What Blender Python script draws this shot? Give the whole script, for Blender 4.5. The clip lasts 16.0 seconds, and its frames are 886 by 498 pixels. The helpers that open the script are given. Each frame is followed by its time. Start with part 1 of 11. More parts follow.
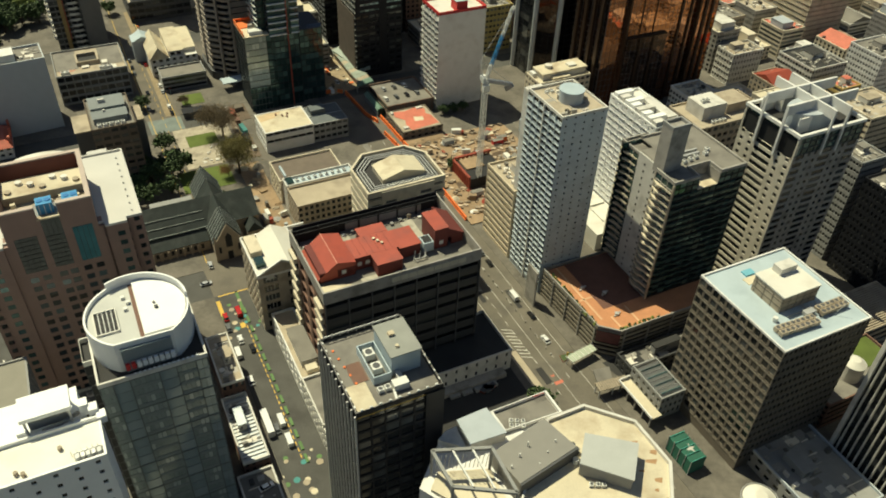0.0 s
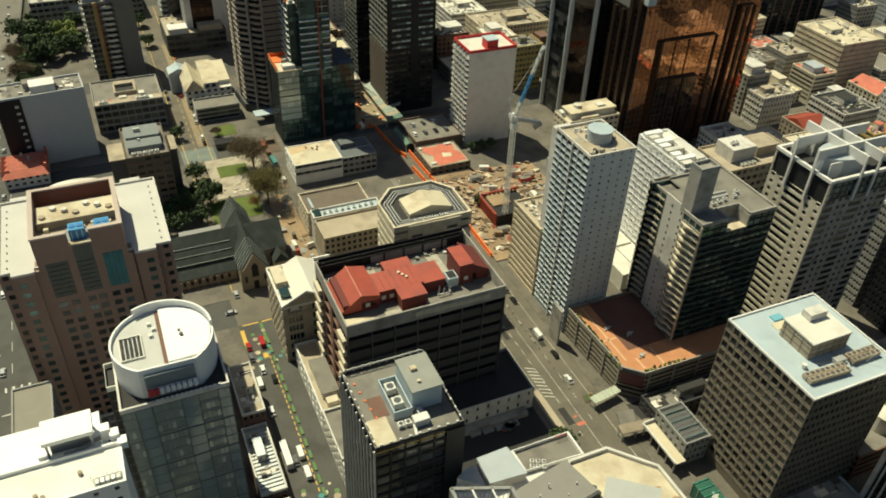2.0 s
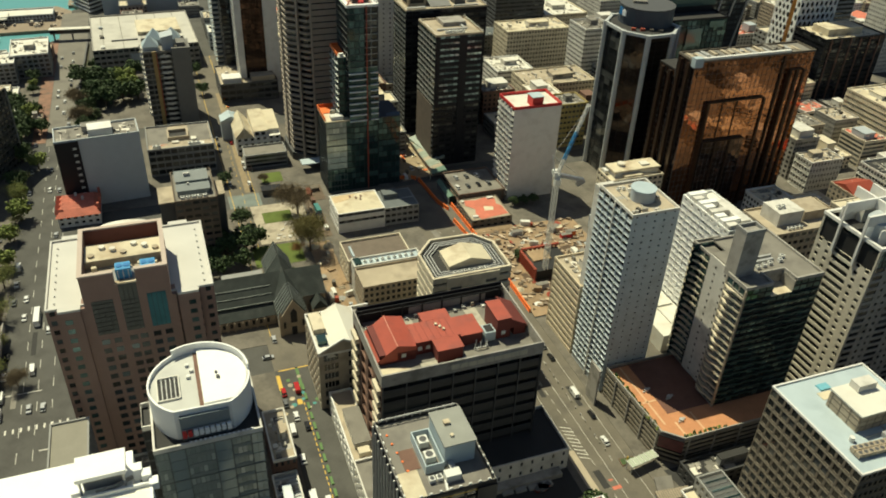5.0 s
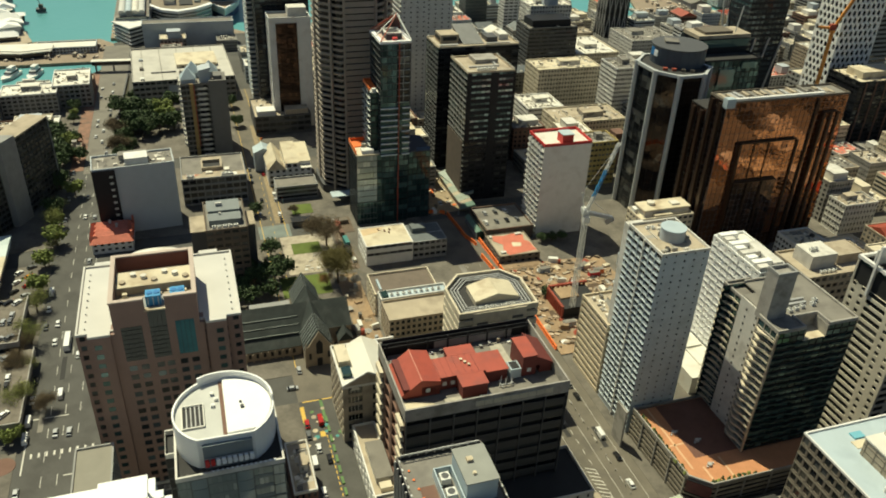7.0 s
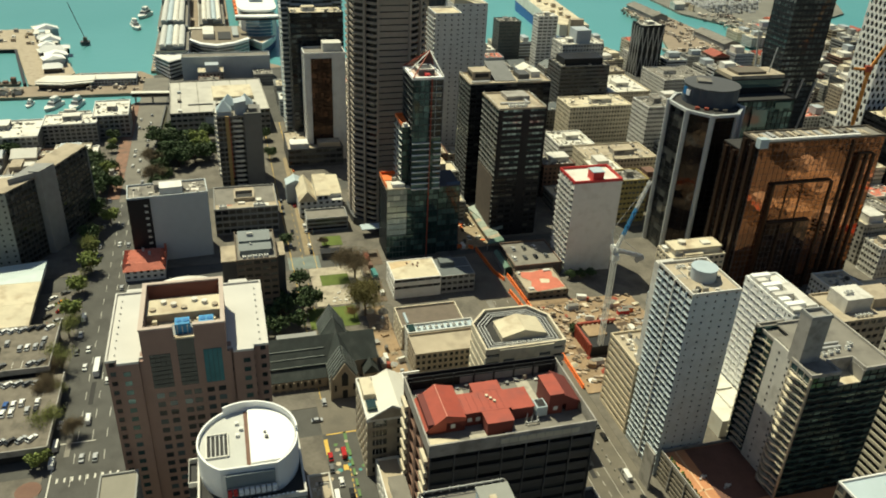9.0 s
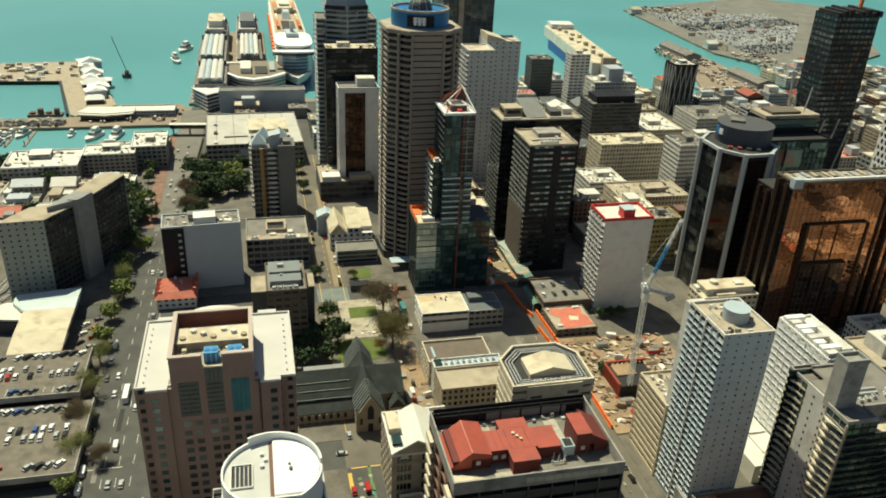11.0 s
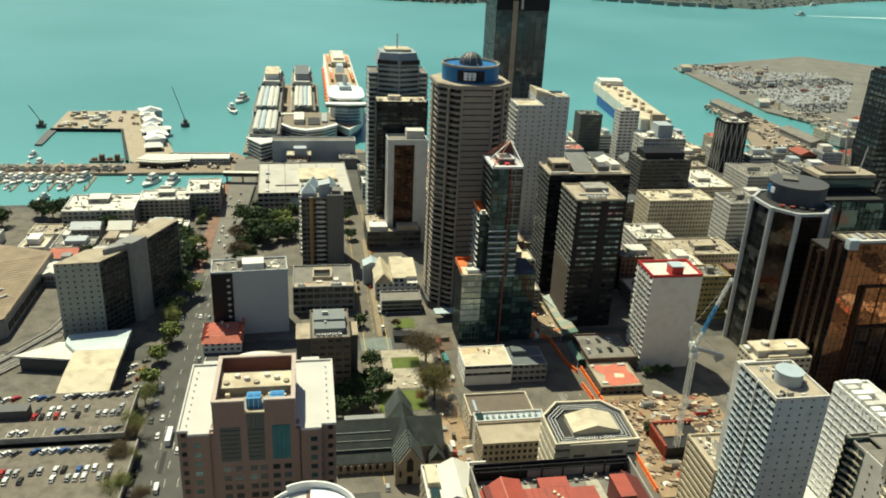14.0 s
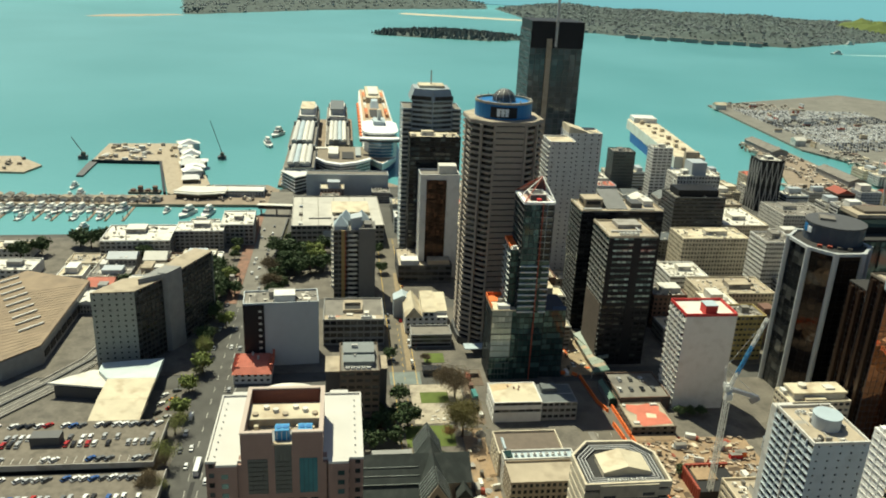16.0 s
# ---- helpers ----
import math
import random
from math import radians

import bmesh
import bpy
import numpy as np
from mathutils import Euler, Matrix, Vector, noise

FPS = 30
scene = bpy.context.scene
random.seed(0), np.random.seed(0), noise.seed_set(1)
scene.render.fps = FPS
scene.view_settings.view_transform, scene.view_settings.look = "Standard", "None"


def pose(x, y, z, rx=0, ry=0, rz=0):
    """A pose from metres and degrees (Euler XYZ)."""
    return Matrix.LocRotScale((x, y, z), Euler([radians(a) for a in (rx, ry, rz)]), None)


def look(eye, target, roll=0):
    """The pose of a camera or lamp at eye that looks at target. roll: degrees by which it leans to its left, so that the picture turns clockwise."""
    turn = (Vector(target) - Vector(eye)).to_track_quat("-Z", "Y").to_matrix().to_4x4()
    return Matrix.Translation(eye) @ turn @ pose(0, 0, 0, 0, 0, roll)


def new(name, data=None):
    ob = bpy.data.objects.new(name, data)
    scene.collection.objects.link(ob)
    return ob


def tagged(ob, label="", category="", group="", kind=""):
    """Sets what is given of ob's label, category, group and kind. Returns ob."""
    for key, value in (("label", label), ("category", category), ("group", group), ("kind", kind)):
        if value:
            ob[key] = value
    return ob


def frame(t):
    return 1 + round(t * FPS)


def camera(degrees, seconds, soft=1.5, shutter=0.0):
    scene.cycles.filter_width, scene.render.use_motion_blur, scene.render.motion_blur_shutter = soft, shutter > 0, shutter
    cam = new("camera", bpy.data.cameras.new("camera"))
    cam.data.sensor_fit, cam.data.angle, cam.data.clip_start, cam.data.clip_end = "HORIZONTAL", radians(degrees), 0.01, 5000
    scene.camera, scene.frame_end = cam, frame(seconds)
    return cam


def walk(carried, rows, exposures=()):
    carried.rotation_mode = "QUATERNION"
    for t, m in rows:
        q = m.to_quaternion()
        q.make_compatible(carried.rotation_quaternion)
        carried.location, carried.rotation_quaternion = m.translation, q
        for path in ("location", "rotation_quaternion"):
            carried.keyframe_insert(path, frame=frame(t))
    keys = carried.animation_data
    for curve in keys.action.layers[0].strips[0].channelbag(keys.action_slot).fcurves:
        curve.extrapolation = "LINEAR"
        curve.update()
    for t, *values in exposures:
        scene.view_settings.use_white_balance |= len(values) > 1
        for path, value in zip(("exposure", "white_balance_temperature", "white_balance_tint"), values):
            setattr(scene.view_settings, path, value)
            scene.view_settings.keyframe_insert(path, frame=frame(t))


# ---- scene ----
cam = camera(58.5, 16.0, soft=1.9)
EYE = 225.0
TURNS = [
    (0, 50.657, -1.970, 0.013), (1, 51.904, -2.033, 1.210), (2, 53.142, -2.092, 2.406), (3, 54.372, -2.148, 3.601),
    (4, 55.593, -2.201, 4.797), (5, 56.809, -2.250, 5.992), (6, 58.018, -2.295, 7.187), (7, 59.223, -2.337, 8.382),
    (8, 60.424, -2.374, 9.577), (9, 61.622, -2.407, 10.772), (10, 62.818, -2.435, 11.968), (11, 64.013, -2.459, 13.165),
    (12, 65.207, -2.478, 14.362), (13, 66.403, -2.491, 15.559), (14, 67.599, -2.500, 16.758), (15, 68.799, -2.502, 17.958),
    (16, 70.002, -2.500, 19.158)]
walk(cam, [(t, pose(0, 0, EYE, a, b, c)) for t, a, b, c in TURNS],
     [(0, 0.11, 7050, 1), (9, 0.19, 6880, 1.5), (16, 0.34, 6600, 2)])

# ---- light ----
SUN_AZ, SUN_EL = radians(-52), radians(60)      # azimuth from +y towards +x
sun_way = Vector((math.sin(SUN_AZ) * math.cos(SUN_EL), math.cos(SUN_AZ) * math.cos(SUN_EL), math.sin(SUN_EL)))
world = bpy.data.worlds.new("sky")
scene.world = world
world.use_nodes = True
wt = world.node_tree
sky = wt.nodes.new("ShaderNodeTexSky")
sky.sky_type, sky.sun_disc = 'NISHITA', False
sky.sun_elevation, sky.sun_rotation = SUN_EL, SUN_AZ
sky.air_density, sky.dust_density = 1.0, 1.0
wt.links.new(sky.outputs[0], wt.nodes["Background"].inputs[0])
wt.nodes["Background"].inputs[1].default_value = 0.051
sun_data = bpy.data.lights.new("sun", 'SUN')
sun_data.energy, sun_data.angle, sun_data.color = 4.75, radians(0.5), (0.98, 0.93, 0.72)
sun_ob = new("sun", sun_data)
sun_ob.matrix_world = look((0, 0, 600), Vector((0, 0, 600)) - sun_way)
scene.view_settings.exposure = 0.0

# ---- materials ----
MATS = {}


def surface(name, col, rough=0.8, metal=0.0, var=0.18, scale=0.25, fine=3.0, bump=0.0, rnd=0.0, island=False, spec=0.5, stain=None):
    """A weathered surface: broad patches and fine grain over world space, and a shade of its own for each piece."""
    if name in MATS:
        return MATS[name]
    m = bpy.data.materials.new(name)
    m.use_nodes = True
    nt = m.node_tree
    p = nt.nodes["Principled BSDF"]
    geo = nt.nodes.new("ShaderNodeNewGeometry")

    def tex(sc, det):
        n = nt.nodes.new("ShaderNodeTexNoise")
        n.inputs["Scale"].default_value, n.inputs["Detail"].default_value = sc, det
        nt.links.new(geo.outputs["Position"], n.inputs["Vector"])
        return n.outputs["Fac"]

    def fn(op, a, b):
        n = nt.nodes.new("ShaderNodeMath")
        n.operation = op
        for k, v in ((0, a), (1, b)):
            if isinstance(v, (int, float)):
                n.inputs[k].default_value = v
            else:
                nt.links.new(v, n.inputs[k])
        return n.outputs[0]
    big, small = tex(scale, 4), tex(fine, 3)
    f = fn('ADD', fn('MULTIPLY', fn('SUBTRACT', big, 0.5), 2.6 * var), fn('MULTIPLY', fn('SUBTRACT', small, 0.5), 1.4 * var))
    if rnd:
        if island:
            r = geo.outputs["Random Per Island"]
        else:
            r = nt.nodes.new("ShaderNodeObjectInfo").outputs["Random"]
        f = fn('ADD', f, fn('MULTIPLY', fn('SUBTRACT', r, 0.5), 2 * rnd))
    f = fn('ADD', f, 1.0)
    mul = nt.nodes.new("ShaderNodeVectorMath")
    mul.operation = 'SCALE'
    mul.inputs[0].default_value = col
    nt.links.new(f, mul.inputs["Scale"])
    out = mul.outputs[0]
    if stain:
        ramp = nt.nodes.new("ShaderNodeValToRGB")
        ramp.color_ramp.elements[0].position, ramp.color_ramp.elements[1].position = 0.50, 0.68
        nt.links.new(tex(scale * 0.6 + 0.05, 6), ramp.inputs[0])
        mix = nt.nodes.new("ShaderNodeMix")
        mix.data_type = 'RGBA'
        nt.links.new(fn('MULTIPLY', ramp.outputs[0], 0.7), mix.inputs[0])
        nt.links.new(out, mix.inputs[6])
        mix.inputs[7].default_value = (*stain, 1)
        out = mix.outputs[2]
    nt.links.new(out, p.inputs["Base Color"])
    p.inputs["Roughness"].default_value, p.inputs["Metallic"].default_value = rough, metal
    p.inputs["Specular IOR Level"].default_value = spec
    if bump:
        b = nt.nodes.new("ShaderNodeBump")
        b.inputs["Strength"].default_value, b.inputs["Distance"].default_value = bump, 0.3
        nt.links.new(small, b.inputs["Height"])
        nt.links.new(b.outputs[0], p.inputs["Normal"])
    MATS[name] = m
    return m


def glazing(name, dark, light, metal=0.35, rough=0.06, island=False, share=0.75, wave=0.12, size=0.35):
    """Window glass seen from outside: most panes dark, some painted lighter for blinds or a lit reflection."""
    key = name + ("_joined" if island else "")
    if key in MATS:
        return MATS[key]
    m = bpy.data.materials.new(key)
    m.use_nodes = True
    nt = m.node_tree
    p = nt.nodes["Principled BSDF"]
    r = nt.nodes.new("ShaderNodeNewGeometry").outputs["Random Per Island"] if island else nt.nodes.new("ShaderNodeObjectInfo").outputs["Random"]
    ramp = nt.nodes.new("ShaderNodeValToRGB")
    e = ramp.color_ramp.elements
    e[0].position, e[0].color = 0.0, (*dark, 1)
    e[1].position, e[1].color = 1.0, (*light, 1)
    k = ramp.color_ramp.elements.new(share)
    k.color = (*[a * 0.75 + b * 0.25 for a, b in zip(dark, light)], 1)
    nt.links.new(r, ramp.inputs[0])
    nt.links.new(ramp.outputs[0], p.inputs["Base Color"])
    geo = nt.nodes.new("ShaderNodeNewGeometry")
    n = nt.nodes.new("ShaderNodeTexNoise")
    n.inputs["Scale"].default_value = size
    nt.links.new(geo.outputs["Position"], n.inputs["Vector"])
    b = nt.nodes.new("ShaderNodeBump")
    b.inputs["Strength"].default_value, b.inputs["Distance"].default_value = wave, 0.25
    nt.links.new(n.outputs["Fac"], b.inputs["Height"])
    nt.links.new(b.outputs[0], p.inputs["Normal"])
    p.inputs["Roughness"].default_value, p.inputs["Metallic"].default_value = rough, metal
    MATS[key] = m
    return m


concrete = surface("concrete", (0.34, 0.32, 0.29), 0.9, stain=(0.16, 0.15, 0.13))
pale = surface("pale_render", (0.62, 0.60, 0.55), 0.85, var=0.10, stain=(0.42, 0.40, 0.36))
white = surface("white_paint", (0.70, 0.69, 0.66), 0.6, var=0.07, stain=(0.58, 0.56, 0.52))
cream = surface("cream_render", (0.62, 0.55, 0.42), 0.85, var=0.10, stain=(0.42, 0.36, 0.27))
greyblue = surface("grey_blue_panel", (0.40, 0.44, 0.47), 0.6, var=0.10)
midgrey = surface("mid_grey_render", (0.27, 0.27, 0.26), 0.85)
darkgrey = surface("dark_grey_cladding", (0.075, 0.077, 0.08), 0.6, var=0.15)
blackclad = surface("black_cladding", (0.015, 0.016, 0.020), 0.5, var=0.15, spec=0.25)
pinkstone = surface("pink_brown_stone", (0.265, 0.172, 0.142), 0.75, var=0.12)
brick = surface("brown_brick", (0.17, 0.095, 0.07), 0.9, var=0.2)
anzstone = surface("brown_grey_panel", (0.31, 0.265, 0.22), 0.8, var=0.1)
tan = surface("tan_concrete", (0.40, 0.335, 0.25), 0.9, var=0.12, stain=(0.27, 0.22, 0.16))
browncon = surface("brown_concrete", (0.145, 0.122, 0.095), 0.9, var=0.12)
redpaint = surface("red_painted_wall", (0.15, 0.032, 0.026), 0.8, var=0.12)
redroof = surface("red_metal_roof", (0.36, 0.066, 0.040), 0.6, var=0.16, stain=(0.25, 0.06, 0.045))
redtile = surface("salmon_tile_roof", (0.54, 0.155, 0.10), 0.75, var=0.25, fine=1.2)
slate = surface("slate_roof", (0.036, 0.043, 0.041), 0.8, var=0.3, fine=1.5, stain=(0.06, 0.065, 0.062), spec=0.25)
sandstone = surface("cathedral_stone", (0.33, 0.27, 0.20), 0.9, var=0.2)
roofgrey = surface("grey_membrane_roof", (0.21, 0.195, 0.17), 0.9, var=0.22, scale=0.12, stain=(0.11, 0.10, 0.09))
rooftan = surface("tan_gravel_roof", (0.42, 0.355, 0.265), 0.95, var=0.2, scale=0.12, stain=(0.24, 0.20, 0.15))
roofblue = surface("pale_blue_roof", (0.42, 0.50, 0.54), 0.6, var=0.10, scale=0.1, stain=(0.33, 0.40, 0.44))
roofwhite = surface("white_roof", (0.67, 0.65, 0.58), 0.7, var=0.08, scale=0.1, stain=(0.55, 0.50, 0.42))
roofcream = surface("yellowed_roof", (0.60, 0.53, 0.39), 0.85, var=0.2, scale=0.1, stain=(0.34, 0.25, 0.16))
zincdark = surface("dark_zinc_roof", (0.115, 0.13, 0.135), 0.6, var=0.2)
roofdark = surface("dark_roof", (0.035, 0.034, 0.033), 0.9, var=0.25, scale=0.12)
terracotta = surface("orange_tiled_terrace", (0.50, 0.225, 0.11), 0.85, var=0.15, fine=0.9)
asphalt = surface("asphalt", (0.084, 0.082, 0.075), 0.92, var=0.28, scale=0.08, fine=1.5, stain=(0.055, 0.052, 0.048))
paving = surface("paving", (0.145, 0.130, 0.108), 0.92, var=0.4, scale=0.09, fine=0.6, stain=(0.075, 0.068, 0.058))
dirt = surface("bare_earth", (0.31, 0.215, 0.13), 0.95, var=0.45, scale=0.08, fine=0.7, stain=(0.25, 0.20, 0.15))
grass = surface("grass", (0.10, 0.135, 0.028), 0.95, var=0.3, scale=0.15)
steel = surface("galvanised_steel", (0.46, 0.46, 0.45), 0.5, metal=0.3, var=0.1)
unitwhite = surface("white_unit", (0.66, 0.66, 0.62), 0.6, var=0.1)
unitblue = surface("blue_unit", (0.03, 0.25, 0.50), 0.5, var=0.1)
orange = surface("orange_barrier", (0.78, 0.17, 0.035), 0.6, var=0.1)
rust = surface("rust_red_steel", (0.30, 0.055, 0.03), 0.7, var=0.25)
redflat = surface("bright_red_paint", (0.55, 0.035, 0.035), 0.6, var=0.08)
bluepaint = surface("blue_sign", (0.010, 0.155, 0.40), 0.4, var=0.06)
signwhite = surface("white_lettering", (0.8, 0.82, 0.84), 0.5, var=0.03)
line = surface("road_paint", (0.60, 0.58, 0.52), 0.8, var=0.2)
lineyellow = surface("yellow_paint", (0.62, 0.40, 0.08), 0.8, var=0.2)
greenpaint = surface("green_lane", (0.11, 0.20, 0.075), 0.85, var=0.2)
tealpaint = surface("teal_spot", (0.07, 0.25, 0.24), 0.85, var=0.2)
roofbits = surface("mixed_roof_fittings", (0.40, 0.375, 0.33), 0.8, var=0.12, rnd=0.85, island=True)
brightwhite = surface("bright_white_paint", (0.82, 0.82, 0.80), 0.6, var=0.05)
markroof = surface("grey_white_deck", (0.52, 0.52, 0.49), 0.8, var=0.12, scale=0.15)
# near-black fill that holds the shade of interiors, openings and gaps
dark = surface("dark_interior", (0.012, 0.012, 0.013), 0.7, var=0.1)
bark = surface("bark", (0.09, 0.065, 0.045), 0.95)
leafdark = surface("dark_leaves", (0.05, 0.082, 0.028), 0.8, var=0.3, rnd=0.45, island=True)
leafgreen = surface("spring_leaves", (0.185, 0.222, 0.058), 0.8, var=0.3, rnd=0.4, island=True)
leafbrown = surface("bare_twigs", (0.165, 0.125, 0.075), 0.9, var=0.3, rnd=0.4, island=True)
glass_dark = lambda j=False: glazing("dark_glass", (0.012, 0.014, 0.016), (0.12, 0.125, 0.12), 0.25, 0.08, j)
glass_mid = lambda j=False: glazing("mid_glass", (0.045, 0.048, 0.05), (0.26, 0.26, 0.24), 0.2, 0.12, j, 0.6)
glass_teal = lambda j=False: glazing("teal_glass", (0.028, 0.062, 0.066), (0.12, 0.205, 0.205), 0.5, 0.05, j, 0.6)
glass_grey = lambda j=False: glazing("grey_glass", (0.15, 0.18, 0.175), (0.36, 0.40, 0.375), 0.5, 0.16, j, 0.5)
glass_brown = lambda j=False: glazing("brown_glass", (0.035, 0.022, 0.018), (0.13, 0.075, 0.055), 0.7, 0.05, j, 0.6)
glass_copper = lambda j=False: glazing("copper_glass", (0.40, 0.19, 0.105), (0.47, 0.235, 0.14), 0.97, 0.03, j, 0.7, 0.7, 0.12)


# ---- geometry ----
class Geo:
    """Collects plain solids into one mesh."""

    def __init__(self):
        self.v, self.f = [], []

    def prism(self, poly, z0, z1, top=None):
        """A solid over a plan that runs counter-clockwise; top: another plan for its upper end."""
        n, k = len(poly), len(self.v)
        up = top or poly
        self.v += [(x, y, z0) for x, y in poly] + [(p[0], p[1], p[2] if len(p) > 2 else z1) for p in up]
        self.f += [(k + i, k + (i + 1) % n, k + n + (i + 1) % n, k + n + i) for i in range(n)]
        self.f += [tuple(range(k + n - 1, k - 1, -1)), tuple(range(k + n, k + 2 * n))]
        return self

    def box(self, x0, y0, z0, x1, y1, z1):
        return self.prism([(x0, y0), (x1, y0), (x1, y1), (x0, y1)], z0, z1)

    def disc(self, x, y, r, z0, z1, n=24, r2=None, a0=0.0):
        ring = lambda q: [(x + q * math.cos(a0 + 2 * math.pi * i / n), y + q * math.sin(a0 + 2 * math.pi * i / n)) for i in range(n)]
        return self.prism(ring(r), z0, z1, ring(r if r2 is None else r2))

    def ring(self, outer, inner, z0, z1):
        """A wall between two plans with as many corners."""
        n, k = len(outer), len(self.v)
        for z in (z0, z1):
            self.v += [(x, y, z) for x, y in outer] + [(x, y, z) for x, y in inner]
        for i in range(n):
            j = (i + 1) % n
            self.f += [(k + i, k + j, k + 2 * n + j, k + 2 * n + i), (k + n + j, k + n + i, k + 3 * n + i, k + 3 * n + j),
                       (k + 2 * n + i, k + 2 * n + j, k + 3 * n + j, k + 3 * n + i), (k + n + i, k + n + j, k + j, k + i)]
        return self

    def gable(self, x0, y0, x1, y1, z0, z1, axis='x', over=0.0):
        """A pitched roof solid, its ridge along an axis."""
        k = len(self.v)
        if axis == 'x':
            m = (y0 + y1) / 2
            self.v += [(x0, y0, z0), (x1, y0, z0), (x1, y1, z0), (x0, y1, z0), (x0 + over, m, z1), (x1 - over, m, z1)]
            self.f += [(k, k + 1, k + 5, k + 4), (k + 2, k + 3, k + 4, k + 5), (k + 1, k + 2, k + 5), (k + 3, k, k + 4), (k + 3, k + 2, k + 1, k)]
        else:
            m = (x0 + x1) / 2
            self.v += [(x0, y0, z0), (x1, y0, z0), (x1, y1, z0), (x0, y1, z0), (m, y0 + over, z1), (m, y1 - over, z1)]
            self.f += [(k + 1, k + 2, k + 5, k + 4), (k + 3, k, k + 4, k + 5), (k, k + 1, k + 4), (k + 2, k + 3, k + 5), (k + 3, k + 2, k + 1, k)]
        return self

    def beam(self, a, b, r):
        """A square bar from a to b."""
        a, b = Vector(a), Vector(b)
        w = (b - a).normalized()
        s = w.cross(Vector((0, 0, 1)) if abs(w.z) < 0.9 else Vector((1, 0, 0))).normalized() * r
        t = w.cross(s).normalized() * r
        k = len(self.v)
        self.v += [tuple(q + o) for q in (a, b) for o in (-s - t, s - t, s + t, -s + t)]
        self.f += [(k + i, k + (i + 1) % 4, k + 4 + (i + 1) % 4, k + 4 + i) for i in range(4)] + [(k + 3, k + 2, k + 1, k), (k + 4, k + 5, k + 6, k + 7)]
        return self

    def mesh(self, name, material, smooth=False):
        me = bpy.data.meshes.new(name)
        me.from_pydata(self.v, [], self.f)
        me.materials.append(material)
        if smooth:
            me.polygons.foreach_set("use_smooth", [True] * len(me.polygons))
        return me


def part(name, geo, material, parent, label="", m=None, kind=""):
    me = geo if isinstance(geo, bpy.types.Mesh) else geo.mesh(name, material)
    ob = new(name, me)
    ob.parent = parent
    if m is not None:
        ob.matrix_basis = m
    if label or kind:
        tagged(ob, label, kind=kind)
    return ob


def thing(name, x, y, z=0.0, rot=0.0, label="", category="", group=""):
    ob = new(name)
    ob.matrix_basis = pose(x, y, z, 0, 0, rot)
    ob.empty_display_size = 0.5
    return tagged(ob, label, category, group)


def solid(name, geo, material, label="", category="", kind="", m=None):
    ob = new(name, geo.mesh(name, material))
    if m is not None:
        ob.matrix_basis = m
    return tagged(ob, label, category, kind=kind)


ROT = 26.0
CU, SU = math.cos(radians(ROT)), math.sin(radians(ROT))


def at(u, v):
    """A place on the street grid, in world metres."""
    return u * CU - v * SU, u * SU + v * CU


PANES = {}
OCCUPIED = []


def pane_mesh(w, h, material):
    key = (round(w, 2), round(h, 2), material.name)
    if key not in PANES:
        PANES[key] = Geo().box(0, 0, 0, w, 0.08, h).mesh("window", material)
    return PANES[key]


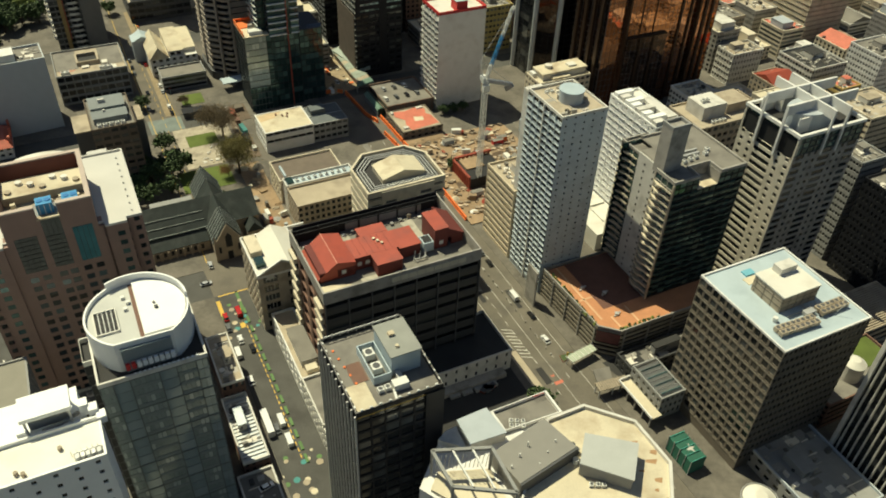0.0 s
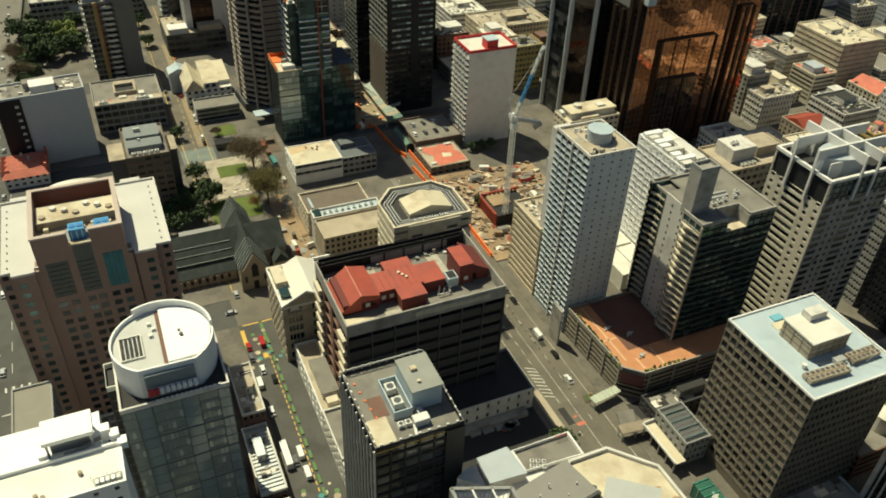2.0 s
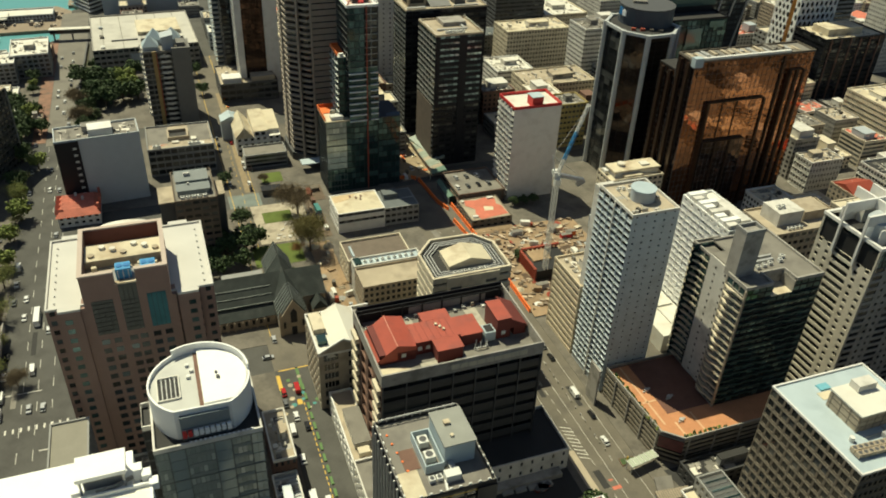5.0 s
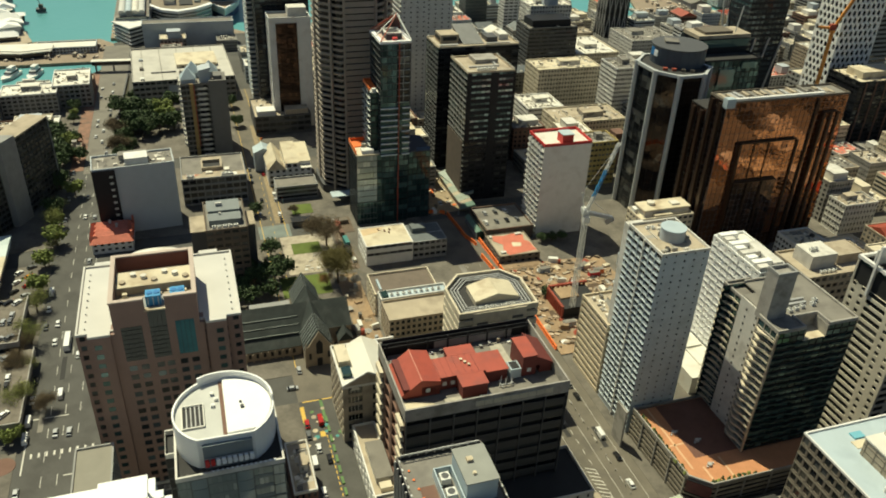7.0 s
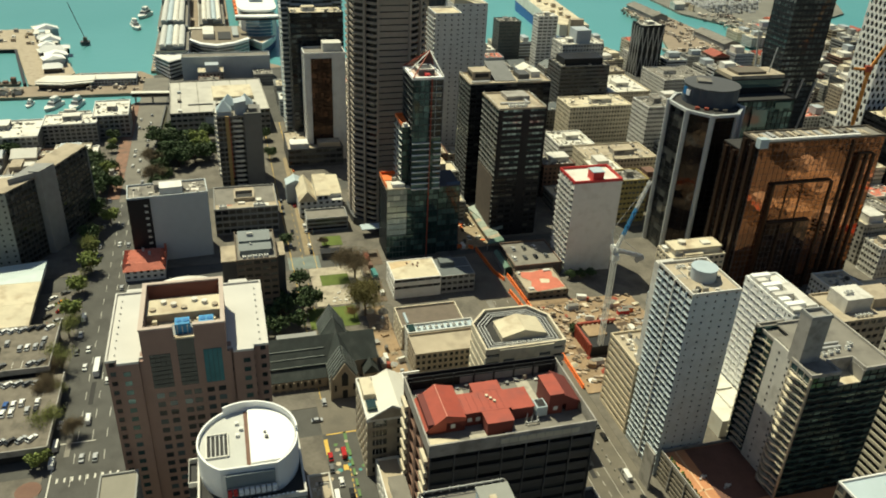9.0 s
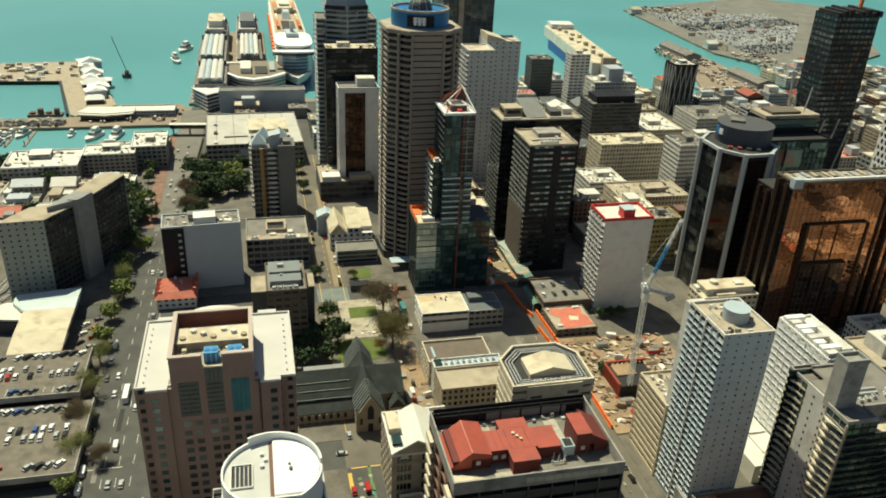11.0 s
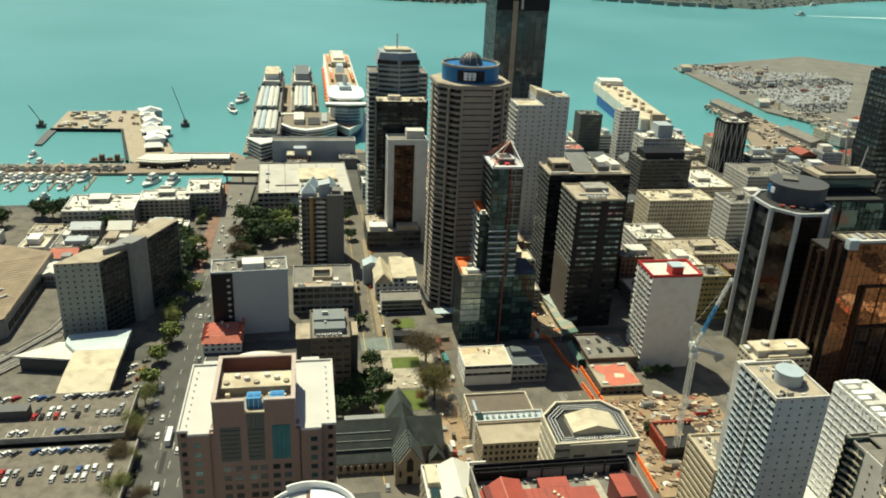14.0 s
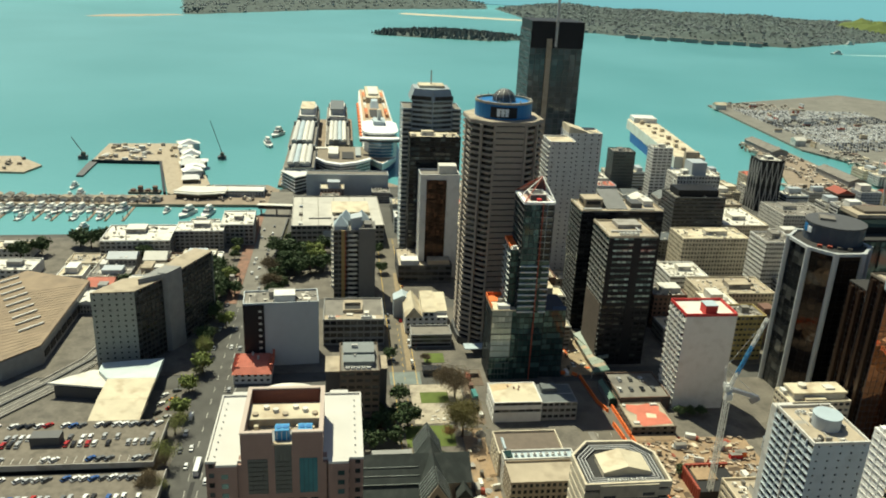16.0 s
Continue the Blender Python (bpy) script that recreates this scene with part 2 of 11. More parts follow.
def face(owner, m, length, z0, z1, nf, nb, wall, glass, sill=0.35, pier=0.3, thick=0.45, base=0.0, panes=True, fins=0.0, fin_mat=None, ledge=0.0,
         ledge_mat=None, ledge_h=0.8, end=0.0, limit=2):
    """One outer wall in its own frame (x along, -y out): a plate with an opening for each window, and a pane in each opening.
    sill, pier: the shares of storey and bay that are wall; fins: how far upright ribs stand out; ledge: depth of a balcony at each floor."""
    limit = min(limit, 12)
    if not pier:
        end = max(end, 0.5)
    fh, bw = (z1 - z0 - base) / nf, (length - 2 * end) / nb
    xs, holes = [0.0], []
    if pier:
        for j in range(nb):
            a, b = end + j * bw + bw * pier / 2, end + (j + 1) * bw - bw * pier / 2
            holes.append(len(xs))
            xs += [a, b]
    else:
        holes.append(1)
        xs += [end, length - end]
    xs.append(length)
    zs, rows = [z0], []
    for i in range(nf):
        b = z0 + base + i * fh
        rows.append(len(zs))
        zs += [b + fh * sill, b + fh - 0.001]
    zs.append(z1)
    g = Geo()
    ids = {}

    def vert(i, k, back):
        if (i, k, back) not in ids:
            ids[i, k, back] = len(g.v)
            g.v.append((xs[i], thick if back else 0.0, zs[k]))
        return ids[i, k, back]
    hole = lambda i, k: i in hs and k in rs
    hs, rs = set(holes), set(rows)
    for i in range(len(xs) - 1):
        for k in range(len(zs) - 1):
            c = ((i, k), (i + 1, k), (i + 1, k + 1), (i, k + 1))
            if not hole(i, k):
                g.f.append(tuple(vert(a, b, False) for a, b in c))
            else:
                for q in range(4):
                    (a, b), (e, f) = c[q], c[(q + 1) % 4]
                    g.f.append((vert(a, b, False), vert(e, f, False), vert(e, f, True), vert(a, b, True)))
    plate = part("wall", g, wall, owner, m=m)
    if fins:
        me = Geo().box(-0.12 - bw * 0.03, -fins, z0 + base, 0.12 + bw * 0.03, -0.003, z1).mesh("fin", fin_mat or wall)
        for j in range(nb + 1):
            part("fin", me, None, plate, m=pose(min(max(end + j * bw, 0.2), length - 0.2), 0, 0))
    if ledge:
        l0, l1 = end + 0.1, length - end - 0.1
        g = Geo().box(l0, -ledge, 0, l1, -0.01, 0.2).box(l0, -ledge, 0.2, l1, -ledge + 0.1, 0.2 + ledge_h)
        for j in range(1, nb):
            g.box(end + j * bw - 0.1, -ledge + 0.11, 0.21, end + j * bw + 0.1, -0.01, fh - 0.1)
        me = g.mesh("balcony", ledge_mat or wall)
        for i in range(nf):
            part("balcony", me, None, plate, m=pose(0, 0, z0 + base + i * fh))
    pw, ph = bw * (1 - pier), fh * (1 - sill)
    y = thick - 0.2
    cells = [(end + j * bw + bw * pier / 2, z0 + base + i * fh + fh * sill) for i in range(nf - 1, -1, -1) for j in range(nb)]
    if panes:
        me = pane_mesh(pw - 0.04, ph, glass())
        for x, z in cells[:limit]:
            part("window", me, None, plate, m=pose(x + 0.02, y, z))
        cells = cells[limit:]
    if cells:
        g = Geo()
        for x, z in cells:
            g.box(x + 0.02, y, z, x + pw - 0.02, y + 0.08, z + ph)
        part("window", g, glass(True), plate, kind="stuff")


def roof_plant(owner, x, y, z, w, d, h, wall, top, seed=1):
    """A plant room with a lid, a door, louvres and some pipes."""
    r = random.Random(seed)
    if seed < 0:
        return part("plant_room", Geo().box(x, y, z, x + w, y + d, z + h).box(x - 0.15, y - 0.15, z + h, x + w + 0.15, y + d + 0.15, z + h + 0.25), wall, owner)
    room = part("plant_room", Geo().box(x, y, z, x + w, y + d, z + h), wall, owner)
    part("roof", Geo().box(x - 0.15, y - 0.15, z + h, x + w + 0.15, y + d + 0.15, z + h + 0.25), top, owner)
    g = Geo()
    for i in range(4):
        g.box(x + w * 0.15, y - 0.08, z + h * (0.3 + 0.13 * i), x + w * 0.5, y - 0.01, z + h * (0.36 + 0.13 * i))
    part("louvre", g, darkgrey, owner)
    return room


AIRCON = {}


def aircons(owner, x, y, z, nx, ny, size=1.6, gap=2.3, material=None, rot=0):
    """Air-conditioning units in rows, each a box on feet with a fan grille."""
    material = material or unitwhite
    key = (size, material.name)
    if key not in AIRCON:
        s = size / 2
        me = Geo().box(-s, -s, 0.25, s, s, size * 0.85).box(-s, -s, 0, -s + 0.2, s, 0.25).box(s - 0.2, -s, 0, s, s, 0.25).disc(0, 0, s * 0.75, size * 0.85, size * 0.85 + 0.1, 12).mesh("air_conditioner", material)
        me.materials.append(darkgrey)
        for f in me.polygons:
            f.material_index = int(min(me.vertices[v].co.z for v in f.vertices) > size * 0.84 and len(f.vertices) > 4)
        AIRCON[key] = me
    for i in range(nx):
        for j in range(ny):
            part("air_conditioner", AIRCON[key], None, owner, m=pose(x + i * gap, y + j * gap, z, 0, 0, rot))


def roof_bits(owner, w, d, z, r, clutter=2):
    """Vents, pipes, small units and worn patches over a flat roof."""
    g = Geo()
    for k in range(int(8 + 5 * clutter + w * d / 45)):
        a, b, q = r.uniform(0.9, w - 3.2), r.uniform(0.9, d - 3.2), r.random()
        if q < 0.25:
            x, y, t = r.uniform(1.5, 5), r.uniform(1, 4), 0.02 + k * 0.001
        elif q < 0.45:
            x, y, t = (r.uniform(3, 9), 0.3, 0.4) if r.random() < 0.5 else (0.3, r.uniform(3, 9), 0.4)
        else:
            x, y, t = r.uniform(0.5, 2.2), r.uniform(0.5, 2.2), r.uniform(0.4, 1.7)
        g.box(a, b, z - 0.004, min(a + x, w - 0.7), min(b + y, d - 0.7), z + t)
    part("roof_clutter", g, roofbits, owner, kind="stuff")


def building(name, label, x, y, w, d, h, nf, nbf, nbs, wall, glass, roof=None, rot=ROT, group="", category="building", panes=(), style=None, sides=None,
             base=0.0, parapet=1.1, z0=0.0, plan_roof=True, core=None, clutter=0, cap=None, plain=()):
    """An upright block with its front-left corner at (x, y): a core, four outer walls with windows, a roof and a parapet.
    panes: walls whose panes are pieces of their own; style: settings for face(); sides: settings for single walls."""
    top = thing(name, x, y, z0, rot, label, category, group)
    OCCUPIED.append((x * CU + y * SU, -x * SU + y * CU, w, d))
    style, sides = style or {}, sides or {}
    th = style.get("thick", 0.45)
    part("body", Geo().box(0.02 if "left" in plain else th - 0.08, th - 0.08, 0, w - (0.02 if "right" in plain else th - 0.08), d - (0.02 if "back" in plain else th - 0.08), h - parapet - 0.1), core or dark, top)
    frames = {"front": (pose(0, 0, 0), w, nbf), "left": (pose(0, d, 0, 0, 0, -90), d, nbs), "right": (pose(w, 0, 0, 0, 0, 90), d, nbs), "back": (pose(w, d, 0, 0, 0, 180), w, nbf)}
    for k, (m, length, nb) in frames.items():
        opt = dict(style)
        opt.update(sides.get(k, {}))
        if k in plain:
            continue
        if opt.pop("blank", False):
            part("wall", Geo().box(0.02, 0, 0, length - 0.02, th, h - parapet), opt.get("wall", wall), top, m=m)
            continue
        opt.setdefault("wall", wall)
        opt.setdefault("glass", glass)
        n = opt.pop("bays", nb)
        face(top, m, length, 0, h - parapet, opt.pop("storeys", nf), n, opt.pop("wall"), opt.pop("glass"), base=opt.pop("base", base), panes=k in panes, **opt)
    part("parapet", Geo().ring([(-0.06, -0.06), (w + 0.06, -0.06), (w + 0.06, d + 0.06), (-0.06, d + 0.06)], [(0.5, 0.5), (w - 0.5, 0.5), (w - 0.5, d - 0.5), (0.5, d - 0.5)], h - parapet, h), cap or wall, top)
    if plan_roof:
        part("roof", Geo().box(0.5, 0.5, h - parapet - 0.1, w - 0.5, d - 0.5, h - parapet + 0.12), roof or roofgrey, top)
    if clutter:
        r = random.Random(name + str(round(x)) + str(round(y)))
        z = h - parapet + 0.12
        cw, cd = w * r.uniform(0.22, 0.36), d * r.uniform(0.22, 0.36)
        cx, cy = w * r.uniform(0.2, 0.45), d * r.uniform(0.3, 0.5)
        roof_plant(top, cx, cy, z, cw, cd, r.uniform(2.6, 3.8), r.choice((concrete, pale, midgrey)), roof or roofgrey, -1 if plain else clutter)
        roof_bits(top, w, d, z, r, clutter)
    return top


# ---- ground, water and distance ----
SHORE = [at(-900, -400), at(700, -400), at(1100, 300), at(1000, 900), at(690, 880), at(607, 800), at(486, 760), at(440, 838), at(330, 860), at(200, 845), at(70, 805),
         at(-62, 790), at(-62, 720), at(-110, 665), at(-190, 650), at(-420, 640), at(-900, 620)]
solid("ground", Geo().prism([(x, y) for x, y in SHORE], -8, 0), asphalt, "worn grey asphalt ground of the city streets", "ground", "structure")

sea_mat = bpy.data.materials.new("harbour_water")
sea_mat.use_nodes = True
nt = sea_mat.node_tree
p = nt.nodes["Principled BSDF"]
geo = nt.nodes.new("ShaderNodeNewGeometry")
n1 = nt.nodes.new("ShaderNodeTexNoise")
n1.inputs["Scale"].default_value, n1.inputs["Detail"].default_value = 0.0016, 5
n2 = nt.nodes.new("ShaderNodeTexNoise")
n2.inputs["Scale"].default_value, n2.inputs["Detail"].default_value = 0.16, 4
ramp = nt.nodes.new("ShaderNodeValToRGB")
ramp.color_ramp.elements[0].color, ramp.color_ramp.elements[0].position = (0.062, 0.255, 0.265, 1), 0.3
ramp.color_ramp.elements[1].color, ramp.color_ramp.elements[1].position = (0.125, 0.36, 0.385, 1), 0.72
bp = nt.nodes.new("ShaderNodeBump")
bp.inputs["Strength"].default_value, bp.inputs["Distance"].default_value = 0.35, 0.6
for n in (n1, n2):
    nt.links.new(geo.outputs["Position"], n.inputs["Vector"])
nt.links.new(n1.outputs["Fac"], ramp.inputs[0])
nt.links.new(ramp.outputs[0], p.inputs["Base Color"])
nt.links.new(n2.outputs["Fac"], bp.inputs["Height"])
nt.links.new(bp.outputs[0], p.inputs["Normal"])
p.inputs["Roughness"].default_value = 0.32
solid("water", Geo().prism([(-30000, -600), (30000, -600), (30000, 52000), (-30000, 52000)], -12, -3), sea_mat, "calm turquoise harbour water with fine ripples", "water", "structure")


def block(u0, v0, u1, v1, name="pavement", material=None, z=0.15, label="raised paved pavement of a city block"):
    solid(name, Geo().prism([at(u0, v0), at(u1, v0), at(u1, v1), at(u0, v1)], 0.0, z), material or paving, label, name, "structure")


for u0, u1 in ((-420, -79), (-47, 27), (45, 121), (147, 420)):
    for v0, v1 in ((-60, 253), (271, 391), (407, 496), (512, 640)):
        block(u0, v0, u1, v1)
block(76, 391.2, 121, 406.8)
block(420.3, 100, 560, 640)

# added glowing wall, with far sea and haze put into its colour
haze = bpy.data.materials.new("glowing_haze")
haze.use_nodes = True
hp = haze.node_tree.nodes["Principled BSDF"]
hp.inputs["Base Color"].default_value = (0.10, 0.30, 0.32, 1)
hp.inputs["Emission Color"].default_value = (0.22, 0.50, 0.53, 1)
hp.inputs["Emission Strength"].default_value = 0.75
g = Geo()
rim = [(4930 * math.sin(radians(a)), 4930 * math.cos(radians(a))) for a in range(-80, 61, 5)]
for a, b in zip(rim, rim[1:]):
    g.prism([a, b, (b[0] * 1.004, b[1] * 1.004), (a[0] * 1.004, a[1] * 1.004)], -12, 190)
solid("backdrop", g, haze, "glowing wall coloured as haze over the open sea", "backdrop", "structure")

solid("road", Geo().prism([at(121, 60), at(147, 60), at(147, 391), at(121, 391)], 0.0, 0.006), surface("worn_road", (0.145, 0.128, 0.102), 0.92, var=0.25, scale=0.06, fine=1.2, stain=(0.095, 0.086, 0.072)), "worn brown-grey road with faded markings", "road", "structure")
solid("road", Geo().prism([at(27, 253), at(45, 253), at(45, 640), at(27, 640)], 0.0, 0.006), surface("worn_road", (0.145, 0.128, 0.102)), "worn brown-grey street between low buildings", "road", "structure")
solid("road", Geo().prism([at(-71, 500), at(-54.5, 500), at(-53, 590), at(-48.5, 690), at(-48, 780), at(-70, 780)], 0.0, 0.012), surface("pale_worn_road", (0.185, 0.172, 0.148), 0.92, var=0.2, scale=0.05, fine=1.0, stain=(0.13, 0.12, 0.105)), "wide pale grey street towards the harbour", "road", "structure")
solid("street_wall", Geo().prism([at(-54.4, 505), at(-53.4, 505), at(-51.9, 590), at(-47.4, 690), at(-48.4, 690), at(-52.9, 590)], 0.0, 2.4), darkgrey, "dark retaining wall along a street", "wall", "structure")
solid("verge", Geo().prism([at(-53.3, 505), at(-46.9, 505), at(-46.9, 690), at(-47.3, 690), at(-51.8, 590)], 0.0, 0.14), surface("dark_verge", (0.055, 0.055, 0.035), 0.95, var=0.4, scale=0.3, stain=(0.12, 0.085, 0.05)), "dark planted verge beside a street", "verge", "structure")
solid("verge", Geo().prism([at(-79.2, 505), at(-71.2, 505), at(-70.2, 700), at(-79.2, 700)], 0.0, 0.14), surface("brick_path", (0.24, 0.135, 0.095), 0.92, var=0.3, scale=0.2, stain=(0.10, 0.085, 0.07)), "pink brick footpath beside a street", "footpath", "structure")


# ---- buildings at the foot of the view ----
BANDS = dict(sill=0.4, pier=0.0)
SASH = dict(sill=0.5, pier=0.5)


def parapet(owner, plan, z0, z1, t, material, name="parapet"):
    """A low wall along a plan that runs counter-clockwise."""
    c = Vector((sum(p[0] for p in plan) / len(plan), sum(p[1] for p in plan) / len(plan)))
    inner = []
    for x, y in plan:
        q = Vector((x, y)) - c
        inner.append(tuple(c + q * (1 - t * 1.3 / q.length)))
    return part(name, Geo().ring(plan, inner, z0, z1), material, owner)


def pipe_run(owner, points, r, material, name="pipe"):
    for a, b in zip(points, points[1:]):
        part(name, Geo().beam(a, b, r), material, owner)


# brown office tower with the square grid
# front panels and sills darker than the left wall: their shade is in the colour
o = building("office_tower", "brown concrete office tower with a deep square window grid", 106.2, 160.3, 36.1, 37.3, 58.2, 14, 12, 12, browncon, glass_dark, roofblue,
             panes=("front", "left"), style=dict(sill=0.30, pier=0.26, thick=0.42, limit=30), sides={"front": dict(wall=surface("shade_toned_front_panel", (0.075, 0.068, 0.058), 0.6, var=0.15), bays=18, sill=0.42, pier=0.34)}, cap=white, parapet=0.7, base=4.0)
z = 57.62
part("plant_room", Geo().box(10.6, 13.6, z, 25.6, 25.8, z + 6.2), tan, o, "tan panelled plant room")
part("roof", Geo().box(10.3, 13.3, z + 6.2, 25.9, 26.1, z + 6.7), roofwhite, o)
for a, b, c, d in ((10.5, 13.5, 25.7, 13.58), (10.5, 13.58, 10.58, 25.9)):
    for k in range(2):
        part("panel_joint", Geo().box(a, b, z + 2.0 + k * 2.1, c, d, z + 2.15 + k * 2.1), browncon, o)
part("plant_room", Geo().box(16.6, 21.8, z + 6.7, 23.4, 25.4, z + 9.2), pale, o)
for k in range(6):
    part("panel_joint", Geo().box(10.6 + k * 3, 13.5, z, 10.75 + k * 3, 13.58, z + 6.1), browncon, o)
for k in range(4):
    part("panel_joint", Geo().box(10.5, 13.8 + k * 3.6, z, 10.58, 13.95 + k * 3.6, z + 6.1), browncon, o)
for k in range(8):
    aircons(o, 4.2 + k * 1.9, 7.8 - k * 0.1, z + 0.5, 1, 1, 1.7, material=tan)
    aircons(o, 4.2 + k * 1.9, 5.8 - k * 0.1, z + 0.5, 1, 1, 1.7, material=tan)
for k in range(6):
    aircons(o, 22.6 + k * 1.9, 9.4, z + 0.5, 1, 1, 1.7, material=tan)
    aircons(o, 22.6 + k * 1.9, 7.4, z + 0.5, 1, 1, 1.7, material=tan)
part("duct", Geo().box(17, 8.5, z + 0.4, 21, 10.5, z + 1.6), steel, o)
pipe_run(o, [(12, 11, z + 0.4), (20, 11, z + 0.4), (20, 13.4, z + 0.4)], 0.2, steel)
part("vent", Geo().disc(7, 11.5, 0.8, z, z + 1.6, 12), unitwhite, o)
part("skylight", Geo().box(13.5, 31, z, 17.5, 33.5, z + 0.5), surface("faded_blue_cover", (0.16, 0.42, 0.52), 0.6, var=0.15), o)
sillmat = surface("pale_brown_sill", (0.20, 0.175, 0.135), 0.85, var=0.15)
for k in range(14):
    zf = 4.0 + k * 53.5 / 14
    part("sill_band", Geo().box(-0.12, 0.05, zf - 0.05, -0.004, 37.25, zf + 0.4), sillmat, o)
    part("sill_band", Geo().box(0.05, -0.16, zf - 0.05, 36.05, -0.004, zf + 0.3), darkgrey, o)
part("rail_wire", Geo().beam((26, 6, z), (29, 5, z + 5), 0.06).beam((31.5, 9, z), (31.5, 9, z + 4), 0.06), steel, o)
part("patched_slab", Geo().box(11.5, 27.5, z, 16.5, 30.5, z + 0.2), roofcream, o)
for k in range(5):
    part("roof_pipe", Geo().beam((18.4 + k * 0.9, 6.6 + (k % 3), z + 0.6), (20.4 + k * 0.9, 11.8 - (k % 2), z + 1.2), 0.16), blackclad if k % 2 else steel, o)

# pale slab apartment tower
palepanel = surface("pale_blue_panel", (0.54, 0.60, 0.62), 0.6, var=0.07, stain=(0.44, 0.49, 0.50))
o = building("apartment_tower", "pale grey slab apartment tower with rows of balconies", 47.4, 247.0, 19.7, 23.5, 84.6, 29, 5, 5, palepanel, glass_dark, rooftan,
             panes=("left", "front"), style=dict(sill=0.72, pier=0.8, base=3.0, limit=30), sides={"left": dict(sill=0.40, pier=0.06, ledge=0.45, ledge_h=0.22, bays=6, ledge_mat=palepanel, glass=glass_dark, wall=greyblue), "right": dict(sill=0.3, pier=0.1, bays=5)}, cap=pale)
part("tank", Geo().disc(10.7, 11.2, 4.6, 83.5, 88.0, 28), greyblue, o, "round pale blue water tank house")
part("roof", Geo().disc(10.7, 11.2, 4.75, 88.0, 88.3, 28), roofblue, o)
part("pier", Geo().box(-0.6, 11.3, 0, 0.0, 11.9, 84.0), pale, o)
part("stair_tower", Geo().box(1.5, 23.6, 0, 9, 29, 82), pale, o)
aircons(o, 5, 19, 83.6, 2, 1, 1.2)
part("fin_wall", Geo().box(-6.0, -6.5, 0, -5.2, 0.5, 18), concrete, o)

# podium with the orange terrace
podium_stone = surface("podium_stone", (0.24, 0.21, 0.165), 0.9, var=0.2, stain=(0.16, 0.135, 0.105))
o = thing("podium", *at(151.5, 157), 0, ROT, "concrete car park podium with an orange tiled terrace", "building")
plan = [(1.5, 6), (8, 0), (62, 0), (62, 43), (0, 43)]
# core and decks coloured near-black, so the gaps hold their shade
part("body", Geo().prism([(4.6, 8.2), (9.6, 3), (59, 3), (59, 40), (3.2, 40)], 0, 13.2), dark, o)
for k in range(6):
    part("band", Geo().ring(plan, [(1.9, 6.2), (8.15, 0.35), (61.65, 0.35), (61.65, 42.65), (0.35, 42.65)], 0.6 + k * 2.3, 1.75 + k * 2.3), podium_stone, o)
    part("deck", Geo().prism([(3.0, 6.9), (8.7, 1.5), (60.4, 1.5), (60.4, 41.4), (1.5, 41.4)], 0.6 + k * 2.3, 0.8 + k * 2.3), roofdark, o)
part("terrace", Geo().prism([(2.4, 6.5), (8.3, 0.9), (61.2, 0.9), (61.2, 42.2), (0.9, 42.2)], 13.2, 13.42), terracotta, o, "orange tiled roof terrace")
# inner terrace painted darker: the slab tower's deep shadow is in its colour
part("terrace", Geo().box(9.5, 13.5, 13.42, 61, 42, 13.45), surface("shade_toned_paving", (0.15, 0.072, 0.052), 0.9, var=0.2, fine=0.9), o, "inner terrace darkened where the slab tower's shadow falls")
joint = surface("pale_tile_joint", (0.62, 0.40, 0.24), 0.85, var=0.15)
for a, b, c, d in ((5.2, 9, 5.9, 42), (3.4, 21, 9.4, 21.7), (9.5, 2, 10.2, 9), (18, 1.4, 18.7, 12)):
    part("tile_band", Geo().box(a, b, 13.42, c, d, 13.44), joint, o)
parapet(o, plan, 13.45, 14.4, 0.5, concrete)
for k in range(0, 12, 3):
    part("column", Geo().box(-0.25 + 1.4 * max(0, 1 - k / 11) , 7 + k * 3.1, 0, 0.4 + 1.4 * max(0, 1 - k / 11), 7.5 + k * 3.1, 13.4), concrete, o)
for k in range(0, 14, 3):
    part("column", Geo().box(10 + k * 3.8, -0.25, 0, 10.5 + k * 3.8, 0.3, 13.4), concrete, o)
r = random.Random(5)
for k in range(26):
    a, b = (1.6 + r.uniform(0, 0.5), 8 + k * 1.9) if k < 17 else (9.5 + (k - 17) * 2.1, 1.2 + r.uniform(0, 0.5))
    hedge = Geo()
    for j in range(5):
        hedge.disc(a + r.uniform(-0.5, 0.5), b + r.uniform(-0.7, 0.7), r.uniform(0.3, 0.7), 13.45, 14.0 + r.uniform(0, 0.9), 6, 0.15, r.uniform(0, 1))
    part("planter_shrub", hedge, leafdark if k % 3 else leafgreen, o)
for a, b in ((8.5, 27), (12.5, 9), (15, 21)):
    part("terrace_table", Geo().disc(a, b, 0.9, 13.45, 14.3, 10).disc(a + 1.6, b + 0.4, 0.4, 13.45, 14.0, 8).disc(a - 1.4, b - 0.7, 0.4, 13.45, 14.0, 8), steel, o)
billboard = part("billboard", Geo().prism([(1.2, 5.9), (7.8, -0.35), (7.6, -0.6), (0.9, 5.6)], 7.2, 13.0), surface("dark_red_poster", (0.10, 0.02, 0.025), 0.5, var=0.5, scale=0.6), o, "dark red billboard on the corner")
part("billboard_frame", Geo().beam((0.95, 5.6, 13.1), (7.6, -0.6, 13.1), 0.2).beam((0.95, 5.6, 7.1), (7.6, -0.6, 7.1), 0.2), blackclad, billboard)

# teal glass apartment tower on the podium
def segments(owner, m, z0, z1, nf, runs):
    """A wall made of upright strips, each with bays of its own: (length, bays, wall, glass, settings)."""
    x = 0.0
    for length, nb, wall, glass, opt in runs:
        face(owner, m @ pose(x, 0, 0), length, z0, z1, nf, nb, wall, glass, **opt)
        x += length


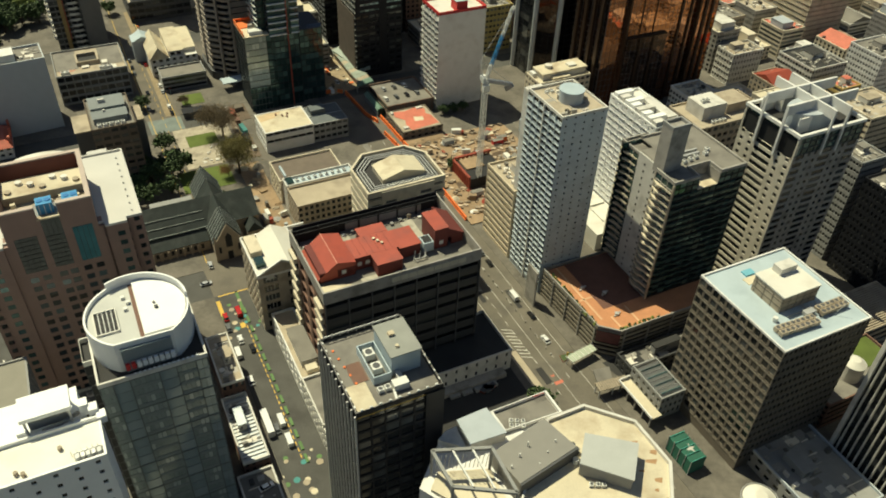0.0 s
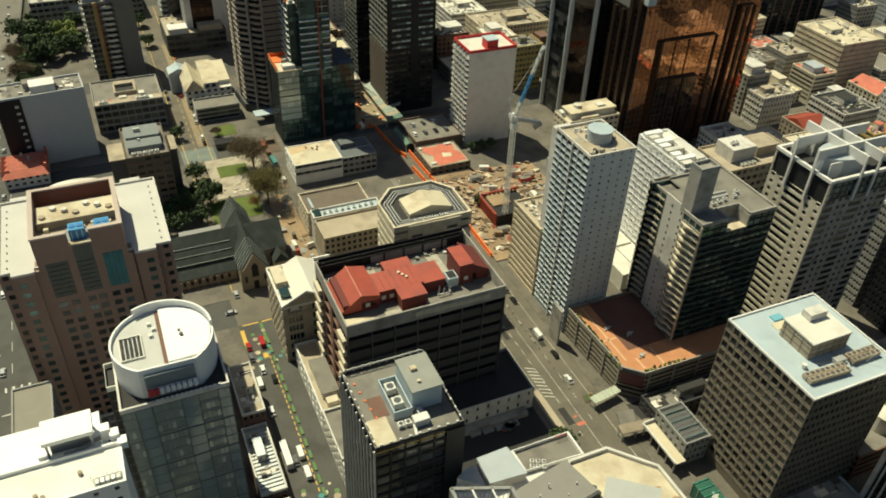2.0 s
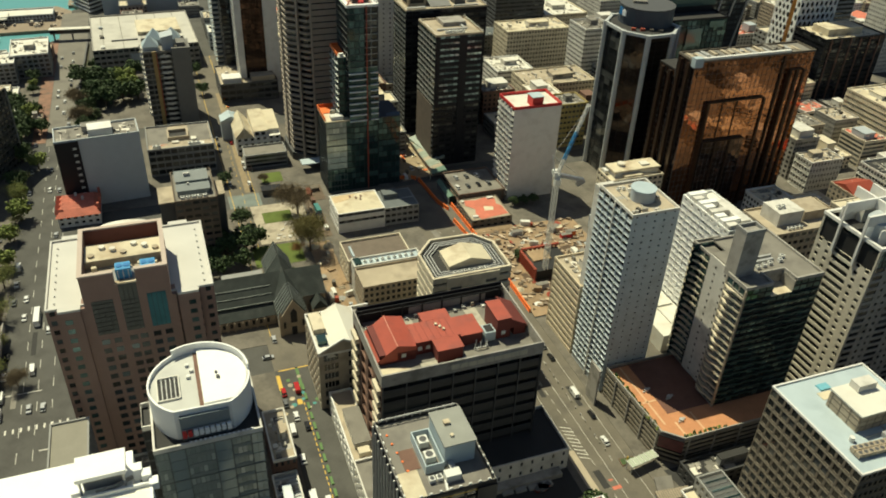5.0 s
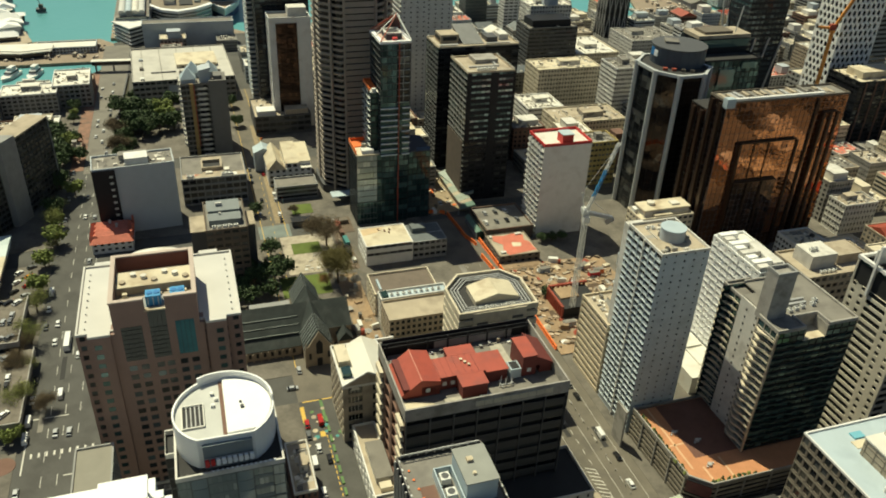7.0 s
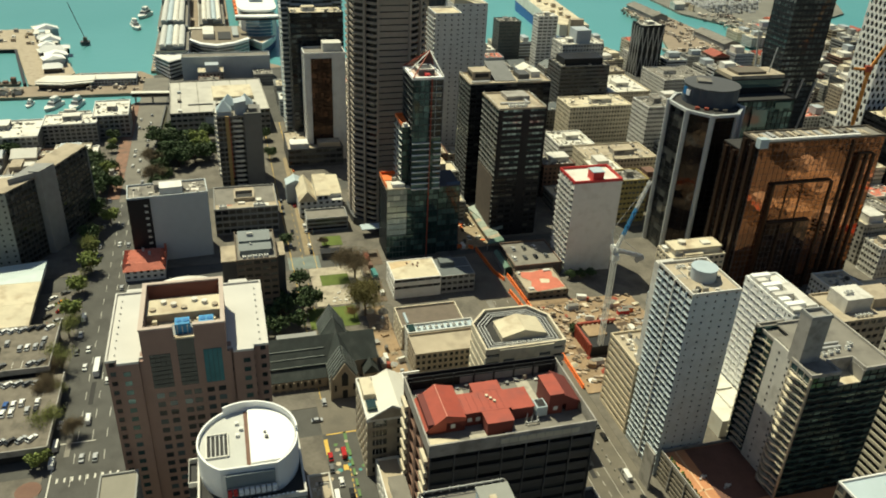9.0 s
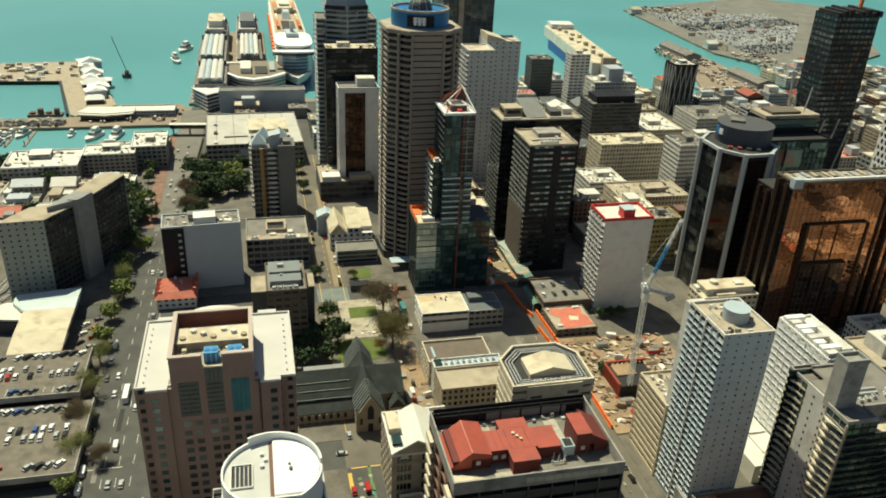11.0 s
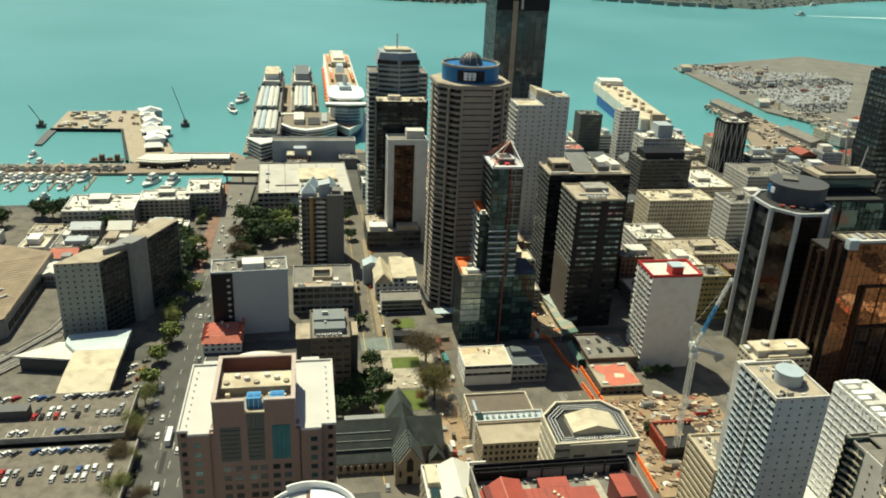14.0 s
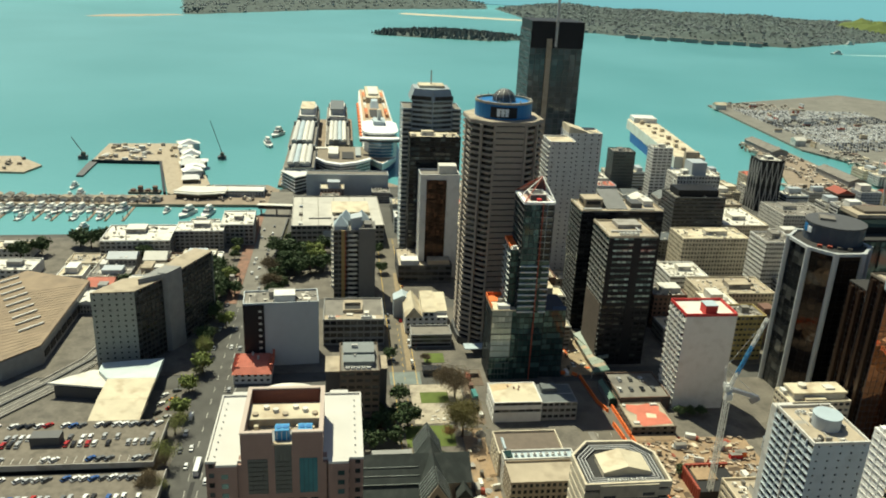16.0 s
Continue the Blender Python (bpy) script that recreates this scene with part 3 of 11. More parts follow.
glass_deep = lambda j=False: glazing("deep_teal_glass", (0.016, 0.046, 0.047), (0.13, 0.23, 0.22), 0.45, 0.05, j, 0.65)
o = thing("apartment_tower", 87.6, 229.2, 13.45, ROT, "dark teal glass apartment tower with stacked curved balconies", "building")
OCCUPIED.append((178.5, 167, 35, 36))
H = 55.2
part("body", Geo().box(0.8, 1.9, 0, 33.6, 11.6, H - 6.2), dark, o)
part("body", Geo().box(14.9, 11.62, 0, 33.6, 32, H - 1.2), dark, o)
part("body", Geo().box(3.7, 11.62, 0, 14.88, 35.6, H - 3), dark, o)
deep = dict(sill=0.2, pier=0.07, thick=0.35)
segments(o, pose(0.4, 1.45, 0), 0, H - 6, 16, [(12.0, 4, blackclad, glass_deep, dict(deep, limit=24)), (9.2, 3, blackclad, glass_deep, deep), (12.4, 4, blackclad, glass_deep, dict(deep, limit=24))])
for a, w_ in ((0.4, 12.0), (21.6, 12.4)):
    face(o, pose(a, 1.45, 0), w_, H - 6, H - 1, 2, 4, blackclad, glass_deep, **deep)
face(o, pose(34.0, 1.45, 0, 0, 0, 90), 31, 0, H - 1, 18, 10, blackclad, glass_deep, **deep)
face(o, pose(34, 32.4, 0, 0, 0, 180), 33.4, 0, H - 1, 18, 10, blackclad, glass_deep, **deep)
face(o, pose(0.3, 11.6, 0, 0, 0, -90), 10.1, 0, H - 1, 18, 3, concrete, glass_teal, sill=0.15, pier=0.08, limit=24)
face(o, pose(3.2, 36, 0, 0, 0, -90), 11, 0, H - 2.5, 17, 3, concrete, glass_teal, sill=0.15, pier=0.08, limit=24)
part("side_wall", Geo().box(2.9, 11.7, 0, 3.6, 25.0, H - 1), pale, o, "blank pale side wall with tiny windows")
part("return_wall", Geo().box(0.4, 11.65, 0, 2.9, 12.1, H - 1), tan, o)
hole = Geo().box(0, 0, 0, 0.1, 0.7, 0.9).mesh("window", dark)
for k in range(17):
    for b in (15.0, 20.5):
        part("window", hole, None, o, m=pose(2.83, b, 1.6 + k * 3.05))


def curved_balcony(length, depth, name):
    """A slab with a bowed edge and a low upstand."""
    n = 10
    out = [(length * i / n, -depth * (0.45 + 0.55 * math.sin(math.pi * min(1, 1.35 * i / n)) ** 2)) for i in range(n + 1)]
    inn = [(x, y + 0.14) for x, y in out]
    g = Geo().prism([(0, -0.01)] + out + [(length, -0.01)], 0, 0.22)
    for i in range(n):
        g.prism([out[i], out[i + 1], inn[i + 1], inn[i]], 0.22, 0.75)
    return g.mesh("balcony", name)


me = curved_balcony(9.6, 1.9, cream)
for k in range(17):
    part("balcony", me, None, o, m=pose(0.28, 11.3, 2.6 + k * 3.0, 0, 0, -90))
    part("balcony", me, None, o, m=pose(3.18, 35.4, 2.2 + k * 3.0, 0, 0, -90))
me = curved_balcony(6.4, 0.75, surface("deep_teal_rail", (0.025, 0.065, 0.062), 0.4, var=0.15))
for k in range(16):
    for a in (1.2, 7.9, 14.6, 21.4, 27.6):
        if a != 14.6 or k < 15:
            part("balcony", me, None, o, m=pose(a, 1.44, 2.8 + k * 3.02))
part("corner_pier", Geo().box(-0.1, 1.0, 0, 0.7, 1.7, H - 1), tan, o, "rust-toned corner edge")
part("notch_floor", Geo().box(12.4, 1.5, H - 6.1, 21.6, 8.2, H - 5.6), roofcream, o, "pale terrace in a roof notch")
part("notch_wall", Geo().box(12.0, 1.5, H - 6, 12.38, 8.2, H - 1).box(21.62, 1.5, H - 6, 22, 8.2, H - 1).box(12.0, 8.2, H - 6, 22, 8.6, H - 1), concrete, o)
part("body", Geo().box(0.8, 1.9, H - 6.2, 11.9, 11.6, H - 1.2).box(22.1, 1.9, H - 6.2, 33.6, 11.6, H - 1.2), dark, o)
part("roof", Geo().box(0.8, 1.9, H - 1, 12.0, 11.9, H - 0.6).box(3.4, 11.9, H - 1, 12.0, 25, H - 0.6).box(9.0, 25, H - 1, 12.0, 32, H - 0.6).box(22, 1.9, H - 1, 33.6, 32, H - 0.6).box(12.02, 8.6, H - 1, 21.98, 32, H - 0.6), roofgrey, o, "brown-grey flat roof")
part("parapet", Geo().box(0.3, 1.4, H - 1, 12.0, 2.1, H + 0.3).box(22, 1.4, H - 1, 34.1, 2.1, H + 0.3).box(33.4, 2.1, H - 1, 34.1, 32.4, H + 0.3).box(0.3, 2.1, H - 1, 0.9, 11.9, H + 0.3)
     .box(11.6, 2.1, H - 1, 12.2, 8.7, H + 0.3).box(21.8, 2.1, H - 1, 22.4, 8.7, H + 0.3).box(12.2, 8.1, H - 1, 21.8, 8.7, H + 0.3).box(9, 31.8, H - 1, 33.4, 32.4, H + 0.3), concrete, o)
part("roof", Geo().box(3.3, 25.1, H - 3, 14.8, 35.9, H - 2.5), roofgrey, o)
part("parapet", Geo().box(3.2, 25, H - 2.5, 3.8, 36, H - 1.6).box(3.8, 35.4, H - 2.5, 14.8, 36, H - 1.6), concrete, o)
part("lift_core", Geo().box(0.9, 9.0, H - 2, 8.8, 14.6, 72.4), concrete, o, "tall grey lift core above the roof")
part("parapet", Geo().ring([(0.8, 8.9), (8.9, 8.9), (8.9, 14.7), (0.8, 14.7)], [(1.5, 9.6), (8.2, 9.6), (8.2, 14.0), (1.5, 14.0)], 72.4, 73.6), midgrey, o)
part("core_rib", Geo().box(8.8, 10, H - 0.6, 9.3, 11, 70).box(8.8, 13, H - 0.6, 9.3, 14, 70), concrete, o)
for a, b in ((13, 11.5), (16, 12), (19, 12.5), (24, 13), (26.5, 15)):
    aircons(o, a, b, H - 0.6, 1, 1, 1.5)
part("duct", Geo().box(12, 14, H - 0.6, 22, 15, H + 0.5), steel, o)
part("duct", Geo().box(12.5, 16.5, H - 0.6, 23, 17.3, H + 0.3), steel, o)

# grey building with the red rooms on its roof
charcoal = surface("charcoal_louvre", (0.042, 0.043, 0.045), 0.6, var=0.2)
o = building("parking_building", "grey concrete building with dark louvred bands", -32.5, 186.8, 57.7, 36.3, 51.9, 9, 7, 5, charcoal, glass_dark, roofgrey,
             panes=("front",), style=dict(sill=0.45, pier=0.0, thick=0.9, limit=40), parapet=5.0, sides={"left": dict(sill=0.1, pier=0.3, wall=brick, bays=4)}, cap=concrete)
me = Geo().box(-1.3, 0, 0, 0.0, 6.5, 2.1).mesh("balcony", cream)
for k in range(9):
    for b in (1.0, 28.5):
        part("balcony", me, None, o, m=pose(0, b, 3.4 + k * 4.9))
me = Geo().box(0, -0.35, 0, 7.6, -0.003, 1.1).mesh("louvre", surface("charcoal_louvre", (0.042, 0.043, 0.045), 0.6, var=0.2))
for k in range(9):
    for j in range(7):
        part("louvre", me, None, o, m=pose(0.6 + j * 8.1, 0, 2.4 + k * 5.2) @ pose(0, 0, 0, -12))
me = Geo().box(-0.2, -0.5, 0, 0.2, -0.003, 47).mesh("rib", darkgrey)
for j in range(8):
    part("rib", me, None, o, m=pose(0.3 + j * 8.15, 0, 0))
z = 47.1
pane_cream = surface("pale_fibreglass", (0.50, 0.47, 0.38), 0.6, var=0.15)
for j in range(9):
    part("clerestory", Geo().box(24 + j * 3.1, -0.3, 48.4, 26.8 + j * 3.1, -0.065, 50.4), pane_cream, o)
part("screen_frame", Geo().box(1, 35.1, 51.9, 57, 35.4, 53.4).box(1, 33.0, 51.2, 57, 33.3, 51.6), blackclad, o)
for j in range(8):
    part("screen_post", Geo().box(2 + j * 7.6, 33.0, 47, 2.5 + j * 7.6, 33.4, 53), blackclad, o)


def red_room(u0, v0, u1, v1, h, name="roof_room"):
    rm = part(name, Geo().box(u0, v0, z, u1, v1, z + h), redpaint, o)
    return rm


red_room(2.3, 10.2, 14.9, 26.6, 4.2)
part("gable_wall", Geo().prism([(2.3, 10.2), (14.9, 10.2), (14.9, 26.6), (2.3, 26.6)], z + 1.2, z + 4, [(8.3, 10.2, z + 6.8), (8.5, 10.2, z + 6.8), (8.5, 26.6, z + 6.8), (8.3, 26.6, z + 6.8)]), redpaint, o)
part("roof", Geo().prism([(1.2, 9.9), (8.45, 9.9), (8.45, 27), (1.2, 27)], z + 1.0, z + 2, [(1.2, 9.9, z + 1.6), (8.45, 9.9, z + 7.2), (8.45, 27, z + 7.2), (1.2, 27, z + 1.6)]), redroof, o, "steep red metal roof slope")
part("roof", Geo().prism([(8.47, 9.9), (15.1, 9.9), (15.1, 27), (8.47, 27)], z + 4.2, z + 5, [(8.47, 9.9, z + 7.2), (15.1, 9.9, z + 5.6), (15.1, 27, z + 5.6), (8.47, 27, z + 7.2)]), redroof, o, "shallow red metal roof slope")
part("ridge_cap", Geo().box(8.3, 9.8, z + 7.15, 8.6, 27.1, z + 7.32), surface("pale_red_ridge", (0.55, 0.22, 0.16), 0.6), o)
for k in range(7):
    part("roof_seam", Geo().box(15.4 + k * 2.3, 12, z + 5.5, 15.5 + k * 2.3, 21.8, z + 5.56), redpaint, o)
part("deck_patch", Geo().prism([(1.4, 1.2), (14, 1.2), (12, 5.5), (9, 7.5), (1.4, 8.5)], z + 0.12, z + 0.16), roofcream, o, "pale dusty deck patch")
for a, b, c, d in ((15.5, 3.5, 23.5, 7.2), (40, 15.6, 44.8, 32), (8, 27.6, 20, 32)):
    part("deck_patch", Geo().box(a, b, z + 0.12, c, d, z + 0.17), surface("worn_pale_deck", (0.42, 0.39, 0.32), 0.9, var=0.3, scale=0.4, stain=(0.26, 0.24, 0.20)), o)
red_room(15.1, 11.9, 31.4, 21.8, 5.2)
red_room(21.3, 5.6, 30.2, 11.8, 5.2)
red_room(21.4, 21.9, 31.1, 26.7, 5.2)
red_room(31.5, 11.5, 39.6, 21.8, 4.6)
part("roof", Geo().box(14.9, 11.6, z + 5.2, 31.5, 22.0, z + 5.5), redroof, o)
part("roof", Geo().box(21.0, 5.3, z + 5.2, 30.5, 11.55, z + 5.5), redroof, o)
part("roof", Geo().box(21.1, 22.05, z + 5.2, 31.4, 27, z + 5.5), redroof, o)
part("roof", Geo().box(31.55, 11.2, z + 4.6, 39.9, 22.0, z + 4.9), redroof, o)
red_room(45.2, 11.5, 50.3, 22.5, 8.2)
part("roof", Geo().box(45.0, 11.3, z + 8.2, 50.5, 22.7, z + 8.5), redroof, o)
red_room(52.0, 12.0, 56.5, 25.8, 3.5)
part("roof", Geo().prism([(50.5, 11.8), (57.0, 11.8), (57.0, 26), (50.5, 26)], z + 3.4, z + 3.8, [(50.5, 11.8, z + 7.4), (57.0, 11.8, z + 3.7), (57.0, 26, z + 3.7), (50.5, 26, z + 7.4)]), redpaint, o, "red lean-to roof slope")
for k in range(9):
    part("frame_pipe", Geo().beam((35.6 + k * 0.7, 8.2 + (k % 3) * 1.1, z + 0.2), (35.9 + k * 0.7, 8.6 + (k % 3) * 1.1, z + 1.4 + (k % 4) * 0.5), 0.12), steel if k % 2 else unitwhite, o)
for k in range(14):
    part("deck_box", Geo().box(3 + k * 3.7, 30 + (k % 3) * 0.8, z, 4.2 + k * 3.7, 31.2 + (k % 3) * 0.8, z + 0.6 + 0.3 * (k % 4)), (unitwhite, midgrey, steel, tan)[k % 4], o)
me = Geo().box(0, -0.08, 0, 1.5, -0.003, 1.6).mesh("window", surface("white_window", (0.6, 0.62, 0.6), 0.3))
for a, b in ((5, 10.2), (10, 10.2), (16.3, 11.9), (19.2, 11.9), (47, 11.5)):
    part("window", me, None, o, m=pose(a, b, z + 1.6))
part("cooling_tower", Geo().box(40.5, 10.6, z + 0.6, 44.4, 15.2, z + 4.4), roofblue, o, "pale blue cooling tower")
part("fan_grille", Geo().box(41, 11.1, z + 4.4, 43.9, 14.7, z + 4.6), dark, o)
pipe_run(o, [(36, 8, z + 1), (40.4, 8, z + 1), (40.4, 10.5, z + 1.2)], 0.15, steel)
pipe_run(o, [(36.5, 7.2, z + 0.6), (36.5, 10.8, z + 0.6)], 0.12, steel)
for k in range(3):
    part("roof_vent", Geo().disc(25 + k * 0.9, 19 - k * 1.6, 0.55, z + 5.5, z + 6.1, 10), roofcream, o)
aircons(o, 28, 3.6, z, 2, 1, 1.7)
part("skylight", Geo().box(24, 2.2, z, 52, 3.4, z + 0.35), roofcream, o)
part("wind_screen", Geo().box(0.6, 34.2, z, 57, 34.6, z + 5.2), blackclad, o)
part("wind_screen", Geo().box(20, 33.6, z + 0.5, 50, 33.8, z + 3.5), midgrey, o)
part("stain_strip", Geo().box(41, 22, z, 45, 33, z + 0.02), roofgrey, o)

# black tower
o = building("office_tower", "narrow black office tower with a cluttered grey roof", -15.7, 121.7, 23.4, 27.1, 73.2, 20, 8, 9, blackclad, glass_dark, roofgrey,
             panes=("front", "left"), style=dict(sill=0.25, pier=0.12, limit=30), sides={"left": dict(fins=0.5, fin_mat=steel, bays=10), "front": dict(bays=6)}, cap=blackclad)
z = 72.2
part("rail", Geo().ring([(0.1, 0.1), (23.3, 0.1), (23.3, 27.0), (0.1, 27.0)], [(0.25, 0.25), (23.15, 0.25), (23.15, 26.85), (0.25, 26.85)], 73.3, 73.5), concrete, o)
stud = Geo().box(-0.35, -0.18, 0, 0.35, 0.18, 0.35).mesh("edge_stud", unitwhite)
for k in range(9):
    for a, b, q in ((1.6 + k * 2.5, 0.35, 0), (1.6 + k * 2.5, 26.8, 0), (0.35, 1.8 + k * 2.9, 90), (23.05, 1.8 + k * 2.9, 90)):
        part("edge_stud", stud, None, o, m=pose(a, b, 73.5, 0, 0, q))
part("edge_line", Geo().box(-0.16, -0.16, 71.4, 23.5, -0.08, 71.65), lineyellow, o)
part("dark_corner", Geo().box(18.5, -0.5, 0, 23.6, -0.06, 72.0), blackclad, o)
part("plant_room", Geo().box(12.9, 8.5, z, 20.9, 20.2, z + 6.8), roofblue, o, "pale blue-grey plant room")
part("roof", Geo().box(12.6, 8.2, z + 6.8, 21.2, 20.5, z + 7.1), surface("weathered_grey_roof", (0.27, 0.275, 0.25), 0.8, var=0.15), o)
part("roof_hatch", Geo().box(15, 15, z + 7.1, 16.6, 16.4, z + 7.9), roofcream, o)
part("roof_vent", Geo().disc(15.6, 11.2, 0.5, z + 7.1, z + 7.7, 10), roofcream, o)
part("screen", Geo().ring([(7.6, 7.4), (12.5, 7.4), (12.5, 19.4), (7.6, 19.4)], [(7.9, 7.7), (12.2, 7.7), (12.2, 19.1), (7.9, 19.1)], z, z + 2.8), roofblue, o)
aircons(o, 10, 16.8, z, 1, 1, 2.6)
aircons(o, 10, 11.6, z, 1, 1, 2.6)
aircons(o, 8.4, 4.9, z, 2, 1, 1.5, 1.9)
part("duct", Geo().box(11.5, 3.2, z, 15.5, 5.6, z + 2.2), unitwhite, o)
part("duct", Geo().box(13.5, 5.6, z + 0.6, 15, 8.4, z + 1.8), steel, o)
pipe_run(o, [(11, 0.8, z + 0.3), (11.6, 4, z + 0.3)], 0.3, unitwhite)
part("repair_patch", Geo().box(0.8, 0.8, z + 0.13, 6.0, 9.5, z + 0.16), roofcream, o, "yellowed roof patch")
part("repair_patch", Geo().box(3.2, 9.6, z + 0.13, 7.2, 16.5, z + 0.16), brick, o)
for k in range(5):
    part("roof_outlet", Geo().disc(2.2 + k * 0.4, 22.5 - k * 3.2, 0.35, z + 0.13, z + 0.3, 8), orange, o)
for k in range(10):
    part("rail_post", Geo().box(1 + k * 2.3, 26.3, 73.2, 1.2 + k * 2.3, 26.5, 74.6), steel, o)
pipe_run(o, [(1, 26.4, 74.2), (22.5, 26.4, 74.2)], 0.12, steel, "rail")

# low building with a black roof
o = building("warehouse", "low white-walled building with a black flat roof", 3.0, 189.6, 33.5, 22.9, 10.4, 2, 8, 5, pale, glass_dark, roofdark, panes=("front",), style=dict(sill=0.55, pier=0.78))
part("step", Geo().box(4, -3.5, 0, 30, -0.05, 2.2), concrete, o)
for k in range(4):
    part("step", Geo().box(6 + k * 5, -5 - k * 0.4, 0, 10 + k * 5, -3.6, 1.2), midgrey, o)

# strip of low buildings beside the street
for u0, v0, u1, v1, h, rf, wl in ((43.5, 146, 52.2, 163, 11, rooftan, pale), (43.5, 163.5, 52.2, 186, 12, roofgrey, pale), (43.5, 186.5, 52.2, 223, 11, rooftan, white)):
    o = building("shop_building", "low shop building with a flat grey roof", *at(u0, v0), u1 - u0, v1 - v0, h, 3, 3, 7, wl, glass_dark, rf, panes=("left",), style=SASH, group="shops beside the street")
    if v0 == 186.5:
        part("roof_room", Geo().box(2.2, 6, 10, 8.2, 24, 12.8), pale, o)
        part("roof", Geo().box(2.0, 5.8, 12.8, 8.4, 24.2, 13.1), roofgrey, o)
        part("roof_room", Geo().box(2.8, 2, 10, 7, 5, 12), cream, o)
    else:
        aircons(o, 4, 6, h - 1, 1, 1, 1.6)

# tower with the round white top
o = building("office_tower", "green-grey glass office tower with a round white rooftop drum", -81.4, 131.5, 27.4, 24, 70, 18, 9, 8, darkgrey, glass_grey, roofgrey,
             style=dict(sill=0.10, pier=0.05, thick=0.3), cap=pale, parapet=1.4, plain=("front",))
sageframe = surface("sage_frame", (0.20, 0.23, 0.22), 0.6, var=0.1)
sagedark = surface("dark_sage_frame", (0.12, 0.14, 0.135), 0.6, var=0.1)
plainpane = dict(sill=0.05, pier=0.03, thick=0.3, limit=20)
fine = dict(sill=0.34, pier=0.16, thick=0.3, limit=24)
glass_sheet = lambda j=False: glazing("blue_grey_sheet", (0.34, 0.42, 0.43), (0.46, 0.54, 0.55), 0.4, 0.12, j, 0.6)
glass_silver = lambda j=False: glazing("silver_glass", (0.30, 0.36, 0.34), (0.66, 0.71, 0.66), 0.3, 0.15, j, 0.75)
for band in range(6):
    z0_ = 68.6 / 6 * band
    fine["limit"] = plainpane["limit"] = 9 if band > 3 else 0
    segments(o, pose(0, 0, 0), z0_, z0_ + 68.6 / 6 - 0.35, 3, [(3.4, 3, sageframe, glass_silver, fine), (4.2, 1, sageframe, glass_sheet, dict(plainpane, sill=0.02)), (7.2, 6, sageframe, glass_silver, fine), (4.4, 1, sageframe, glass_sheet, dict(plainpane, sill=0.02)), (5.0, 4, sageframe, glass_silver, fine), (3.2, 2, sageframe, glass_sheet, plainpane)])
    part("floor_band", Geo().box(0, -0.08, z0_ + 68.6 / 6 - 0.35, 27.4, 0.3, z0_ + 68.6 / 6), sagedark, o)
for a in (3.4, 7.6, 14.8, 19.2, 24.2):
    part("mullion", Geo().box(a - 0.16, -0.14, 0, a + 0.16, -0.004, 68.5), sagedark, o)
part("corner_block", Geo().box(-2.4, 9.8, 0, 0.0, 19.2, 68), dark, o)
face(o, pose(-2.5, 9.7, 0), 2.5, 0, 68, 18, 1, darkgrey, glass_grey, sill=0.1, pier=0.1)
parapet(o, [(-2.4, 9.8), (0, 9.8), (0, 19.2), (-2.4, 19.2)], 68, 69.6, 0.3, pale)
cx, cy, cr = 13.6, 14.2, 13.2
arc = [(cx + cr * math.cos(a), cy + cr * math.sin(a)) for a in np.linspace(radians(-58), radians(236), 44)]
arci = [(cx + (cr - 0.5) * math.cos(a), cy + (cr - 0.5) * math.sin(a)) for a in np.linspace(radians(-58), radians(236), 44)]
part("drum", Geo().prism(arc, 68.6, 77.2), brightwhite, o, "round white rooftop drum with a cut-off front")
part("roof", Geo().prism(arci, 77.2, 77.4), markroof, o)
part("drum_rim", Geo().ring(arc, arci, 77.2, 78.6), brightwhite, o)
hood = [(cx + cr * math.cos(a), cy + cr * math.sin(a)) for a in np.linspace(radians(0), radians(118), 24)]
hoodi = [(cx + (cr - 0.5) * math.cos(a), cy + (cr - 0.5) * math.sin(a)) for a in np.linspace(radians(118), radians(0), 24)]
part("hood", Geo().prism(hood + hoodi, 78.6, 80.3), brightwhite, o)
part("roof_plate", Geo().prism([(cx + 0.4, cy - 9.6)] + [(cx + 12.4 * math.cos(a), cy + 12.4 * math.sin(a)) for a in np.linspace(radians(-50), radians(88), 22)], 77.42, 78.3), brightwhite, o, "raised brilliant white roof half")
part("roof_gutter", Geo().box(cx - 0.7, cy - 10, 77.42, cx + 0.3, cy + 12, 77.55), brick, o)
# flat near-black plate imitates the shade of a well
part("light_well", Geo().box(3.1, 9.2, 77.42, 8.3, 17.6, 77.5), dark, o)
part("well_kerb", Geo().ring([(2.8, 8.9), (8.6, 8.9), (8.6, 17.9), (2.8, 17.9)], [(3.1, 9.2), (8.3, 9.2), (8.3, 17.6), (3.1, 17.6)], 77.42, 78.0), roofwhite, o)
for k in range(4):
    part("louvre", Geo().box(4 + k * 1.1, 9.3, 77.5, 4.2 + k * 1.1, 17.5, 77.9), steel, o)
# sign wall colour darkened to hold the shadow under the drum front
part("sign_wall", Geo().box(7.4, 2.2, 69, 19.8, 3.0, 77.0), surface("shade_toned_blue_panel", (0.20, 0.235, 0.25), 0.6, var=0.1), o)
for k in range(9):
    part("sign_letter", Geo().box(7.6 + k * 1.4, 0.9, 71.0 + 0.1 * (k % 2), 8.6 + k * 1.4, 1.5, 73.1).box(7.85 + k * 1.4, 0.8, 71.7, 8.75 + k * 1.4, 1.4, 72.1), signwhite if k > 1 else redflat, o)
pipe_run(o, [(7.3, 1.7, 71), (20, 1.7, 71)], 0.1, steel, "sign_rail")
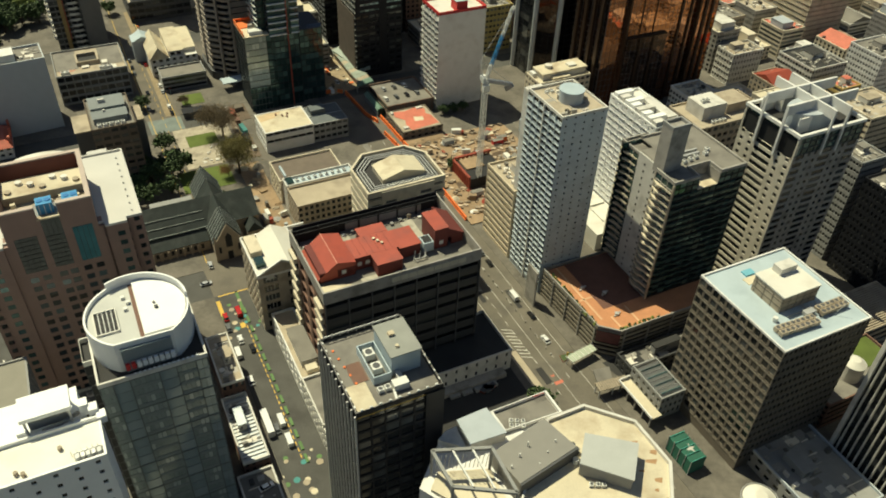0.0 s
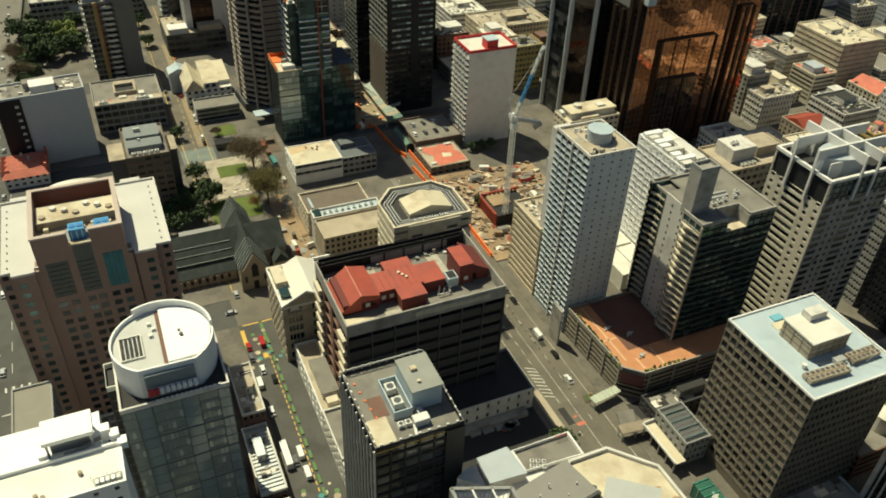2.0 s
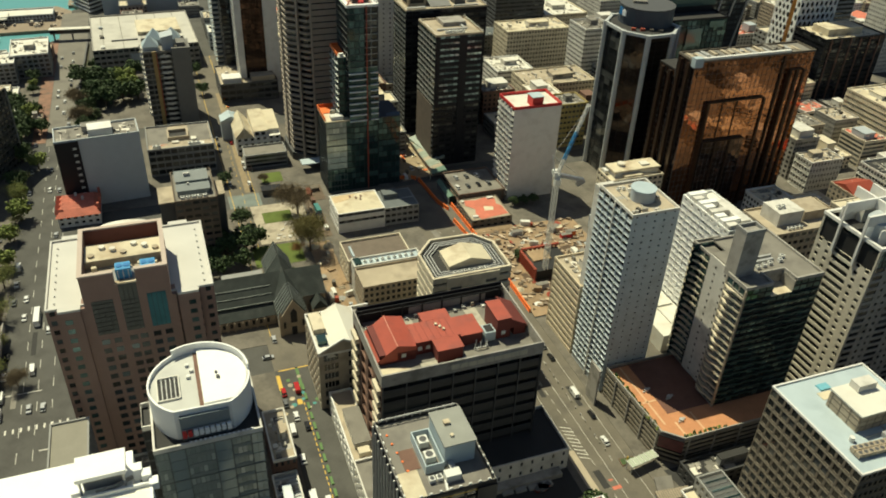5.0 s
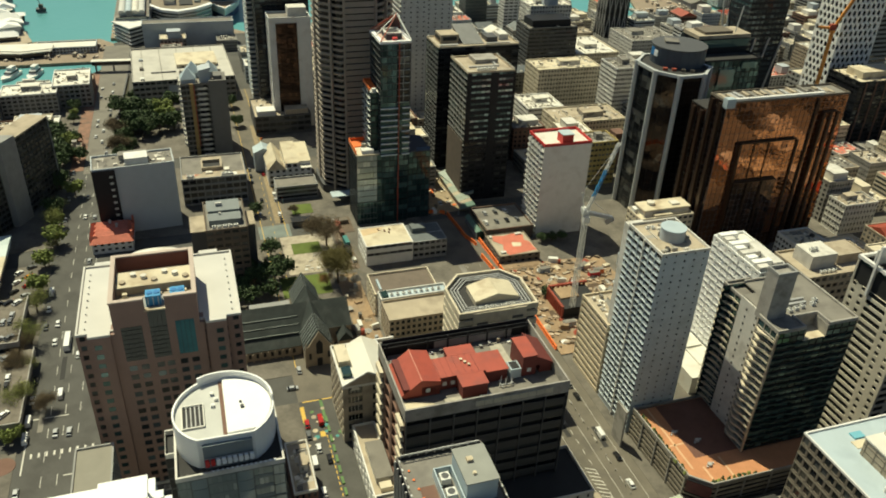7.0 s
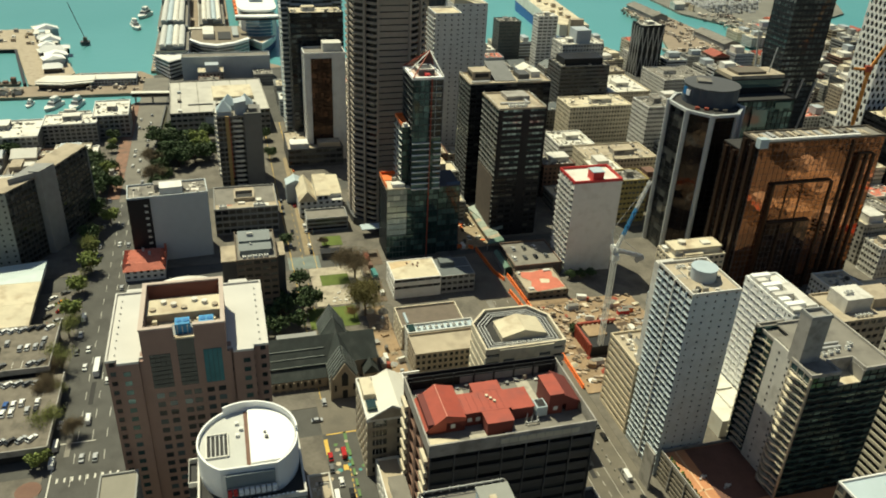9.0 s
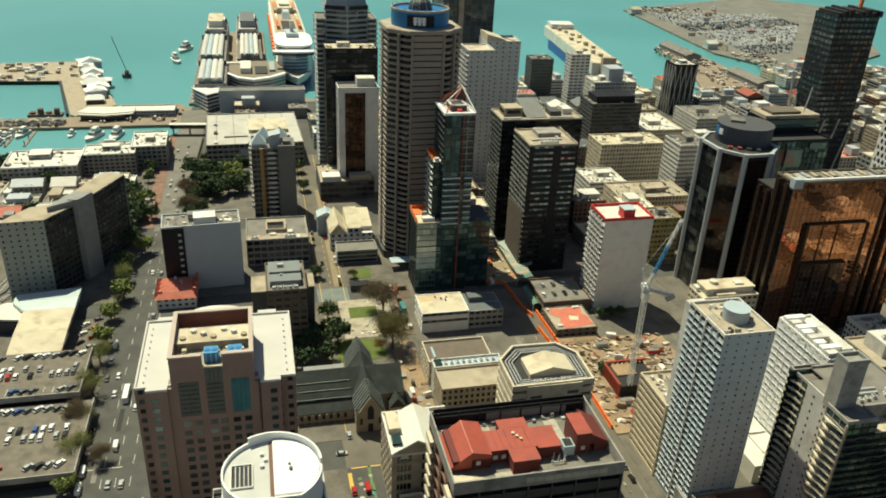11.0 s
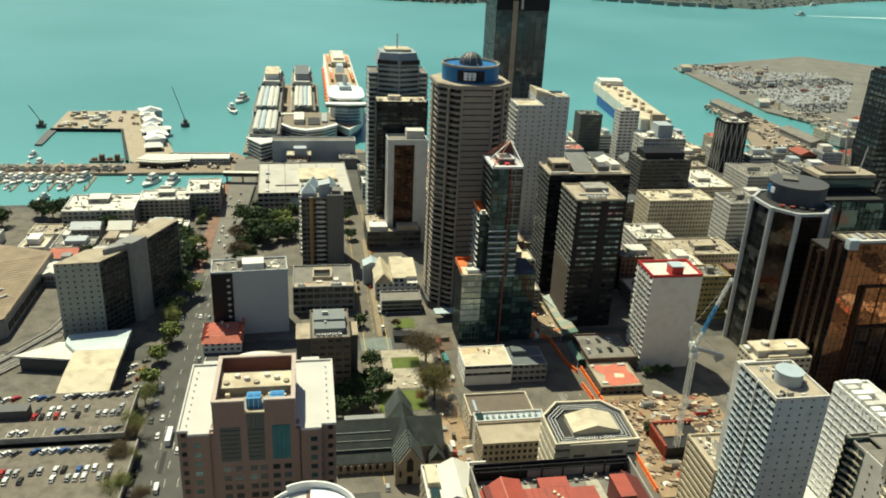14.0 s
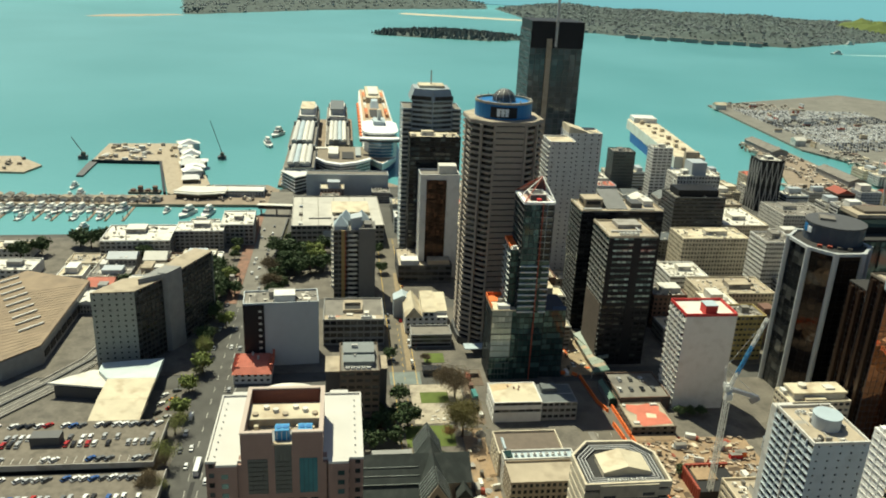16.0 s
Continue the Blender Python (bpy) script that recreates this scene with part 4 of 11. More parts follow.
pipe_run(o, [(7.3, 1.7, 73.1), (20, 1.7, 73.1)], 0.1, steel, "sign_rail")
for k in range(3):
    part("roof_unit", Geo().box(10.5 + (k % 2), 16 + k * 2.4, 77.4, 11.5 + (k % 2), 17 + k * 2.4, 78.2), unitwhite, o)
part("roof_vent", Geo().disc(18.5, 13.5, 0.5, 78.3, 78.9, 12), darkgrey, o)
part("roof_vent", Geo().disc(18.2, 15.5, 0.35, 78.3, 78.7, 12), darkgrey, o)
for k in range(14):
    part("roof_light", Geo().box(9 + k * 1.2, 0.1, 70.02, 9.6 + k * 1.2, 0.4, 70.3), signwhite, o)
part("roof_deck", Geo().box(0.6, 0.6, 68.75, 26.8, 23.4, 68.8), roofdark, o)
# lower annexes of the round tower, towards the street
for u0, v0, u1, v1, h, wl, rf in ((13, 122, 24.5, 160, 6, midgrey, roofgrey), (15.9, 161.7, 24.5, 191, 9, brick, surface("ribbed_metal_roof", (0.42, 0.46, 0.48), 0.45, metal=0.4)), (17, 191.5, 25, 216, 15, brick, rooftan), (-48, 206, 10, 214, 10, midgrey, roofgrey)):
    o = building("annex_building", "low annex beside the glass tower", *at(u0, v0), u1 - u0, v1 - v0, h, 3, 4, 8, wl, glass_dark, rf, style=SASH, clutter=2, cap=pale)
    if h == 9:
        for k in range(18):
            part("roof_rib", Geo().box(0.6, 0.8 + k * 1.6, 8.0, 8.0, 1.3 + k * 1.6, 8.5), steel, o)

# white-roofed tower, nearest
o = building("office_tower", "white office tower with a yellowed white roof", -94.7, 91, 30, 11.8, 80, 22, 7, 4, brightwhite, glass_dark, surface("warm_white_roof", (0.78, 0.755, 0.66), 0.7, var=0.08, scale=0.12, stain=(0.70, 0.66, 0.55)), panes=("front",), style=dict(sill=0.66, pier=0.76))
rear = part("rear_block", Geo().box(-4, 12.2, 0, 26, 24, 78.6), brightwhite, o)
part("roof_slab", Geo().box(14.3, 12.9, 82.9, 25, 20, 84), brightwhite, o, "brilliant white raised roof slab")
for a in (14.8, 24.0):
    for b in (13.3, 19.3):
        part("slab_leg", Geo().box(a, b, 78.6, a + 0.5, b + 0.4, 82.9), pale, o)
part("plant_room", Geo().box(15.5, 14.5, 78.6, 23.8, 18.8, 81.8), midgrey, o)
pipe_run(o, [(18, 12.6, 79.3), (22, 12.9, 79.6), (26, 14.5, 79.8)], 0.35, concrete)
for a, b, h_ in ((26.2, 14, 2.6), (28, 12.4, 2.0), (29.4, 10.2, 1.2), (13, 12.4, 1.4)):
    part("roof_step", Geo().box(a, b, 78.6, a + 2.0, b + 2.4, 79.4 + h_), brightwhite, o)
bay = part("machine_bay", Geo().box(23.6, 0.7, 79.1, 29.4, 3.0, 79.5), midgrey, o, "grey machine bay with pipes")
for k in range(5):
    part("fan_unit", Geo().box(23.9 + k * 1.1, 0.9, 79.5, 24.7 + k * 1.1, 2.2, 80.6), steel if k % 2 else unitwhite, bay)
pipe_run(o, [(23.4, 3.1, 79.8), (29.4, 3.1, 79.8)], 0.15, steel)
for k in range(6):
    part("rail_post", Geo().box(23 + k * 1.1, 3.3, 79, 23.1 + k * 1.1, 3.4, 80.6), unitwhite, o)
for a, b in ((12, 3), (13.4, 2.2), (21, 6)):
    part("roof_vent", Geo().disc(a, b, 0.5, 79, 80.0, 12), tan, o)
o = building("office_building", "grey block with a plain flat roof beside a pink tower", *at(-48.5, 186), 11.5, 21, 38, 10, 4, 7, midgrey, glass_dark, surface("plain_grey_deck", (0.25, 0.235, 0.195), 0.9, var=0.1), style=SASH, parapet=0.7)

# pink-brown stone tower
glass_night = lambda j=False: glazing("night_glass", (0.008, 0.010, 0.013), (0.10, 0.14, 0.155), 0.3, 0.06, j, 0.8)
pinkroof = surface("grey_white_roof", (0.56, 0.545, 0.51), 0.8, var=0.08, scale=0.1)
o = building("office_tower", "pink-brown stone office tower with pale roof wings", -132.8, 175.4, 49.3, 40.5, 75, 20, 14, 8, pinkstone, glass_night, pinkroof,
             panes=("front",), style=dict(sill=0.5, pier=0.52, limit=45), cap=pinkroof, parapet=0.8, core=pinkstone, base=2.0)
B0, B1, BX0, BX1, BZ = -1.4, 26.5, 11.2, 36.5, 86.0
part("front_bay", Geo().box(BX0 - 1.2, B0, 0, BX1 + 1.2, 4.1, 74.4), pinkstone, o)
NX0, NX1 = 21.0, 27.0
part("upper_block", Geo().box(BX0, B0, 74.4, BX0 + 1.1, B1, BZ - 0.5).box(BX1 - 1.1, B0, 74.4, BX1, B1, BZ - 0.5).box(BX0 + 1.1, B1 - 1.1, 74.4, BX1 - 1.1, B1, BZ - 0.5)
     .box(BX0 + 1.1, B0, 74.4, BX1 - 1.1, B0 + 1.1, 81.4).box(BX0 + 1.1, B0, 81.4, NX0, B0 + 1.1, BZ - 0.5).box(NX1, B0, 81.4, BX1 - 1.1, B0 + 1.1, BZ - 0.5), pinkstone, o)
part("cap", Geo().box(BX0 - 0.2, B0 - 0.2, BZ - 0.5, BX0 + 1.2, B1 + 0.2, BZ).box(BX1 - 1.2, B0 - 0.2, BZ - 0.5, BX1 + 0.2, B1 + 0.2, BZ).box(BX0 + 1.2, B1 - 1.2, BZ - 0.5, BX1 - 1.2, B1 + 0.2, BZ)
     .box(BX0 + 1.2, B0 - 0.2, BZ - 0.5, NX0, B0 + 1.2, BZ).box(NX1, B0 - 0.2, BZ - 0.5, BX1 - 1.2, B0 + 1.2, BZ), surface("pinkish_coping", (0.50, 0.41, 0.355), 0.85, var=0.1), o)
part("notch_sill", Geo().box(NX0 - 0.2, B0 - 0.4, 81.4, NX1 + 0.2, B0 + 1.1, 81.9), roofcream, o, "cream sill of the roof notch")
part("roof", Geo().box(BX0 + 1.1, B0 + 1.1, 75.6, BX1 - 1.1, B1 - 1.1, 80.4), rooftan, o)
part("liner", Geo().box(BX0 + 1.1, B1 - 1.35, 80.4, BX1 - 1.1, B1 - 1.1, BZ - 0.5), surface("maroon_lining", (0.17, 0.065, 0.05), 0.85, var=0.2), o, "maroon inner face of the parapet")
part("plant_room", Geo().box(BX0 + 1.3, 10.5, 80.4, BX1 - 1.3, 19.5, 83.0), tan, o)
part("roof", Geo().box(BX0 + 1.3, 10.4, 83.0, BX1 - 1.3, 19.6, 83.3), roofcream, o)
vault = Geo()
arch = [(24 - 10 * math.cos(math.pi * k / 12), 77.4 + 3.4 * math.sin(math.pi * k / 12)) for k in range(13)] + [(34, 75), (14, 75)]
na = len(arch)
vault.v = [(x, y, z_) for y in (B1 + 0.3, 38) for x, z_ in arch]
vault.f = [(i, (i + 1) % na, na + (i + 1) % na, na + i) for i in range(na)] + [tuple(range(na - 1, -1, -1)), tuple(range(na, 2 * na))]
part("vault", vault, roofwhite, o, "pale vaulted rear roof")
for k in range(12):
    part("roof_unit", Geo().box(13 + (k * 37 % 100) * 0.2, 4.5 + (k % 3) * 1.8, 80.4, 14.4 + (k * 37 % 100) * 0.2, 5.7 + (k % 3) * 1.8, 81.2 + 0.3 * (k % 4)), (unitwhite, tan, roofcream)[k % 3], o)
for k in range(7):
    part("roof_vent", Geo().disc(14.5 + k * 3.2, 13 + (k * 5 % 3) * 2, 1.0, 83.3, 84.0 + 0.2 * (k % 3), 12), roofwhite if k % 3 else tan, o)
for k in range(17):
    for a, gl in ((13.6, glass_night), (17.2, glass_night), (21.9, glass_night), (25.0, glass_night), (29.0, glass_night), (32.6, glass_night)):
        part("window", pane_mesh(2.3, 1.9, gl()), None, o, m=pose(a, -1.47, 2.6 + k * 3.55))
# the right pane has a sky reflection painted in as blue
for a, w_, gl in ((13.2, 6.2, glass_night), (21.6, 5.2, glass_night), (29.2, 5.6, lambda: surface("painted_blue_reflection", (0.10, 0.28, 0.34), 0.08, metal=0.6, var=0.35, scale=0.3))):
    top = 81.3 if 20 < a < 25 else 76.3
    pane = part("window", Geo().box(a, -1.5, 63.4, a + w_, -1.4, top), gl(), o)
    for k in range(0 if a > 29 else 7):
        part("mullion", Geo().box(a, -1.58, 64.8 + k * 1.7, a + w_, -1.5, 64.95 + k * 1.7), blackclad, pane)
    for k in range(3):
        part("mullion", Geo().box(a + w_ * (k + 1) / 4 - 0.08, -1.6, 63.4, a + w_ * (k + 1) / 4 + 0.08, -1.5, top), blackclad, pane)
for a in (21.6, 28.8):
    u_ = part("chiller", Geo().box(a, 0.6, 81.6, a + 4.4, 4.6, 85.2), unitblue, o, "bright blue rooftop chiller")
    for k in range(2):
        part("fan_grille", Geo().disc(a + 1.2 + k * 2.1, 2.6, 0.9, 85.2, 85.4, 12), bluepaint, u_)
    for k in range(3):
        part("pipe", Geo().box(a + 0.6 + k * 1.5, 0.3, 81.6, a + 0.8 + k * 1.5, 0.55, 84.8), unitwhite, u_)
part("roof_platform", Geo().box(20, -0.2, 80.4, 34.5, 6.5, 81.6), midgrey, o)
for k in range(9):
    part("roof_light", Geo().disc(2.4, 3.5 + k * 4, 0.25, 74.3, 74.9, 8), steel, o)
    part("roof_light", Geo().disc(46.8, 3.5 + k * 4, 0.25, 74.3, 74.9, 8), steel, o)
for a in (3.5, 38.2):
    step = part("wing_step", Geo().box(a, -2.1, 0, a + 6.45, -0.02, 74.2), pinkstone, o)
    part("roof", Geo().box(a, -2.1, 74.2, a + 6.45, -0.08, 75.0), pinkroof, o)
    for b in range(20):
        part("window", pane_mesh(2.1, 1.7, glass_teal()), None, step, m=pose(a + (1.6 if a < 10 else 3.0), -2.17, 2.4 + b * 3.55))
    part("rear_step", Geo().box(a, 40.52, 0, a + 6.45, 42.4, 75.0), pinkroof, o)

# eight-sided cream building
o = thing("office_building", -22.0, 248.1, 0, ROT, "cream eight-sided office building with banded walls", "building")
plan = [(-0.4, 1.4), (33.2, 1.8), (33.4, 20.7), (27, 29.1), (7.7, 29.5), (-0.4, 20.5)]
inn = [(0.5, 2.3), (32.3, 2.7), (32.5, 20.3), (26.5, 28.2), (8.1, 28.6), (0.5, 20.1)]
part("body", Geo().prism(inn, 0, 45.2), dark, o)
for k in range(11):
    part("band", Geo().ring(plan, inn, 0.8 + k * 4.0, 3.2 + k * 4.0), cream, o)
part("front_wall", Geo().box(5.4, 1.0, 0, 28, 2.0, 46.4), cream, o)
for a, b in ((7.0, 40.5), (22.0, 41.5), (6.2, 36)):
    part("grille", Geo().box(a, 0.9, b, a + 4.6, 0.98, b + 1.4), darkgrey, o)
part("band", Geo().ring(plan, inn, 44.4, 47), cream, o)
part("roof", Geo().prism([(0.6, 2.4), (32.2, 2.8), (32.4, 20.2), (26.4, 28.1), (8.2, 28.5), (0.6, 20)], 45.2, 45.5), roofdark, o)
part("plant_room", Geo().box(8.4, 7.2, 45.5, 26.6, 18.4, 47.8), cream, o)
part("roof", Geo().gable(8.2, 6.9, 26.8, 18.8, 47.8, 50.4, 'y'), roofcream, o, "cream pitched plant room roof")
for k, q in enumerate((1.5, 2.8, 4.1)):
    pl = [(x + (16.2 - x) * q / 16.2, y + (15.3 - y) * q / 14) for x, y in inn]
    for i in range(6):
        part("pipe", Geo().beam((*pl[i], 46.1), (*pl[(i + 1) % 6], 46.1), 0.2), steel, o)
aircons(o, 10, 4.6, 45.5, 7, 1, 1.4, 2.2)

# old building with the gabled parapet
oldstone = surface("old_stone_wall", (0.40, 0.345, 0.27), 0.9, var=0.18, stain=(0.26, 0.22, 0.17))
o = building("hall", "old stone building with a gabled parapet and arched windows", -62.3, 220.8, 19, 25.5, 28, 6, 4, 7, oldstone, glass_dark, roofwhite, panes=("front", "left"), style=dict(sill=0.4, pier=0.45), sides={"front": dict(bays=2, storeys=6, pier=0.42, sill=0.34)}, cap=white)
for a in (2.0, 11.5):
    for k in range(3):
        part("mullion", Geo().box(a + 1.1 + k * 1.35, 0.1, 1, a + 1.25 + k * 1.35, 0.2, 25.8), pale, o)
    part("arch", Geo().prism([(a + 0.75, -0.12), (a + 4.75, -0.12), (a + 4.75, -0.01), (a + 0.75, -0.01)], 25.6, 26.4, [(a + 1.9, -0.12, 27.2), (a + 3.6, -0.12, 27.2), (a + 3.6, -0.01, 27.2), (a + 1.9, -0.01, 27.2)]), pale, o)
part("front_gable", Geo().prism([(0, -0.15), (19, -0.15), (19, 0.5), (0, 0.5)], 28, 28.02, [(9.4, -0.15, 33), (9.6, -0.15, 33), (9.6, 0.5, 33), (9.4, 0.5, 33)]), oldstone, o)
part("gable_coping", Geo().beam((0, 0.1, 28.2), (9.5, 0.1, 33.3), 0.35).beam((9.5, 0.1, 33.3), (19, 0.1, 28.2), 0.35), white, o)
part("roof", Geo().gable(6.2, 0.6, 18.6, 25, 28, 31.5, 'y'), roofwhite, o, "brilliant white pitched roof")
part("back_gable", Geo().prism([(0, 25), (26, 25), (26, 25.7), (0, 25.7)], 24, 28.2, [(0, 25, 28.2), (26, 25, 28.2), (26, 25.7, 28.2), (0, 25.7, 28.2)]), white, o)
part("glass_lean_to", Geo().box(1.2, 6, 26.9, 4.8, 10.5, 29), glass_teal(), o)
part("roof_room", Geo().box(1, 13, 26.9, 5.5, 24, 29.5), cream, o)
part("wing", Geo().box(19, 12, 0, 27, 25.5, 24), cream, o)

# tan striped building behind the slab tower
surface_glass = lambda j=False: surface("black_strip_glass", (0.012, 0.012, 0.013), 0.35, var=0.2)
o = building("office_building", "tan office building with dark horizontal strip windows", *at(150.7, 226.5), 20, 23.2, 36, 11, 5, 8, surface("pale_tan_band", (0.56, 0.47, 0.34), 0.85, var=0.1), surface_glass, rooftan, panes=("left",), style=dict(sill=0.5, pier=0.0, thick=1.3), clutter=3)

# white stepped apartment tower
o = building("apartment_tower", "white apartment tower with a stepped outline", *at(208.5, 214), 15, 32, 60, 19, 4, 9, brightwhite, glass_dark, roofwhite, panes=("left",), style=dict(sill=0.74, pier=0.6), sides={"left": dict(ledge=0.3, ledge_h=0.25, bays=7, glass=glass_mid)})
for k in range(8):
    part("upper_block", Geo().box(0.3, 1 + k * 3.8, 58.9, 5 + (k % 2) * 4, 3.6 + k * 3.8, 61.8), brightwhite if k % 3 else pale, o)
part("upper_block", Geo().box(9, 4, 58.9, 14, 22, 61), pale, o)
part("low_wing", Geo().box(-19, 1, 0, -1.0, 44, 9), roofwhite, o, "bright white low wing roof")
part("low_wing", Geo().box(-11, 8, 9, -10.6, 40, 9.8).box(-16, 20, 9, -2, 20.4, 9.8), pale, o)

# cream tower with the open frame crown
o = thing("apartment_tower", 133.8, 245.6, 0, ROT, "cream apartment tower with an open white frame crown", "building")
OCCUPIED.append((227.9, 162, 34, 28))
SH, TP = 70.0, 80.2
wallcream = surface("cream_panel", (0.60, 0.55, 0.45), 0.85, var=0.08, stain=(0.45, 0.41, 0.33))
part("body", Geo().box(0.5, 0.5, 0, 33.1, 27.1, TP - 2.4), dark, o)
strip = dict(sill=0.42, pier=0.0, end=0.3)
square = dict(sill=0.52, pier=0.58)
left = pose(0, 27.6, 0, 0, 0, -90)
segments(o, left, 0, SH, 22, [(8.6, 2, wallcream, glass_dark, dict(square, limit=20)), (10.2, 1, wallcream, glass_dark, strip), (8.8, 2, wallcream, glass_dark, dict(square, limit=20))])
# front in darker grey than the cream side: its shade is in the material
front = pose(0, 0, 0)
shade = dict(sill=0.42, pier=0.3)
segments(o, front, 0, SH + 1.5, 22, [(6.6, 1, concrete, glass_dark, shade), (6.4, 2, concrete, glass_dark, dict(sill=0.55, pier=0.55)), (7.6, 1, concrete, glass_dark, dict(shade, pier=0.2)), (6.4, 2, concrete, glass_dark, dict(sill=0.55, pier=0.55)), (6.6, 1, concrete, glass_dark, shade)])
segments(o, front, SH + 1.5, TP - 1, 3, [(13, 4, darkgrey, glass_teal, dict(sill=0.12, pier=0.06)), (7.6, 2, darkgrey, glass_teal, dict(sill=0.12, pier=0.06)), (13, 4, darkgrey, glass_teal, dict(sill=0.12, pier=0.06))])
face(o, pose(33.6, 0, 0, 0, 0, 90), 27.6, 0, TP - 1, 25, 8, concrete, glass_dark, sill=0.5, pier=0.4, panes=False)
face(o, pose(33.6, 27.6, 0, 0, 0, 180), 33.6, 0, TP - 1, 25, 9, concrete, glass_dark, sill=0.5, pier=0.4, panes=False)
for a in (0, 8.6, 18.8):
    w_ = 8.6 if a != 8.6 else 10.2
    part("upper_glass", Geo().box(0.9, 27.6 - a - w_ + 0.6, SH, 1.2, 27.6 - a - 0.6, TP - 1), glass_deep(), o)
for b in (0.0, 8.3, 18.5, 26.9):
    part("crown_pier", Geo().box(0.02, b, SH, 1.3, b + 0.7, TP - 1), wallcream, o)
part("crown_ring", Geo().ring([(-0.2, -0.2), (33.8, -0.2), (33.8, 27.8), (-0.2, 27.8)], [(1.0, 1.0), (32.6, 1.0), (32.6, 26.6), (1.0, 26.6)], TP - 1, TP + 0.2), white, o)
part("roof", Geo().box(1.0, 1.0, TP - 2.4, 32.6, 26.6, TP - 2.1), roofdark, o)
for b in (8.2, 18.4):
    part("frame", Geo().box(-0.9, b, 84.4, 34.5, b + 0.9, 88.6).box(-0.9, b, SH - 2, -0.25, b + 0.9, 84.4), white, o, "tall white frame wall across the roof")
for a in (12.8, 20.4):
    part("frame", Geo().box(a, -0.9, 84.6, a + 0.9, 8.18, 88.5).box(a, 9.12, 84.6, a + 0.9, 18.38, 88.5).box(a, 19.32, 84.6, a + 0.9, 28.4, 88.5).box(a, -0.9, SH, a + 0.9, -0.25, 84.6), white, o, "tall white frame wall across the roof")
part("plant_wall", Geo().prism([(14 + 8.5 * math.cos(q) * 1.3, 10 + 6.5 * math.sin(q)) for q in np.linspace(0, 2 * math.pi, 26, False)], TP - 2.1, 85.0), greyblue, o, "curved pale plant enclosure")
part("plant_room", Geo().box(10, 19.5, TP - 2.1, 26, 26, 83.5), pale, o)
for b in (4.4, 22.6):
    part("wall_panel", Geo().box(2.5, b, TP - 2.1, 11, b + 0.5, 84.5), white, o)

# tan block with roof plant, further back
o = building("office_building", "tan stone office building with stepped roof plant", 127.5, 322.0, 44, 24, 38, 9, 12, 7, tan, glass_dark, rooftan, panes=("left",), style=dict(sill=0.5, pier=0.3))
part("plant_room", Geo().box(6, 7, 37, 20, 19, 44), pale, o)
part("plant_room", Geo().box(22, 8, 37, 36, 20, 42), tan, o)
aircons(o, 10, 3.5, 37, 4, 1, 1.6)
aircons(o, 9, 12, 44, 2, 1, 1.8)

# white complex below, with sloping grey roof, pergola and many-sided roof
o = thing("office_complex", 0, 0, 22.5, 0, "white low office complex with many grey and cream roofs", "building")
o.scale = (0.9, 0.9, 0.9)
part("body", Geo().prism([(0, 128), (24, 112), (68, 112), (70.5, 134), (63, 148.4), (48.6, 154), (42.5, 155), (38.5, 163), (20.8, 154.4), (10.6, 148.7), (5, 142.8)], -25, 33.8), white, o)
octo_plan = [(26, 118), (36, 108), (66, 108), (70.8, 134), (63.3, 148.6), (48.6, 154.2), (37, 148.6)]
part("upper_block", Geo().prism(octo_plan, 33.8, 38.6), pale, o)
part("roof", Geo().prism(octo_plan, 38.6, 38.9), roofcream, o, "cream many-sided flat roof with rust stains")
parapet(o, octo_plan, 38.9, 40.1, 0.7, pale)
rr = random.Random(9)
for k in range(9):
    a, b, w_, l_ = 60 + rr.uniform(0, 7), 116 + k * 3.1, rr.uniform(1, 3), rr.uniform(0.4, 1.6)
    part("rust_stain", Geo().prism([(a, b), (a + w_, b - l_ * 0.5), (a + w_ * 1.3, b + l_), (a + 0.3, b + l_ * 0.8)], 38.902, 38.91 + k * 0.002), surface("rust_stain", (0.36, 0.22, 0.12), 0.95, var=0.3), o)
part("plant_room", Geo().prism([(43.9, 130.2), (57.5, 125.2), (60.9, 137), (46.7, 140)], 38.9, 43.7), midgrey, o)
part("roof", Geo().prism([(43.6, 130), (57.7, 124.8), (61.3, 137.2), (46.5, 140.4)], 43.7, 44.1), surface("light_grey_roof", (0.42, 0.43, 0.41), 0.7, var=0.08), o)
aircons(o, 47, 126.5, 38.9, 3, 1, 1.2, 1.7)
for a, b in ((43.2, 139), (44.2, 137.4), (43.6, 134)):
    part("tank", Geo().disc(a, b, 0.9, 38.9, 40.6, 12), unitwhite if b < 135 else darkgrey, o)
part("sloping_roof", Geo().prism([(26.9, 123.6), (43.6, 136), (36.1, 148.5), (20.3, 136.1)], 34, 42, [(26.9, 123.6, 43.5), (43.6, 136, 43.5), (36.1, 148.5, 40.0), (20.3, 136.1, 40.0)]), surface("grey_sheet_roof", (0.215, 0.205, 0.185), 0.7, var=0.08), o, "plain grey sloping sheet roof")
for k in range(6):
    part("roof_vent", Geo().disc(25 + k * 2.6, 129.5 + (k * 37 % 11), 0.22, 41, 43.2, 8), unitwhite, o)
part("dark_wall", Geo().prism([(27.2, 123.0), (44.0, 135.4), (43.7, 135.9), (26.9, 123.5)], 36, 43.4), darkgrey, o)
part("roof", Geo().prism([(24.6, 147.1), (42.8, 155), (38.7, 163.2), (20.8, 154.4)], 33.8, 34.2), roofgrey, o)
parapet(o, [(24.6, 147.1), (42.8, 155), (38.7, 163.2), (20.8, 154.4)], 34.2, 35.4, 0.6, white)
